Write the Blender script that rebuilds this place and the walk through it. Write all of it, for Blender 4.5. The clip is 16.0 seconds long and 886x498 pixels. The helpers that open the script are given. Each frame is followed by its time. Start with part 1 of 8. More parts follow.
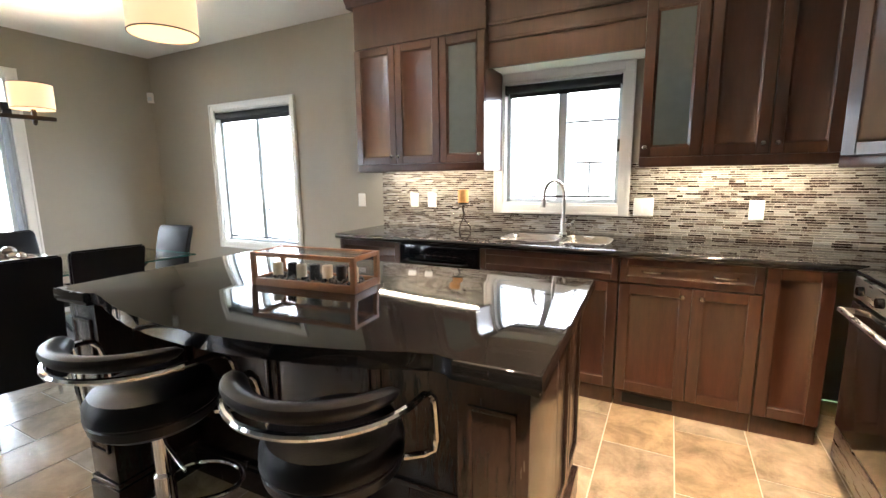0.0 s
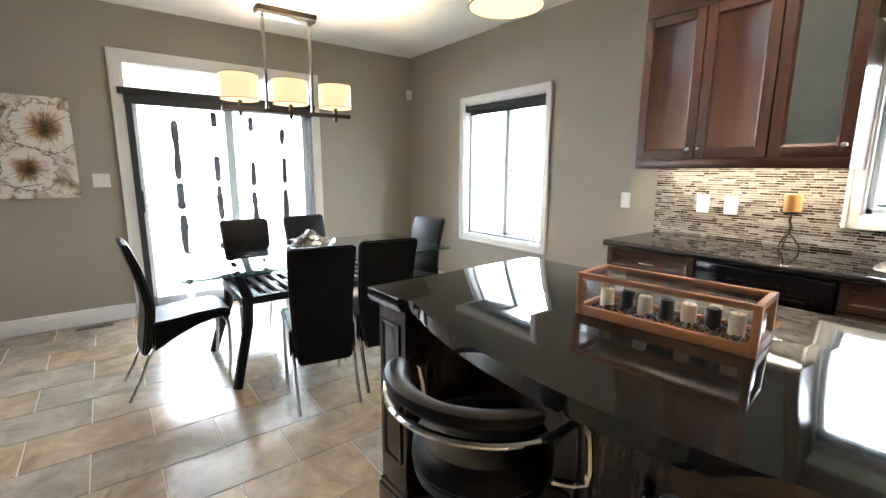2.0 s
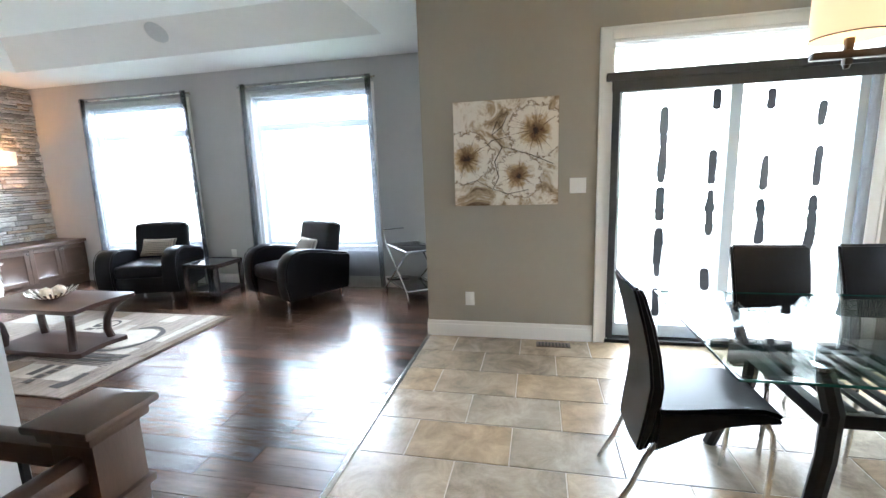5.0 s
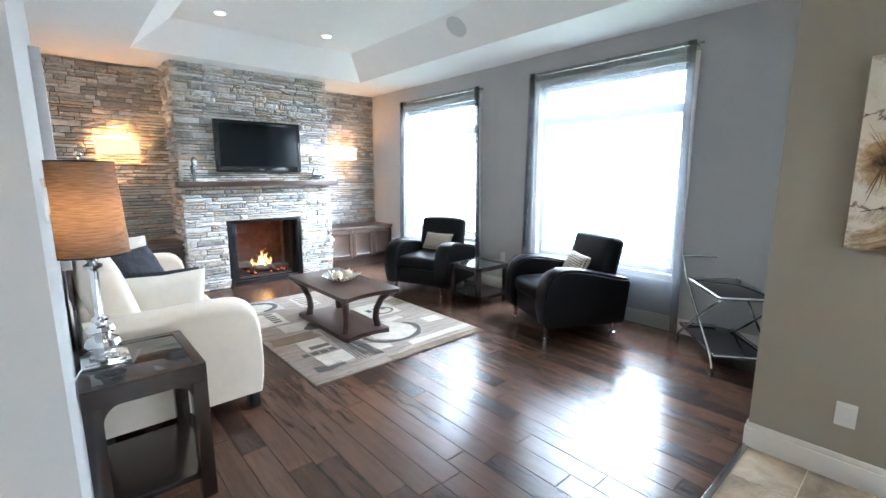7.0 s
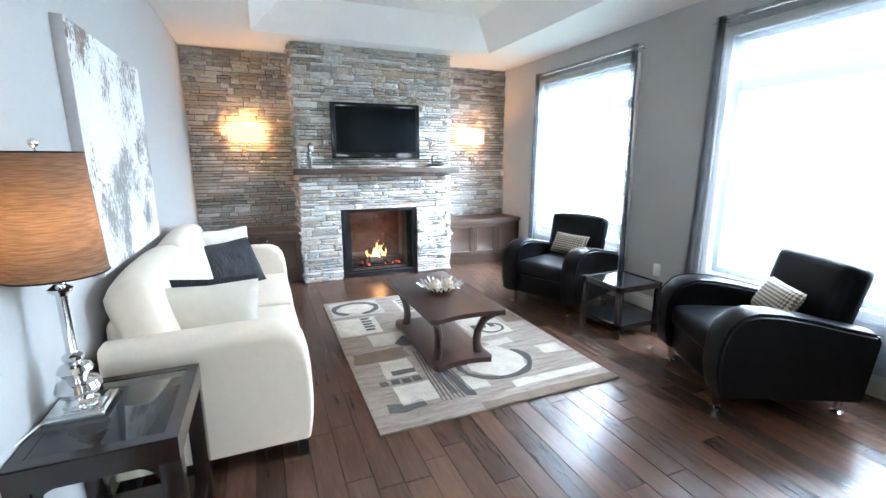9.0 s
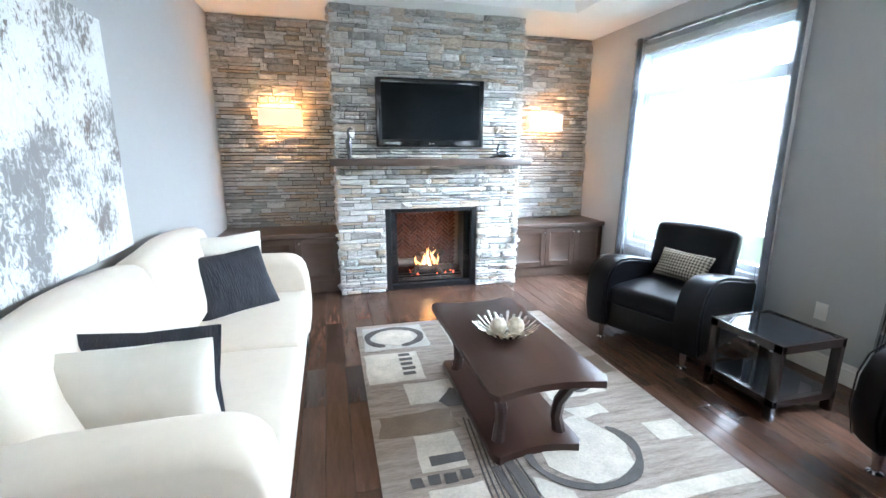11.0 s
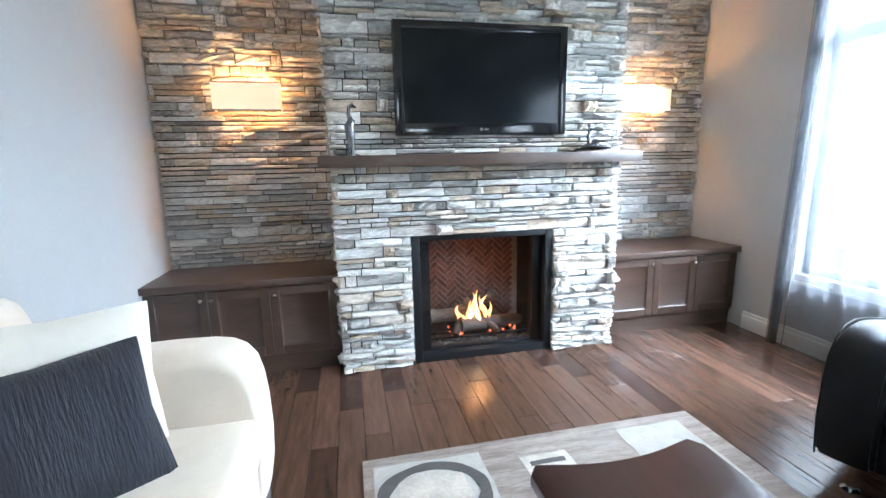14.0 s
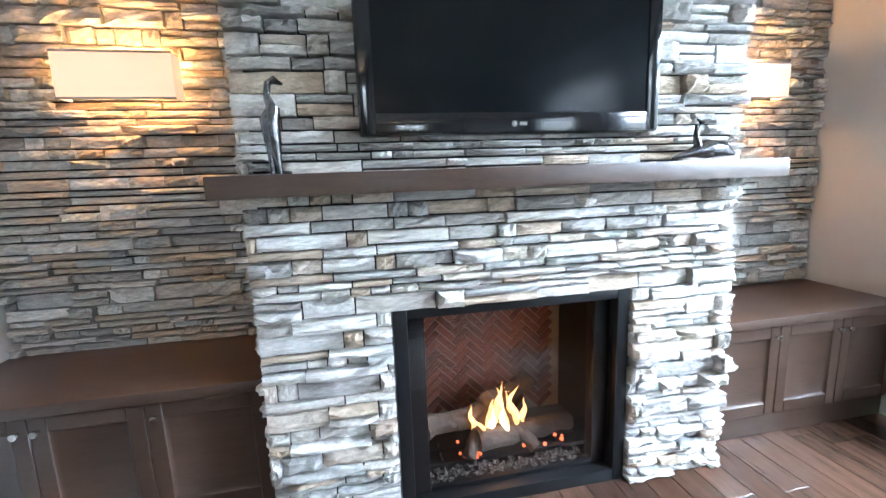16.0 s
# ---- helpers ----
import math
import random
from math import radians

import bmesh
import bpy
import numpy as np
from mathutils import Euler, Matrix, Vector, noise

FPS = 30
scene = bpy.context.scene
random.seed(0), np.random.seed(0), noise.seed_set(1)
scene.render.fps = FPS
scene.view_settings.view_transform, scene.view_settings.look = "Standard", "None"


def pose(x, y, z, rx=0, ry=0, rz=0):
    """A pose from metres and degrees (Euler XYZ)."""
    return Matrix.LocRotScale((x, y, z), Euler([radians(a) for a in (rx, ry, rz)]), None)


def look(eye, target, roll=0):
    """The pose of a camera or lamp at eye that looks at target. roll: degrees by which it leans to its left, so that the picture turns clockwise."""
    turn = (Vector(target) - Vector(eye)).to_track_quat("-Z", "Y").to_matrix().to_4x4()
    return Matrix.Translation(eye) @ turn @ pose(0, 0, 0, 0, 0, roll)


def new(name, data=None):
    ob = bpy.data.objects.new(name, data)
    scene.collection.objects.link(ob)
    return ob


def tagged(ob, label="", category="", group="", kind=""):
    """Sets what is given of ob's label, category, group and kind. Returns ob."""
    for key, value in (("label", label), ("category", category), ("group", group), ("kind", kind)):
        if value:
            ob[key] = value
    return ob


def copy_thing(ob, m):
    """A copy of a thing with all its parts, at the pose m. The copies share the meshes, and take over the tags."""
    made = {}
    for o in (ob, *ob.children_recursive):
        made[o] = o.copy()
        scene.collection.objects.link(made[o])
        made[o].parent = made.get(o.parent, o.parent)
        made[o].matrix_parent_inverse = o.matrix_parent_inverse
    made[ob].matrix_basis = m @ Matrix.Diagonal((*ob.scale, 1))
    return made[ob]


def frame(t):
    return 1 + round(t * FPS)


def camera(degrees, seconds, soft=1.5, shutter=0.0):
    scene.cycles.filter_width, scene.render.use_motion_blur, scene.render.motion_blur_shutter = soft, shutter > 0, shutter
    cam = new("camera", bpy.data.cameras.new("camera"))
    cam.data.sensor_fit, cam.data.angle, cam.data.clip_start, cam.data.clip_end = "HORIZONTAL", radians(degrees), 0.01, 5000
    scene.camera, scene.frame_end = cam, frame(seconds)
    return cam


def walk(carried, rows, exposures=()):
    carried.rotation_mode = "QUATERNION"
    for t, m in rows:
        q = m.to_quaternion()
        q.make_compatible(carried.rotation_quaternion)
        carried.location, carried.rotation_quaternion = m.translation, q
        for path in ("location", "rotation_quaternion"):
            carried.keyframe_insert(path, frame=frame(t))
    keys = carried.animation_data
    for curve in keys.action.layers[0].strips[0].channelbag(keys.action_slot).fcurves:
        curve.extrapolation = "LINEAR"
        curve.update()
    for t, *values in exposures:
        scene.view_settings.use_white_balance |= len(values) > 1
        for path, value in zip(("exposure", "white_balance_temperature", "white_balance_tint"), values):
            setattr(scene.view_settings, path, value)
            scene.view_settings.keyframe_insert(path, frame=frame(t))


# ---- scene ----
cam = camera(90.8, 16.0)
PATH = [
    (0, (2.43, 1.239, 1.316), (1.522, 2.992, 0.995), -0.6),
    (0.5, (2.296, 1.253, 1.316), (1.261, 2.931, 0.981), -1.1),
    (1, (2.149, 1.254, 1.314), (0.975, 2.835, 0.964), -0.7),
    (1.5, (1.966, 1.272, 1.329), (0.602, 2.692, 0.975), -0.3),
    (2, (1.794, 1.252, 1.347), (0.233, 2.451, 0.992), 0.3),
    (2.5, (1.612, 1.229, 1.364), (-0.096, 2.216, 1.033), 0.7),
    (3, (1.412, 1.241, 1.374), (-0.433, 1.941, 1.049), 0.6),
    (3.5, (1.185, 1.16, 1.318), (-0.746, 1.591, 1.027), 0.9),
    (4, (0.953, 0.996, 1.375), (-1.011, 1.172, 1.044), 0.7),
    (4.5, (0.718, 0.987, 1.353), (-1.252, 0.86, 1.027), -0.6),
    (5, (0.496, 0.937, 1.379), (-1.427, 0.514, 1.033), -2.0),
    (5.2, (0.417, 0.88, 1.387), (-1.475, 0.333, 1.04), -2.0),
    (7.3, (-0.517, 0.509, 1.445), (-1.701, -1.062, 1.086), -0.1),
    (7.5, (-0.605, 0.47, 1.487), (-1.719, -1.148, 1.11), -0.2),
    (8, (-0.773, 0.32, 1.474), (-1.754, -1.385, 1.111), 0.1),
    (8.5, (-0.928, 0.138, 1.45), (-1.774, -1.635, 1.074), -0.1),
    (9, (-1.076, -0.044, 1.456), (-1.823, -1.855, 1.051), -0.2),
    (9.5, (-1.179, -0.271, 1.446), (-1.852, -2.107, 1.028), 0.1),
    (9.7, (-1.222, -0.369, 1.451), (-1.874, -2.211, 1.025), 0.3),
    (12, (-1.449, -1.547, 1.37), (-1.861, -3.454, 0.933), -0.4),
    (12.5, (-1.447, -1.851, 1.309), (-1.859, -3.765, 0.9), -0.6),
    (13, (-1.495, -2.103, 1.355), (-1.896, -4.021, 0.958), -0.0),
    (13.5, (-1.518, -2.381, 1.313), (-1.924, -4.303, 0.937), -0.7),
    (14, (-1.574, -2.663, 1.29), (-1.98, -4.584, 0.912), -1.3),
    (14.5, (-1.597, -2.948, 1.271), (-2.001, -4.874, 0.913), -1.0),
    (15, (-1.679, -3.256, 1.275), (-2.088, -5.185, 0.946), -0.4),
    (15.5, (-1.741, -3.555, 1.324), (-2.147, -5.484, 0.981), -0.8),
    (16, (-1.827, -3.822, 1.338), (-2.215, -5.754, 0.997), -2.0),
]
walk(cam, [(t, look(eye, target, roll)) for t, eye, target, roll in PATH], [(0, 0.76, 6180, 13), (3, 0.84, 6020, 11), (7.5, 0.93, 5740, 8), (12, 0.84, 5640, 7), (16, 0.66, 5640, 8)])

# ---- light ----
SUN_EL, SUN_ROT = 0.75, 2.6
world = bpy.data.worlds.new("sky")
scene.world = world
world.use_nodes = True
wn = world.node_tree.nodes
sky = wn.new("ShaderNodeTexSky")
sky.sky_type, sky.sun_disc, sky.sun_elevation, sky.sun_rotation = "NISHITA", False, SUN_EL, SUN_ROT
world.node_tree.links.new(sky.outputs[0], wn["Background"].inputs[0])
wn["Background"].inputs[1].default_value = 0.12
sun_data = bpy.data.lights.new("sun", "SUN")
sun_data.energy, sun_data.angle, sun_data.color = 1.0, radians(12), (1.0, 0.96, 0.9)
sun_ob = new("sun", sun_data)
sun_ob.matrix_world = pose(0, 0, 12, 48, 0, 150)


def area_lamp(name, m, w, h, watts, colour=(1, 1, 1), spread=180):
    d = bpy.data.lights.new(name, "AREA")
    d.shape, d.size, d.size_y, d.energy, d.color, d.spread = "RECTANGLE", w, h, watts, colour, radians(spread)
    ob = new(name, d)
    ob.matrix_world = m
    return ob


def point_lamp(name, x, y, z, watts, colour, r=0.03):
    d = bpy.data.lights.new(name, "POINT")
    d.energy, d.color, d.shadow_soft_size = watts, colour, r
    ob = new(name, d)
    ob.location = (x, y, z)
    return ob


def spot_lamp(name, x, y, z, watts, colour, cone=100, r=0.04):
    d = bpy.data.lights.new(name, "SPOT")
    d.energy, d.color, d.shadow_soft_size, d.spot_size, d.spot_blend = watts, colour, r, radians(cone), 0.8
    ob = new(name, d)
    ob.location = (x, y, z)
    return ob


DAY = (0.78, 0.90, 1.0)
WARM = (1.0, 0.72, 0.42)
# lamps added for daylight in the openings: each stands outside its glass and faces the room
area_lamp("daylight_living_south", look((-5.7, -4.22, 2.7), (-2.6, -4.22, 0.5)), 2.0, 2.2, 535, DAY)
area_lamp("daylight_living_north", look((-5.7, -1.72, 2.7), (-2.6, -1.72, 0.5)), 2.0, 2.2, 535, DAY)
# extra fill lamp, slanted through the south window to brighten the lower chimney
area_lamp("chimney_fill_lamp", look((-6.4, -2.9, 2.85), (-2.2, -5.4, 0.55)), 1.2, 0.8, 215, DAY, 80)
area_lamp("daylight_patio", look((-5.3, 2.25, 2.9), (-1.5, 2.25, 0.4)), 3.0, 2.4, 350, DAY)
area_lamp("daylight_dining", look((-1.45, 5.7, 2.6), (-1.45, 2.4, 0.5)), 1.8, 1.8, 260, DAY)
area_lamp("daylight_sink", look((1.7, 5.6, 2.7), (1.7, 3.0, 0.7)), 1.4, 1.4, 160, DAY)
# under-cabinet strips
area_lamp("under_cabinet_light_1", pose(0.80, 4.22, 1.385), 0.95, 0.05, 7, (1.0, 0.86, 0.62))
area_lamp("under_cabinet_light_2", pose(2.80, 4.22, 1.385), 0.95, 0.05, 8.5, (1.0, 0.86, 0.62))
# recessed lights
for k, (px, py, pz, pw) in enumerate([(0.75, 3.62, 2.66, 26), (1.75, 3.62, 2.66, 26), (2.80, 2.75, 2.66, 420), (2.80, 1.7, 2.66, 420),
                                      (-1.76, -4.28, 2.93, 10), (-2.87, -4.27, 2.93, 10), (-1.85, -1.4, 2.93, 10), (-2.75, -1.4, 2.93, 10)]):
    spot_lamp(f"downlight_beam_{k}", px, py, pz, pw, (1.0, 0.8, 0.55) if px < 2 else (1.0, 0.70, 0.40), 110 if px < 2 else 70)
# lamps with shades
for k, (px, py, pz, pw) in enumerate([(-1.446, 2.027, 1.87, 66), (-1.44, 2.362, 1.87, 66), (-1.434, 2.697, 1.87, 66), (0.775, 2.27, 1.95, 42), (1.71, 2.27, 1.97, 42)]):
    point_lamp(f"shade_bulb_{k}", px, py, pz, pw, WARM, 0.04)
point_lamp("table_lamp_bulb", -0.458, -1.748, 1.27, 7, (1.0, 0.78, 0.52), 0.035)
for k, sx in enumerate((-0.97, -3.88)):
    point_lamp(f"sconce_bulb_{k}", sx - 0.09, -5.85, 1.78, 5.8, (1.0, 0.47, 0.16), 0.025)
    point_lamp(f"sconce_bulb_{k + 2}", sx + 0.09, -5.85, 1.78, 5.8, (1.0, 0.47, 0.16), 0.025)
point_lamp("fire_light", -2.42, -5.5, 0.38, 2, (1.0, 0.4, 0.12), 0.06)


# ---- materials ----
def node_mat(name):
    m = bpy.data.materials.new(name)
    m.use_nodes = True
    return m, m.node_tree, m.node_tree.nodes["Principled BSDF"]


def add(nt, kind, **values):
    n = nt.nodes.new(kind)
    for k, v in values.items():
        n.inputs[k].default_value = v
    return n


def surf(name, base, rough=0.5, metal=0.0, var=0.12, scale=6.0, bump=0.0, bscale=80.0, coat=0.0, stretch=(1, 1, 1), tint=None, rand=0.0, island=0.0, spec=0.5, sheen=0.0):
    """A procedural surface: two scales of colour variation, fine relief, uneven gloss."""
    m, nt, p = node_mat(name)
    L = nt.links.new
    co = nt.nodes.new("ShaderNodeTexCoord")
    mp = nt.nodes.new("ShaderNodeMapping")
    mp.inputs["Scale"].default_value = stretch
    L(co.outputs["Object"], mp.inputs[0])
    n1 = add(nt, "ShaderNodeTexNoise", Scale=scale, Detail=6.0, Roughness=0.6)
    n2 = add(nt, "ShaderNodeTexNoise", Scale=scale * 7.3, Detail=3.0)
    L(mp.outputs[0], n1.inputs["Vector"])
    L(mp.outputs[0], n2.inputs["Vector"])
    mixn = nt.nodes.new("ShaderNodeMath")
    mixn.operation = "MULTIPLY_ADD"
    mixn.inputs[1].default_value = 0.35
    L(n2.outputs["Fac"], mixn.inputs[0])
    half = nt.nodes.new("ShaderNodeMath")
    half.operation = "MULTIPLY"
    half.inputs[1].default_value = 0.65
    L(n1.outputs["Fac"], half.inputs[0])
    L(half.outputs[0], mixn.inputs[2])
    ramp = nt.nodes.new("ShaderNodeValToRGB")
    lo = tint if tint else tuple(c * (1 - var) for c in base)
    hi = tuple(min(1, c * (1 + var)) for c in base)
    ramp.color_ramp.elements[0].position, ramp.color_ramp.elements[1].position = 0.3, 0.7
    ramp.color_ramp.elements[0].color, ramp.color_ramp.elements[1].color = (*lo, 1), (*hi, 1)
    L(mixn.outputs[0], ramp.inputs[0])
    out = ramp.outputs[0]
    if rand or island:
        src = nt.nodes.new("ShaderNodeObjectInfo").outputs["Random"] if rand else nt.nodes.new("ShaderNodeNewGeometry").outputs["Random Per Island"]
        k = rand or island
        mr = add(nt, "ShaderNodeMapRange")
        mr.inputs["To Min"].default_value, mr.inputs["To Max"].default_value = 1 - k, 1 + k
        L(src, mr.inputs["Value"])
        hs = nt.nodes.new("ShaderNodeHueSaturation")
        L(mr.outputs[0], hs.inputs["Value"])
        L(out, hs.inputs["Color"])
        out = hs.outputs[0]
    L(out, p.inputs["Base Color"])
    p.inputs["Metallic"].default_value = metal
    p.inputs["Specular IOR Level"].default_value = spec
    p.inputs["Coat Weight"].default_value = coat
    p.inputs["Coat Roughness"].default_value = 0.12
    if sheen:
        p.inputs["Sheen Weight"].default_value = sheen
    rr = add(nt, "ShaderNodeMapRange")
    rr.inputs["To Min"].default_value, rr.inputs["To Max"].default_value = max(0.02, rough * 0.85), min(1, rough * 1.15)
    L(n1.outputs["Fac"], rr.inputs["Value"])
    L(rr.outputs[0], p.inputs["Roughness"])
    if bump:
        nb = add(nt, "ShaderNodeTexNoise", Scale=bscale, Detail=4.0)
        L(mp.outputs[0], nb.inputs["Vector"])
        b = add(nt, "ShaderNodeBump", Strength=bump, Distance=0.01)
        L(nb.outputs["Fac"], b.inputs["Height"])
        L(b.outputs[0], p.inputs["Normal"])
    return m


def glow(name, base, colour, strength, rough=0.7):
    m, nt, p = node_mat(name)
    p.inputs["Base Color"].default_value = (*base, 1)
    p.inputs["Roughness"].default_value = rough
    p.inputs["Emission Color"].default_value = (*colour, 1)
    p.inputs["Emission Strength"].default_value = strength
    return m


def clear_glass(name, tint=(1, 1, 1), gloss=0.02):
    m, nt, p = node_mat(name)
    nt.nodes.remove(p)
    t, g, mx, lw, pw, fr = (nt.nodes.new("ShaderNode" + k) for k in ("BsdfTransparent", "BsdfGlossy", "MixShader", "LayerWeight", "Math", "Math"))
    pw.operation, pw.inputs[1].default_value = "POWER", 4.5
    fr.operation, fr.inputs[1].default_value, fr.inputs[2].default_value = "MULTIPLY_ADD", 0.9, 0.04
    lw.inputs["Blend"].default_value = 0.5
    nt.links.new(lw.outputs["Facing"], pw.inputs[0])
    nt.links.new(pw.outputs[0], fr.inputs[0])
    t.inputs[0].default_value = (*tint, 1)
    g.inputs["Roughness"].default_value = gloss
    nt.links.new(fr.outputs[0], mx.inputs[0])
    nt.links.new(t.outputs[0], mx.inputs[1])
    nt.links.new(g.outputs[0], mx.inputs[2])
    nt.links.new(mx.outputs[0], nt.nodes["Material Output"].inputs[0])
    return m


def sheer(name, colour, open_share, through_share=0.5):
    """A thin cloth that lets most light straight through."""
    m, nt, p = node_mat(name)
    p.inputs["Base Color"].default_value = (*colour, 1)
    p.inputs["Roughness"].default_value = 0.9
    t, mx, tr, m2 = (nt.nodes.new("ShaderNode" + k) for k in ("BsdfTransparent", "MixShader", "BsdfTranslucent", "MixShader"))
    tr.inputs[0].default_value = (*colour, 1)
    m2.inputs[0].default_value = through_share
    co, wv = nt.nodes.new("ShaderNodeTexCoord"), add(nt, "ShaderNodeTexNoise", Scale=40.0)
    mr = add(nt, "ShaderNodeMapRange")
    mr.inputs["To Min"].default_value, mr.inputs["To Max"].default_value = open_share - 0.08, open_share + 0.08
    L = nt.links.new
    L(co.outputs["Object"], wv.inputs["Vector"])
    L(wv.outputs["Fac"], mr.inputs["Value"])
    L(p.outputs[0], m2.inputs[1])
    L(tr.outputs[0], m2.inputs[2])
    L(mr.outputs[0], mx.inputs[0])
    L(m2.outputs[0], mx.inputs[1])
    L(t.outputs[0], mx.inputs[2])
    L(mx.outputs[0], nt.nodes["Material Output"].inputs[0])
    return m


def palette(name, stops, rough, source="island", var=0.15, scale=9.0, bump=0.0, bscale=30.0, stretch=(1, 1, 1), dist=0.01, warp=0.0):
    """Pieces that each take a colour of their own out of a few."""
    m, nt, p = node_mat(name)
    L = nt.links.new
    src = nt.nodes.new("ShaderNodeNewGeometry").outputs["Random Per Island"] if source == "island" else nt.nodes.new("ShaderNodeObjectInfo").outputs["Random"]
    ramp = nt.nodes.new("ShaderNodeValToRGB")
    ramp.color_ramp.interpolation = "CONSTANT"
    e = ramp.color_ramp.elements
    while len(e) < len(stops):
        e.new(0.5)
    for k, c in enumerate(stops):
        e[k].position, e[k].color = k / len(stops), (*c, 1)
    L(src, ramp.inputs[0])
    co, mp = nt.nodes.new("ShaderNodeTexCoord"), nt.nodes.new("ShaderNodeMapping")
    mp.inputs["Scale"].default_value = stretch
    shift = nt.nodes.new("ShaderNodeVectorMath")
    shift.operation = "ADD"
    far = nt.nodes.new("ShaderNodeMath")
    far.operation = "MULTIPLY"
    far.inputs[1].default_value = 37.0
    L(src, far.inputs[0])
    L(co.outputs["Object"], shift.inputs[0])
    L(far.outputs[0], shift.inputs[1])
    L(shift.outputs[0], mp.inputs[0])
    n1 = add(nt, "ShaderNodeTexNoise", Scale=scale, Detail=9.0, Roughness=0.72, Distortion=warp)
    L(mp.outputs[0], n1.inputs["Vector"])
    mr = add(nt, "ShaderNodeMapRange")
    mr.inputs["From Min"].default_value, mr.inputs["From Max"].default_value = 0.3, 0.7
    mr.inputs["To Min"].default_value, mr.inputs["To Max"].default_value = 1 - var, 1 + var
    L(n1.outputs["Fac"], mr.inputs["Value"])
    hs = nt.nodes.new("ShaderNodeHueSaturation")
    L(mr.outputs[0], hs.inputs["Value"])
    L(ramp.outputs[0], hs.inputs["Color"])
    L(hs.outputs[0], p.inputs["Base Color"])
    p.inputs["Roughness"].default_value = rough
    if bump:
        nb = add(nt, "ShaderNodeTexNoise", Scale=bscale, Detail=7.0, Roughness=0.65)
        L(mp.outputs[0], nb.inputs["Vector"])
        b = add(nt, "ShaderNodeBump", Strength=bump, Distance=dist)
        L(nb.outputs["Fac"], b.inputs["Height"])
        L(b.outputs[0], p.inputs["Normal"])
    return m


PAINT_TAUPE = surf("paint_taupe", (0.33, 0.30, 0.245), 0.65, var=0.03, scale=2, bump=0.06, bscale=220)
PAINT_GREY = surf("paint_grey", (0.46, 0.46, 0.455), 0.65, var=0.03, scale=2, bump=0.06, bscale=220)
PAINT_CEIL = surf("paint_ceiling", (0.86, 0.85, 0.83), 0.8, var=0.02, scale=3, bump=0.12, bscale=150)
TRIM = surf("paint_trim", (0.80, 0.78, 0.74), 0.35, var=0.02, scale=3)
CHERRY = surf("stained_cherry", (0.056, 0.0215, 0.012), 0.30, var=0.30, scale=5, bump=0.04, bscale=60, coat=0.25, stretch=(6, 6, 0.6))
ESPRESSO = surf("espresso_wood", (0.030, 0.017, 0.013), 0.26, var=0.25, scale=5, bump=0.03, bscale=60, coat=0.2, stretch=(5, 5, 0.7))
WALNUT = surf("brown_stained_wood", (0.054, 0.031, 0.021), 0.36, var=0.30, scale=4, bump=0.05, bscale=60, coat=0.1, stretch=(0.7, 5, 5))
ESPRESSO_DARK = surf("blackened_wood", (0.015, 0.009, 0.0075), 0.22, var=0.25, scale=5, bump=0.03, bscale=60, coat=0.2, stretch=(5, 5, 0.7))
COFFEE_WOOD = surf("coffee_table_wood", (0.034, 0.0145, 0.0105), 0.30, var=0.28, scale=5, bump=0.03, bscale=60, coat=0.15, stretch=(5, 0.7, 5))
OAK_RAIL = surf("railing_wood", (0.055, 0.029, 0.018), 0.35, var=0.25, scale=5, bump=0.05, stretch=(4, 4, 0.8))
HONEY = surf("honey_wood", (0.36, 0.155, 0.062), 0.45, var=0.25, scale=7, bump=0.05, stretch=(1, 6, 6))
GRANITE = surf("black_granite", (0.009, 0.0085, 0.0085), 0.045, var=0.9, scale=90, tint=(0.004, 0.004, 0.004), spec=0.6)
LEATHER = surf("black_leather", (0.0042, 0.0042, 0.0058), 0.34, var=0.25, scale=6, bump=0.10, bscale=260, spec=0.16)
CHROME = surf("chrome", (0.72, 0.72, 0.73), 0.07, 1.0, var=0.04, scale=4)
STEEL = surf("brushed_steel", (0.55, 0.53, 0.50), 0.28, 1.0, var=0.08, scale=8, stretch=(1, 1, 12))
BRONZE = surf("dark_bronze", (0.06, 0.045, 0.035), 0.4, 0.8, var=0.2)
NICKEL = surf("satin_nickel", (0.5, 0.47, 0.43), 0.22, 1.0, var=0.06)
BLACK_METAL = surf("black_metal", (0.007, 0.007, 0.008), 0.4, 0.1, var=0.2, spec=0.3)
BLACK_GLOSS = surf("black_gloss_plastic", (0.006, 0.006, 0.007), 0.09, var=0.2, spec=0.6)
SCREEN = surf("dark_screen", (0.004, 0.005, 0.006), 0.14, var=0.1, spec=0.25)
WHITE_PLASTIC = surf("white_plastic", (0.78, 0.77, 0.74), 0.35, var=0.02)
LINEN = surf("cream_upholstery", (0.70, 0.61, 0.50), 0.85, var=0.05, scale=3, bump=0.18, bscale=420, sheen=0.2)
LINEN_WHITE = surf("ivory_cushion_cloth", (0.68, 0.63, 0.545), 0.85, var=0.05, scale=3, bump=0.2, bscale=400, sheen=0.2)
NAVY = surf("crinkled_charcoal_cloth", (0.011, 0.012, 0.020), 0.7, var=0.45, scale=6, bump=1.0, bscale=24, stretch=(6, 1, 0.7), sheen=0.06)
_wv, _nt, _p = node_mat("basket_weave_cloth")
_co, _ck = _nt.nodes.new("ShaderNodeTexCoord"), add(_nt, "ShaderNodeTexChecker", Scale=62.0, Color1=(0.46, 0.40, 0.32, 1), Color2=(0.085, 0.07, 0.06, 1))
_mp, _bp = _nt.nodes.new("ShaderNodeMapping"), add(_nt, "ShaderNodeBump", Strength=0.5, Distance=0.004)
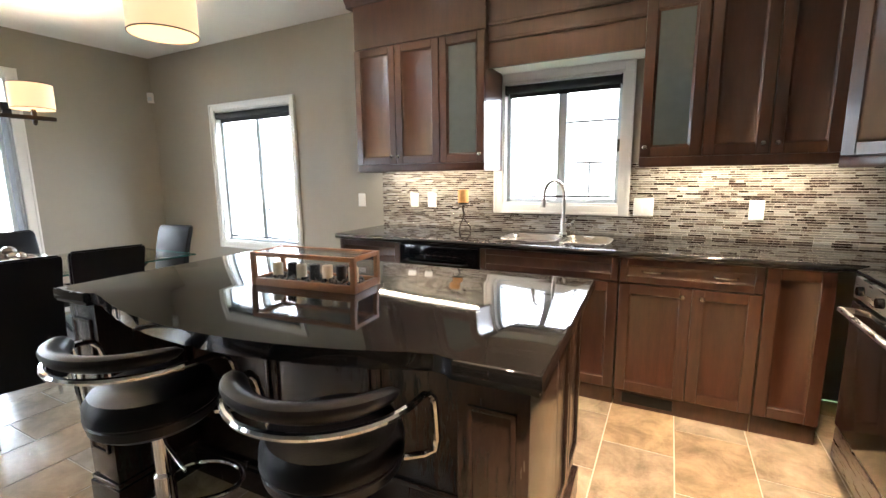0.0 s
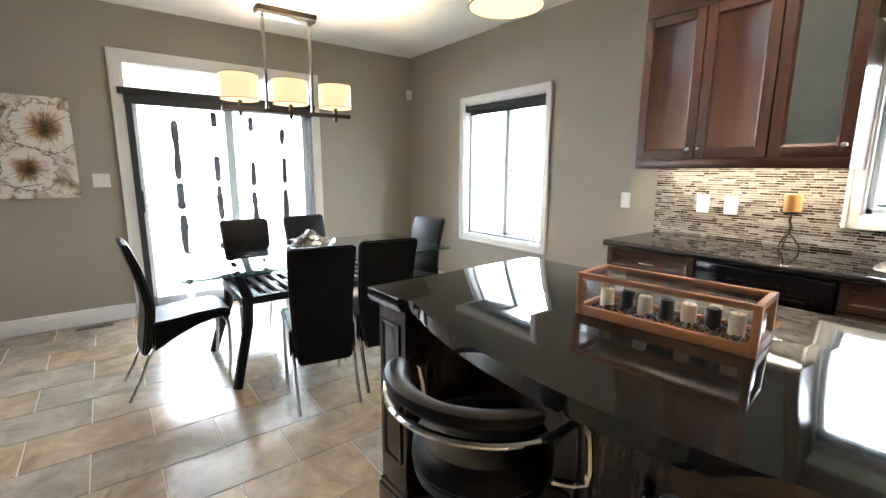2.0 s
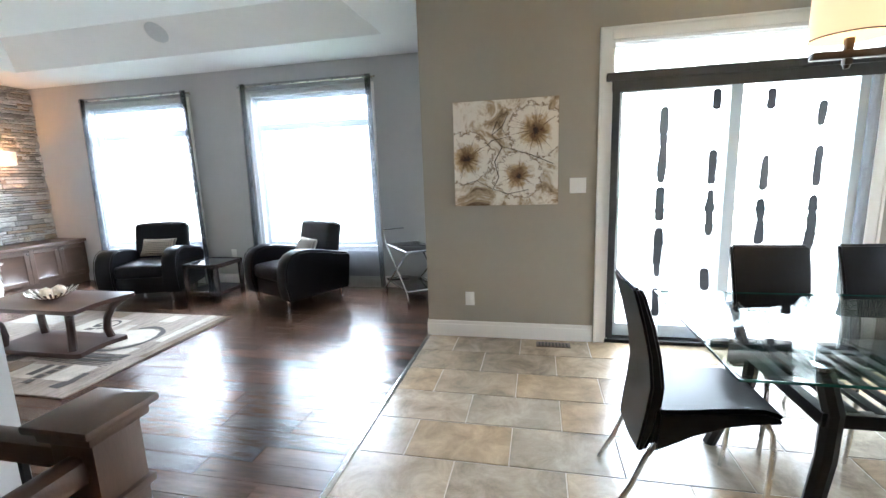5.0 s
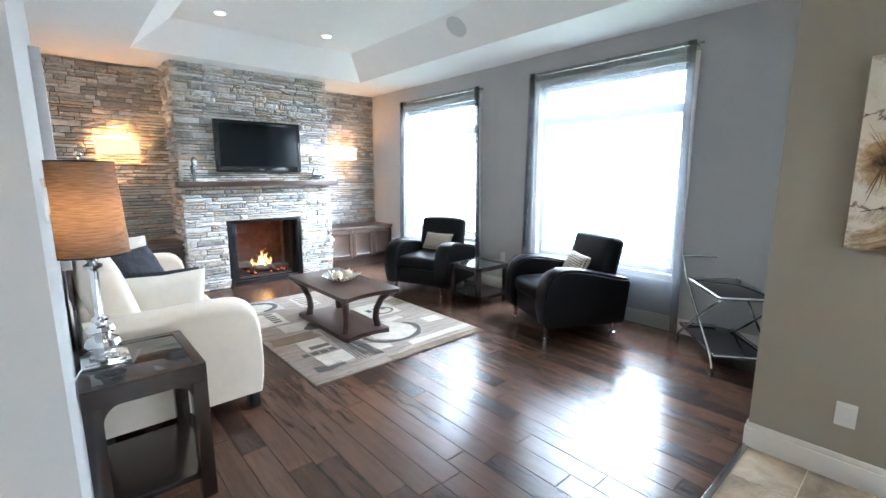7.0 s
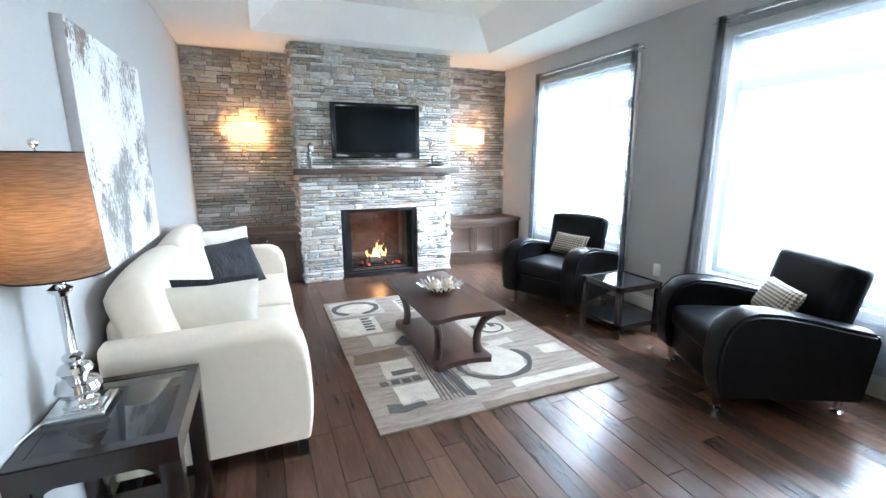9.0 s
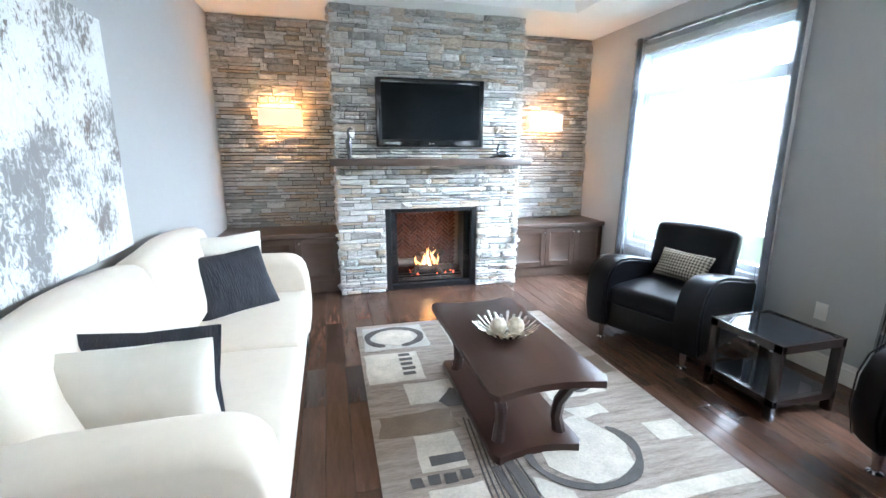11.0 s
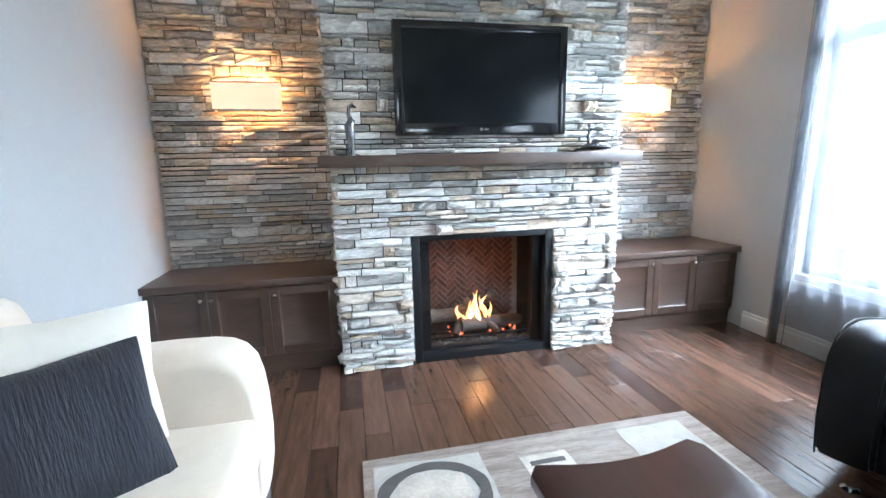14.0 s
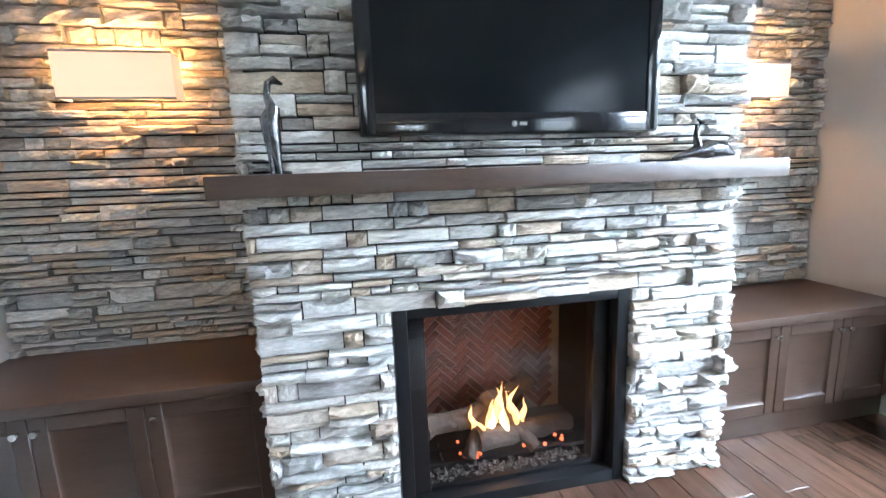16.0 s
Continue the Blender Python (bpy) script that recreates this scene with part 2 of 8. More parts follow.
_mp.inputs["Rotation"].default_value, _mp.inputs["Scale"].default_value = (0, radians(45), 0), (1, 0.02, 1)
_nt.links.new(_co.outputs["Object"], _mp.inputs[0])
_nt.links.new(_mp.outputs[0], _ck.inputs["Vector"])
_nt.links.new(_ck.outputs["Color"], _p.inputs["Base Color"])
_nt.links.new(_ck.outputs["Fac"], _bp.inputs["Height"])
_nt.links.new(_bp.outputs[0], _p.inputs["Normal"])
_p.inputs["Roughness"].default_value = 0.85
WOVEN = _wv
WAX = surf("candle_wax", (0.78, 0.69, 0.52), 0.5, var=0.05)
WAX_ORANGE = surf("candle_wax_amber", (0.62, 0.30, 0.09), 0.5, var=0.15)
WAX_BLACK = surf("candle_wax_black", (0.01, 0.01, 0.012), 0.4, var=0.1)
GROUT = surf("grout", (0.60, 0.55, 0.47), 0.85, var=0.08, scale=20, bump=0.2)
UNDERFLOOR = surf("dark_joint", (0.02, 0.012, 0.008), 0.8, var=0.2)
TILE = palette("stone_look_tile", [(0.37, 0.285, 0.19), (0.41, 0.335, 0.245), (0.33, 0.27, 0.20), (0.42, 0.35, 0.265), (0.35, 0.30, 0.235), (0.40, 0.30, 0.19)], 0.22, "object", var=0.46, scale=5.5, bump=0.10, bscale=16, warp=0.5)
PLANK = palette("dark_hardwood_plank", [(0.066, 0.034, 0.022), (0.082, 0.043, 0.028), (0.046, 0.024, 0.017), (0.094, 0.050, 0.033), (0.070, 0.037, 0.024)], 0.21, "object", var=0.36, scale=7, bump=0.16, bscale=16, stretch=(4, 0.5, 4))
STONE_A = [(0.47, 0.44, 0.40), (0.57, 0.54, 0.50), (0.35, 0.33, 0.31), (0.64, 0.62, 0.585), (0.48, 0.39, 0.30), (0.42, 0.415, 0.40), (0.54, 0.475, 0.40), (0.60, 0.585, 0.56)]
STONE = palette("ledge_stone", STONE_A, 0.85, "object", var=0.38, scale=5, bump=0.55, bscale=9, dist=0.016)
STONE_REST = palette("ledge_stone_rest", STONE_A, 0.85, "island", var=0.34, scale=26, bump=0.8, bscale=42, dist=0.016, stretch=(1, 1, 2.5))
MORTAR = surf("stone_backing", (0.035, 0.032, 0.03), 0.95, var=0.3, scale=12)
MOSAIC = palette("mosaic_strip", [(0.28, 0.245, 0.20), (0.085, 0.062, 0.048), (0.34, 0.31, 0.27), (0.035, 0.022, 0.017), (0.21, 0.185, 0.155), (0.29, 0.265, 0.23), (0.060, 0.040, 0.030), (0.38, 0.36, 0.33), (0.12, 0.09, 0.07), (0.25, 0.23, 0.205), (0.17, 0.14, 0.11)], 0.16, "island", var=0.1, scale=40)
FIREBRICK = palette("firebox_brick", [(0.115, 0.040, 0.026), (0.085, 0.032, 0.022), (0.14, 0.050, 0.032)], 0.9, "island", var=0.3, scale=20, bump=0.4)
LOG = surf("fire_log", (0.05, 0.036, 0.028), 0.9, var=0.6, scale=14, bump=0.9, bscale=40)
EMBER = glow("ember", (0.05, 0.02, 0.01), (1.0, 0.14, 0.04), 1.6)
FLAME = glow("flame", (0.1, 0.05, 0.02), (1.0, 0.45, 0.12), 3.0)
FLAME_CORE = glow("flame_core", (0.1, 0.05, 0.02), (1.0, 0.78, 0.42), 6.0)
FIRE_GRAVEL = palette("fire_gravel", [(0.05, 0.045, 0.04), (0.02, 0.02, 0.02), (0.10, 0.09, 0.08)], 0.4, "island", var=0.2)
PEBBLE = palette("pebble", [(0.20, 0.19, 0.18), (0.06, 0.055, 0.05), (0.30, 0.28, 0.26), (0.03, 0.03, 0.03)], 0.5, "island", var=0.2)
for _fm in (FLAME, FLAME_CORE):
    _t, _p = _fm.node_tree, _fm.node_tree.nodes["Principled BSDF"]
    _co, _nz, _mr = _t.nodes.new("ShaderNodeTexCoord"), add(_t, "ShaderNodeTexNoise", Scale=22.0, Detail=3.0), add(_t, "ShaderNodeMapRange")
    _mr.inputs["From Min"].default_value, _mr.inputs["From Max"].default_value = 0.35, 0.65
    _mr.inputs["To Min"].default_value, _mr.inputs["To Max"].default_value = 0.35, 1.0
    _t.links.new(_co.outputs["Object"], _nz.inputs["Vector"])
    _t.links.new(_nz.outputs["Fac"], _mr.inputs["Value"])
    _t.links.new(_mr.outputs[0], _p.inputs["Alpha"])
GLASS = clear_glass("window_glass")
TABLE_GLASS = clear_glass("table_glass", (0.93, 0.975, 0.96), 0.01)
GLASS_EDGE = surf("glass_edge", (0.02, 0.09, 0.075), 0.1, var=0.1)
DARK_GLASS = surf("smoked_glass_top", (0.012, 0.013, 0.015), 0.04, var=0.1, spec=0.7)
FROST = surf("frosted_glass", (0.095, 0.115, 0.115), 0.14, var=0.12, scale=3, spec=0.5)
VINYL = surf("window_vinyl", (0.62, 0.68, 0.72), 0.4, var=0.03)
# pale vinyl bars; their dark look against the bright panes is put into the colour
GRILLE = surf("backlit_grille_bar", (0.22, 0.25, 0.28), 0.5, var=0.04)
BLIND = surf("dark_blind_cloth", (0.020, 0.020, 0.024), 0.75, var=0.2, bump=0.1, bscale=300)
SHEER = sheer("grey_sheer_cloth", (0.17, 0.175, 0.19), 0.57, 0.78)
STRIPE = sheer("patterned_panel_cloth", (0.05, 0.05, 0.055), 0.09)
STRIP_CLOTH = sheer("white_panel_cloth", (0.75, 0.77, 0.78), 0.80)
SHADE_LIT = glow("lit_cream_shade", (0.75, 0.66, 0.50), (1.0, 0.70, 0.36), 0.55)
SHADE_DIFF = glow("shade_diffuser", (0.8, 0.75, 0.65), (1.0, 0.88, 0.68), 1.8)
SHADE_BROWN, _nt, _p = node_mat("tan_shade_cloth")
_p.inputs["Base Color"].default_value = (0.22, 0.16, 0.12, 1)
_p.inputs["Roughness"].default_value = 0.85
_tr, _mx = _nt.nodes.new("ShaderNodeBsdfTranslucent"), _nt.nodes.new("ShaderNodeMixShader")
_tr.inputs[0].default_value = (0.36, 0.26, 0.175, 1)
_mx.inputs[0].default_value = 0.55
_co, _wv = _nt.nodes.new("ShaderNodeTexCoord"), add(_nt, "ShaderNodeTexNoise", Scale=9.0, Detail=5.0)
_mp, _bp = _nt.nodes.new("ShaderNodeMapping"), add(_nt, "ShaderNodeBump", Strength=0.35, Distance=0.003)
_mp.inputs["Scale"].default_value = (2, 2, 30)
_nt.links.new(_co.outputs["Object"], _mp.inputs[0])
_nt.links.new(_mp.outputs[0], _wv.inputs["Vector"])
_nt.links.new(_wv.outputs["Fac"], _bp.inputs["Height"])
_nt.links.new(_bp.outputs[0], _p.inputs["Normal"])
_rp = _nt.nodes.new("ShaderNodeValToRGB")
_rp.color_ramp.elements[0].position, _rp.color_ramp.elements[0].color = 0.38, (0.22, 0.15, 0.095, 1)
_rp.color_ramp.elements[1].position, _rp.color_ramp.elements[1].color = 0.62, (0.44, 0.32, 0.215, 1)
_nt.links.new(_wv.outputs["Fac"], _rp.inputs[0])
_nt.links.new(_rp.outputs[0], _tr.inputs[0])
_nt.links.new(_p.outputs[0], _mx.inputs[1])
_nt.links.new(_tr.outputs[0], _mx.inputs[2])
_nt.links.new(_mx.outputs[0], _nt.nodes["Material Output"].inputs[0])
SHADE_SCONCE = glow("lit_sconce_shade", (0.75, 0.64, 0.48), (1.0, 0.62, 0.34), 0.58)
POT_GLOW = glow("downlight_glow", (0.8, 0.8, 0.8), (1.0, 0.9, 0.75), 9.0)
STRIP_GLOW = glow("light_strip_glow", (0.8, 0.8, 0.8), (1.0, 0.86, 0.6), 6.0)
CANVAS_EDGE = surf("canvas_edge", (0.33, 0.26, 0.19), 0.8, var=0.2)
DECK = surf("deck_boards", (0.42, 0.39, 0.35), 0.8, var=0.15, stretch=(1, 8, 1))
LAWN = surf("grass", (0.10, 0.16, 0.05), 0.95, var=0.3, scale=0.8, bump=0.3)
SILVER = surf("polished_silver", (0.78, 0.76, 0.72), 0.12, 1.0, var=0.06)
BALL = surf("mottled_ball", (0.20, 0.15, 0.11), 0.45, var=0.8, scale=26, bump=0.5, bscale=60, tint=(0.03, 0.025, 0.02))
BALL_PALE = surf("pale_woven_ball", (0.52, 0.45, 0.35), 0.5, var=0.5, scale=40, bump=0.6, bscale=70)
RUG_BASE = surf("rug_taupe_pile", (0.30, 0.25, 0.21), 0.95, tint=(0.12, 0.09, 0.07), var=0.35, scale=4, bump=0.5, bscale=220, stretch=(1, 7, 1), sheen=0.1)
RUG_CREAM = surf("rug_cream_pile", (0.48, 0.43, 0.365), 0.95, var=0.28, scale=9, bump=0.5, bscale=220)
RUG_DARK = surf("rug_charcoal_pile", (0.075, 0.068, 0.064), 0.95, var=0.3, scale=12, bump=0.5, bscale=220)
RUG_GREY = surf("rug_grey_pile", (0.40, 0.37, 0.335), 0.95, var=0.2, scale=9, bump=0.5, bscale=220)
RUG_BROWN = surf("rug_brown_pile", (0.165, 0.12, 0.085), 0.95, var=0.3, scale=9, bump=0.5, bscale=220)


# ---- building helpers ----
def B(bm, x0, x1, y0, y1, z0, z1, bevel=0.0, seg=2):
    """A box in bm, with rounded edges if bevel is given."""
    r = bmesh.ops.create_cube(bm, size=1.0, matrix=Matrix.LocRotScale(((x0 + x1) / 2, (y0 + y1) / 2, (z0 + z1) / 2), None, (abs(x1 - x0), abs(y1 - y0), abs(z1 - z0))))
    if bevel:
        edges = {e for v in r["verts"] for e in v.link_edges}
        bmesh.ops.bevel(bm, geom=list(edges), offset=bevel, segments=seg, affect="EDGES", profile=0.6, clamp_overlap=True)
    return bm


def solid(*boxes, bevel=0.0, seg=2):
    bm = bmesh.new()
    for b in boxes:
        B(bm, *b, bevel=bevel, seg=seg)
    return bm


def tube(bm, pts, r, seg=10, closed=False, flat=1.0):
    """A round bar along pts. r: one radius or one for each point."""
    pts = [Vector(p) for p in pts]
    n = len(pts)
    rr = r if isinstance(r, (list, tuple)) else [r] * n
    rings, ref = [], None
    for i, p in enumerate(pts):
        a = pts[(i - 1) % n] if closed or i > 0 else p
        c = pts[(i + 1) % n] if closed or i < n - 1 else p
        d = (c - a).normalized()
        if ref is None:
            ref = Vector((0, 0, 1)) if abs(d.z) < 0.9 else Vector((1, 0, 0))
        u = d.cross(ref)
        u = u.normalized() if u.length > 1e-5 else d.orthogonal().normalized()
        w = u.cross(d).normalized()
        ref = w
        rings.append([bm.verts.new(p + (u * math.cos(t) + w * math.sin(t) * flat) * rr[i]) for t in (2 * math.pi * k / seg for k in range(seg))])
    for i in range(n if closed else n - 1):
        a, b = rings[i], rings[(i + 1) % n]
        for k in range(seg):
            bm.faces.new((a[k], a[(k + 1) % seg], b[(k + 1) % seg], b[k]))
    if not closed:
        bm.faces.new(rings[0][::-1])
        bm.faces.new(rings[-1])
    return bm


def lathe(bm, profile, seg=28, cx=0.0, cy=0.0):
    """A turned shape from (radius, height) pairs."""
    rings = []
    for r, z in profile:
        if r < 1e-5:
            rings.append([bm.verts.new((cx, cy, z))])
        else:
            rings.append([bm.verts.new((cx + r * math.cos(2 * math.pi * k / seg), cy + r * math.sin(2 * math.pi * k / seg), z)) for k in range(seg)])
    for a, b in zip(rings, rings[1:]):
        for k in range(seg):
            q = [a[k % len(a)], a[(k + 1) % len(a)], b[(k + 1) % len(b)], b[k % len(b)]]
            q = [v for i, v in enumerate(q) if v not in q[:i]]
            if len(q) > 2:
                bm.faces.new(q)
    for ring, flip in ((rings[0], True), (rings[-1], False)):
        if len(ring) > 2:
            bm.faces.new(ring[::-1] if flip else ring)
    return bm


def prism(bm, outline, z0, z1, bevel=0.0):
    """An upright slab with an outline of (x, y) pairs."""
    lo = [bm.verts.new((x, y, z0)) for x, y in outline]
    hi = [bm.verts.new((x, y, z1)) for x, y in outline]
    bm.faces.new(lo[::-1])
    top = bm.faces.new(hi)
    n = len(outline)
    for k in range(n):
        bm.faces.new((lo[k], lo[(k + 1) % n], hi[(k + 1) % n], hi[k]))
    if bevel:
        bmesh.ops.bevel(bm, geom=list(top.edges), offset=bevel, segments=2, affect="EDGES", profile=0.6)
    bmesh.ops.recalc_face_normals(bm, faces=bm.faces[:])
    return bm


def profile_x(bm, outline, x0, x1):
    """A slab along x with an outline of (y, z) pairs."""
    a = [bm.verts.new((x0, y, z)) for y, z in outline]
    b = [bm.verts.new((x1, y, z)) for y, z in outline]
    bm.faces.new(a)
    bm.faces.new(b[::-1])
    n = len(outline)
    for k in range(n):
        bm.faces.new((a[(k + 1) % n], a[k], b[k], b[(k + 1) % n]))
    bmesh.ops.recalc_face_normals(bm, faces=bm.faces[:])
    return bm


def pillow(bm, w, h, t, nx=16, ny=12, pinch=0.06, wrinkle=0.0):
    """A stuffed cushion standing in the xz plane, thickest in the middle."""
    for side in (1, -1):
        g = []
        for j in range(ny + 1):
            row = []
            for i in range(nx + 1):
                u, v = 2 * i / nx - 1, 2 * j / ny - 1
                thick = t / 2 * (max(0, (1 - u ** 4) * (1 - v ** 4))) ** 0.55
                k = 1 - pinch * (1 - max(abs(u), abs(v)) ** 3 * min(1, abs(u * v) * 1.1))
                wr = wrinkle * noise.noise((u * 3, v * 3, side * 2.0)) * min(1, thick * 30)
                row.append(bm.verts.new((u * w / 2 * (k if abs(u) > 0.3 else 1), side * (thick + wr), v * h / 2 * (k if abs(v) > 0.3 else 1))))
            g.append(row)
        for j in range(ny):
            for i in range(nx):
                q = (g[j][i], g[j][i + 1], g[j + 1][i + 1], g[j + 1][i])
                bm.faces.new(q if side < 0 else q[::-1])
    bmesh.ops.remove_doubles(bm, verts=bm.verts[:], dist=1e-4)
    return bm


def mesh_of(bm, name, material, smooth=True):
    me = bpy.data.meshes.new(name)
    bm.to_mesh(me)
    bm.free()
    me.materials.append(material)
    if smooth:
        me.polygons.foreach_set("use_smooth", [True] * len(me.polygons))
        me.set_sharp_from_angle(angle=radians(38))
    return me


def thing(name, m, label, category, group="", kind=""):
    ob = new(name)
    ob.matrix_basis = m
    ob.empty_display_size = 0.1
    return tagged(ob, label, category, group, kind)


def part(name, bm, material, parent, label="", m=None):
    ob = new(name, mesh_of(bm, name, material))
    ob.parent = parent
    if m is not None:
        ob.matrix_basis = m
    return tagged(ob, label) if label else ob


def single(name, bm, material, label, category="", kind="", m=None, group=""):
    ob = new(name, mesh_of(bm, name, material))
    if m is not None:
        ob.matrix_basis = m
    return tagged(ob, label, category, group, kind)


def pieces(parent, name, meshes, places):
    """Alike pieces as objects of their own on a few shared meshes. places: (mesh index, matrix)."""
    for k, m in places:
        ob = bpy.data.objects.new(name, meshes[k])
        scene.collection.objects.link(ob)
        ob.parent = parent
        ob.matrix_basis = m


def boxes_mesh(name, rows, material):
    """Many small boxes in one mesh, from rows of x0, x1, y0, y1, z0, z1."""
    v, f = [], []
    for x0, x1, y0, y1, z0, z1 in rows:
        o = len(v)
        v += [(x0, y0, z0), (x1, y0, z0), (x1, y1, z0), (x0, y1, z0), (x0, y0, z1), (x1, y0, z1), (x1, y1, z1), (x0, y1, z1)]
        f += [(o + a, o + b, o + c, o + d) for a, b, c, d in ((3, 2, 1, 0), (4, 5, 6, 7), (0, 1, 5, 4), (1, 2, 6, 5), (2, 3, 7, 6), (3, 0, 4, 7))]
    me = bpy.data.meshes.new(name)
    me.from_pydata(v, [], f)
    me.materials.append(material)
    return me


# ---- large structure ----
XW, YN, H = -3.0, 4.40, 2.70          # dining west wall, kitchen north wall, ceiling
XL, XE, YS = -4.50, -0.35, -5.98      # living west wall, living east wall, backing of the stone wall
KD = 0.015                            # kitchen run, offset along the north wall
YEND, XK = 0.024, 3.80 + KD           # end of the dining wall, kitchen east wall
T = 0.16


def wall(name, bm, material, label):
    return single(name, bm, material, label, kind="structure")


# north wall with two windows
W1, W2 = (-1.918, -0.824, 0.653, 2.038), (1.306, 2.125, 1.118, 1.99)
wall("wall_north", solid((XW - T, W1[0], YN, YN + T, 0, H), (W1[0], W1[1], YN, YN + T, 0, W1[2]), (W1[0], W1[1], YN, YN + T, W1[3], H),
                         (W1[1], W2[0], YN, YN + T, 0, H), (W2[0], W2[1], YN, YN + T, 0, W2[2]), (W2[0], W2[1], YN, YN + T, W2[3], H),
                         (W2[1], XK + T, YN, YN + T, 0, H)), PAINT_TAUPE, "taupe painted kitchen and dining wall")
# dining west wall with the patio door
PD = (1.455, 3.115, 0.0, 2.262)
wall("wall_west_dining", solid((XW - T, XW, YEND, PD[0], 0, H), (XW - T, XW, PD[0], PD[1], PD[3], H), (XW - T, XW, PD[1], YN, 0, H)), PAINT_TAUPE,
     "taupe painted wall round the patio door")
wall("wall_return", solid((XL - T, XW - T, YEND, YEND + T, 0, H)), PAINT_GREY, "grey painted return wall at the end of the living room")
LW = [(-4.97, -3.46, 0.52, 2.36), (-2.50, -0.98, 0.52, 2.36)]
wall("wall_west_living", solid((XL - T, XL, YS - T, LW[0][0], 0, H), (XL - T, XL, LW[0][0], LW[0][1], 0, 0.52), (XL - T, XL, LW[0][0], LW[0][1], 2.36, H),
                               (XL - T, XL, LW[0][1], LW[1][0], 0, H), (XL - T, XL, LW[1][0], LW[1][1], 0, 0.52), (XL - T, XL, LW[1][0], LW[1][1], 2.36, H),
                               (XL - T, XL, LW[1][1], YEND, 0, H)), PAINT_GREY, "grey painted living room wall with two tall windows")
wall("wall_south", solid((XL, XE + T, YS - T, YS, 0, H)), MORTAR, "dark backing of the stone wall")
wall("wall_east_living", solid((XE, XE + T, YS, -0.48, 0, H)), PAINT_GREY, "pale grey painted wall behind the sofa")
wall("wall_east_kitchen", solid((XK, XK + T, -2.2, YN, 0, H)), PAINT_TAUPE, "taupe painted kitchen wall")
# added wall, never in view, that closes the space south of the kitchen
wall("wall_south_kitchen", solid((XE + T, XK + T, -2.2 - T, -2.2, 0, H)), PAINT_TAUPE, "unseen taupe wall added to close the room on the south")

# ceiling with a tray over the living room
TX0, TX1, TY0, TY1, TZ, TI = -3.76, -1.10, -5.06, -0.52, 2.97, 0.32
bm = bmesh.new()
for b in ((XL - T, XK + T, TY1, YN + T, H, H + 0.1), (XL - T, XK + T, YS - T, TY0, H, H + 0.1), (XL - T, TX0, TY0, TY1, H, H + 0.1), (TX1, XK + T, TY0, TY1, H, H + 0.1)):
    B(bm, *b)
lo = [bm.verts.new(p) for p in ((TX0, TY0, H), (TX1, TY0, H), (TX1, TY1, H), (TX0, TY1, H))]
hi = [bm.verts.new(p) for p in ((TX0 + TI, TY0 + TI, TZ), (TX1 - TI, TY0 + TI, TZ), (TX1 - TI, TY1 - TI, TZ), (TX0 + TI, TY1 - TI, TZ))]
for k in range(4):
    bm.faces.new((lo[k], lo[(k + 1) % 4], hi[(k + 1) % 4], hi[k]))
bm.faces.new(hi[::-1])
single("ceiling", bm, PAINT_CEIL, "white ceiling with a sloped tray over the living room", kind="structure")
wall("roof_slab", solid((XL - T, XK + T, YS - T, YN + T, 3.05, 3.15)), PAINT_CEIL, "closed roof over the ceiling")

# floor bases; tiles and planks lie on them
single("floor_tiled", solid((XW - 0.4, XK, YEND + 0.012, YN, -0.10, -0.004)), GROUT, "tan stone-look tiled floor with pale grout", kind="structure")
single("floor_wood", solid((XL, XE, YS, YEND + 0.012, -0.10, -0.006), (XE, XK, -2.2, YEND + 0.012, -0.10, -0.006)), UNDERFLOOR, "dark hardwood plank floor", kind="structure")
single("floor_strip", solid((XW, XE + 0.2, YEND - 0.012, YEND + 0.018, -0.004, 0.006), bevel=0.002), NICKEL, "pale metal strip between tile and wood", kind="structure")
single("ground", solid((-60, 60, -60, 60, -0.7, -0.6)), LAWN, "lawn round the house", kind="structure")


def baseboard(name, x0, x1, y0, y1, axis):
    """A moulded skirting along a wall; axis is the way that it faces."""
    bm = bmesh.new()
    B(bm, x0, x1, y0, y1, 0, 0.105, bevel=0.003)
    ax, s = axis
    q = [x0, x1, y0, y1]
    k = ax * 2 + (1 if s > 0 else 0)
    q[k] -= s * 0.006
    B(bm, *q, 0.103, 0.135, bevel=0.005)
    single(name, bm, TRIM, "white moulded baseboard", kind="structure")


baseboard("baseboard", XW, XW + 0.017, YEND, PD[0] - 0.09, (0, 1))
baseboard("baseboard", XW, XW + 0.017, PD[1] + 0.09, YN, (0, 1))
baseboard("baseboard", XW, 0.20, YN - 0.017, YN, (1, -1))
baseboard("baseboard", XL, XL + 0.017, YS + 0.65, YEND, (0, 1))
baseboard("baseboard", XL, XW, YEND - 0.017, YEND, (1, -1))
baseboard("baseboard", XE - 0.017, XE, YS + 0.65, -0.48, (0, -1))


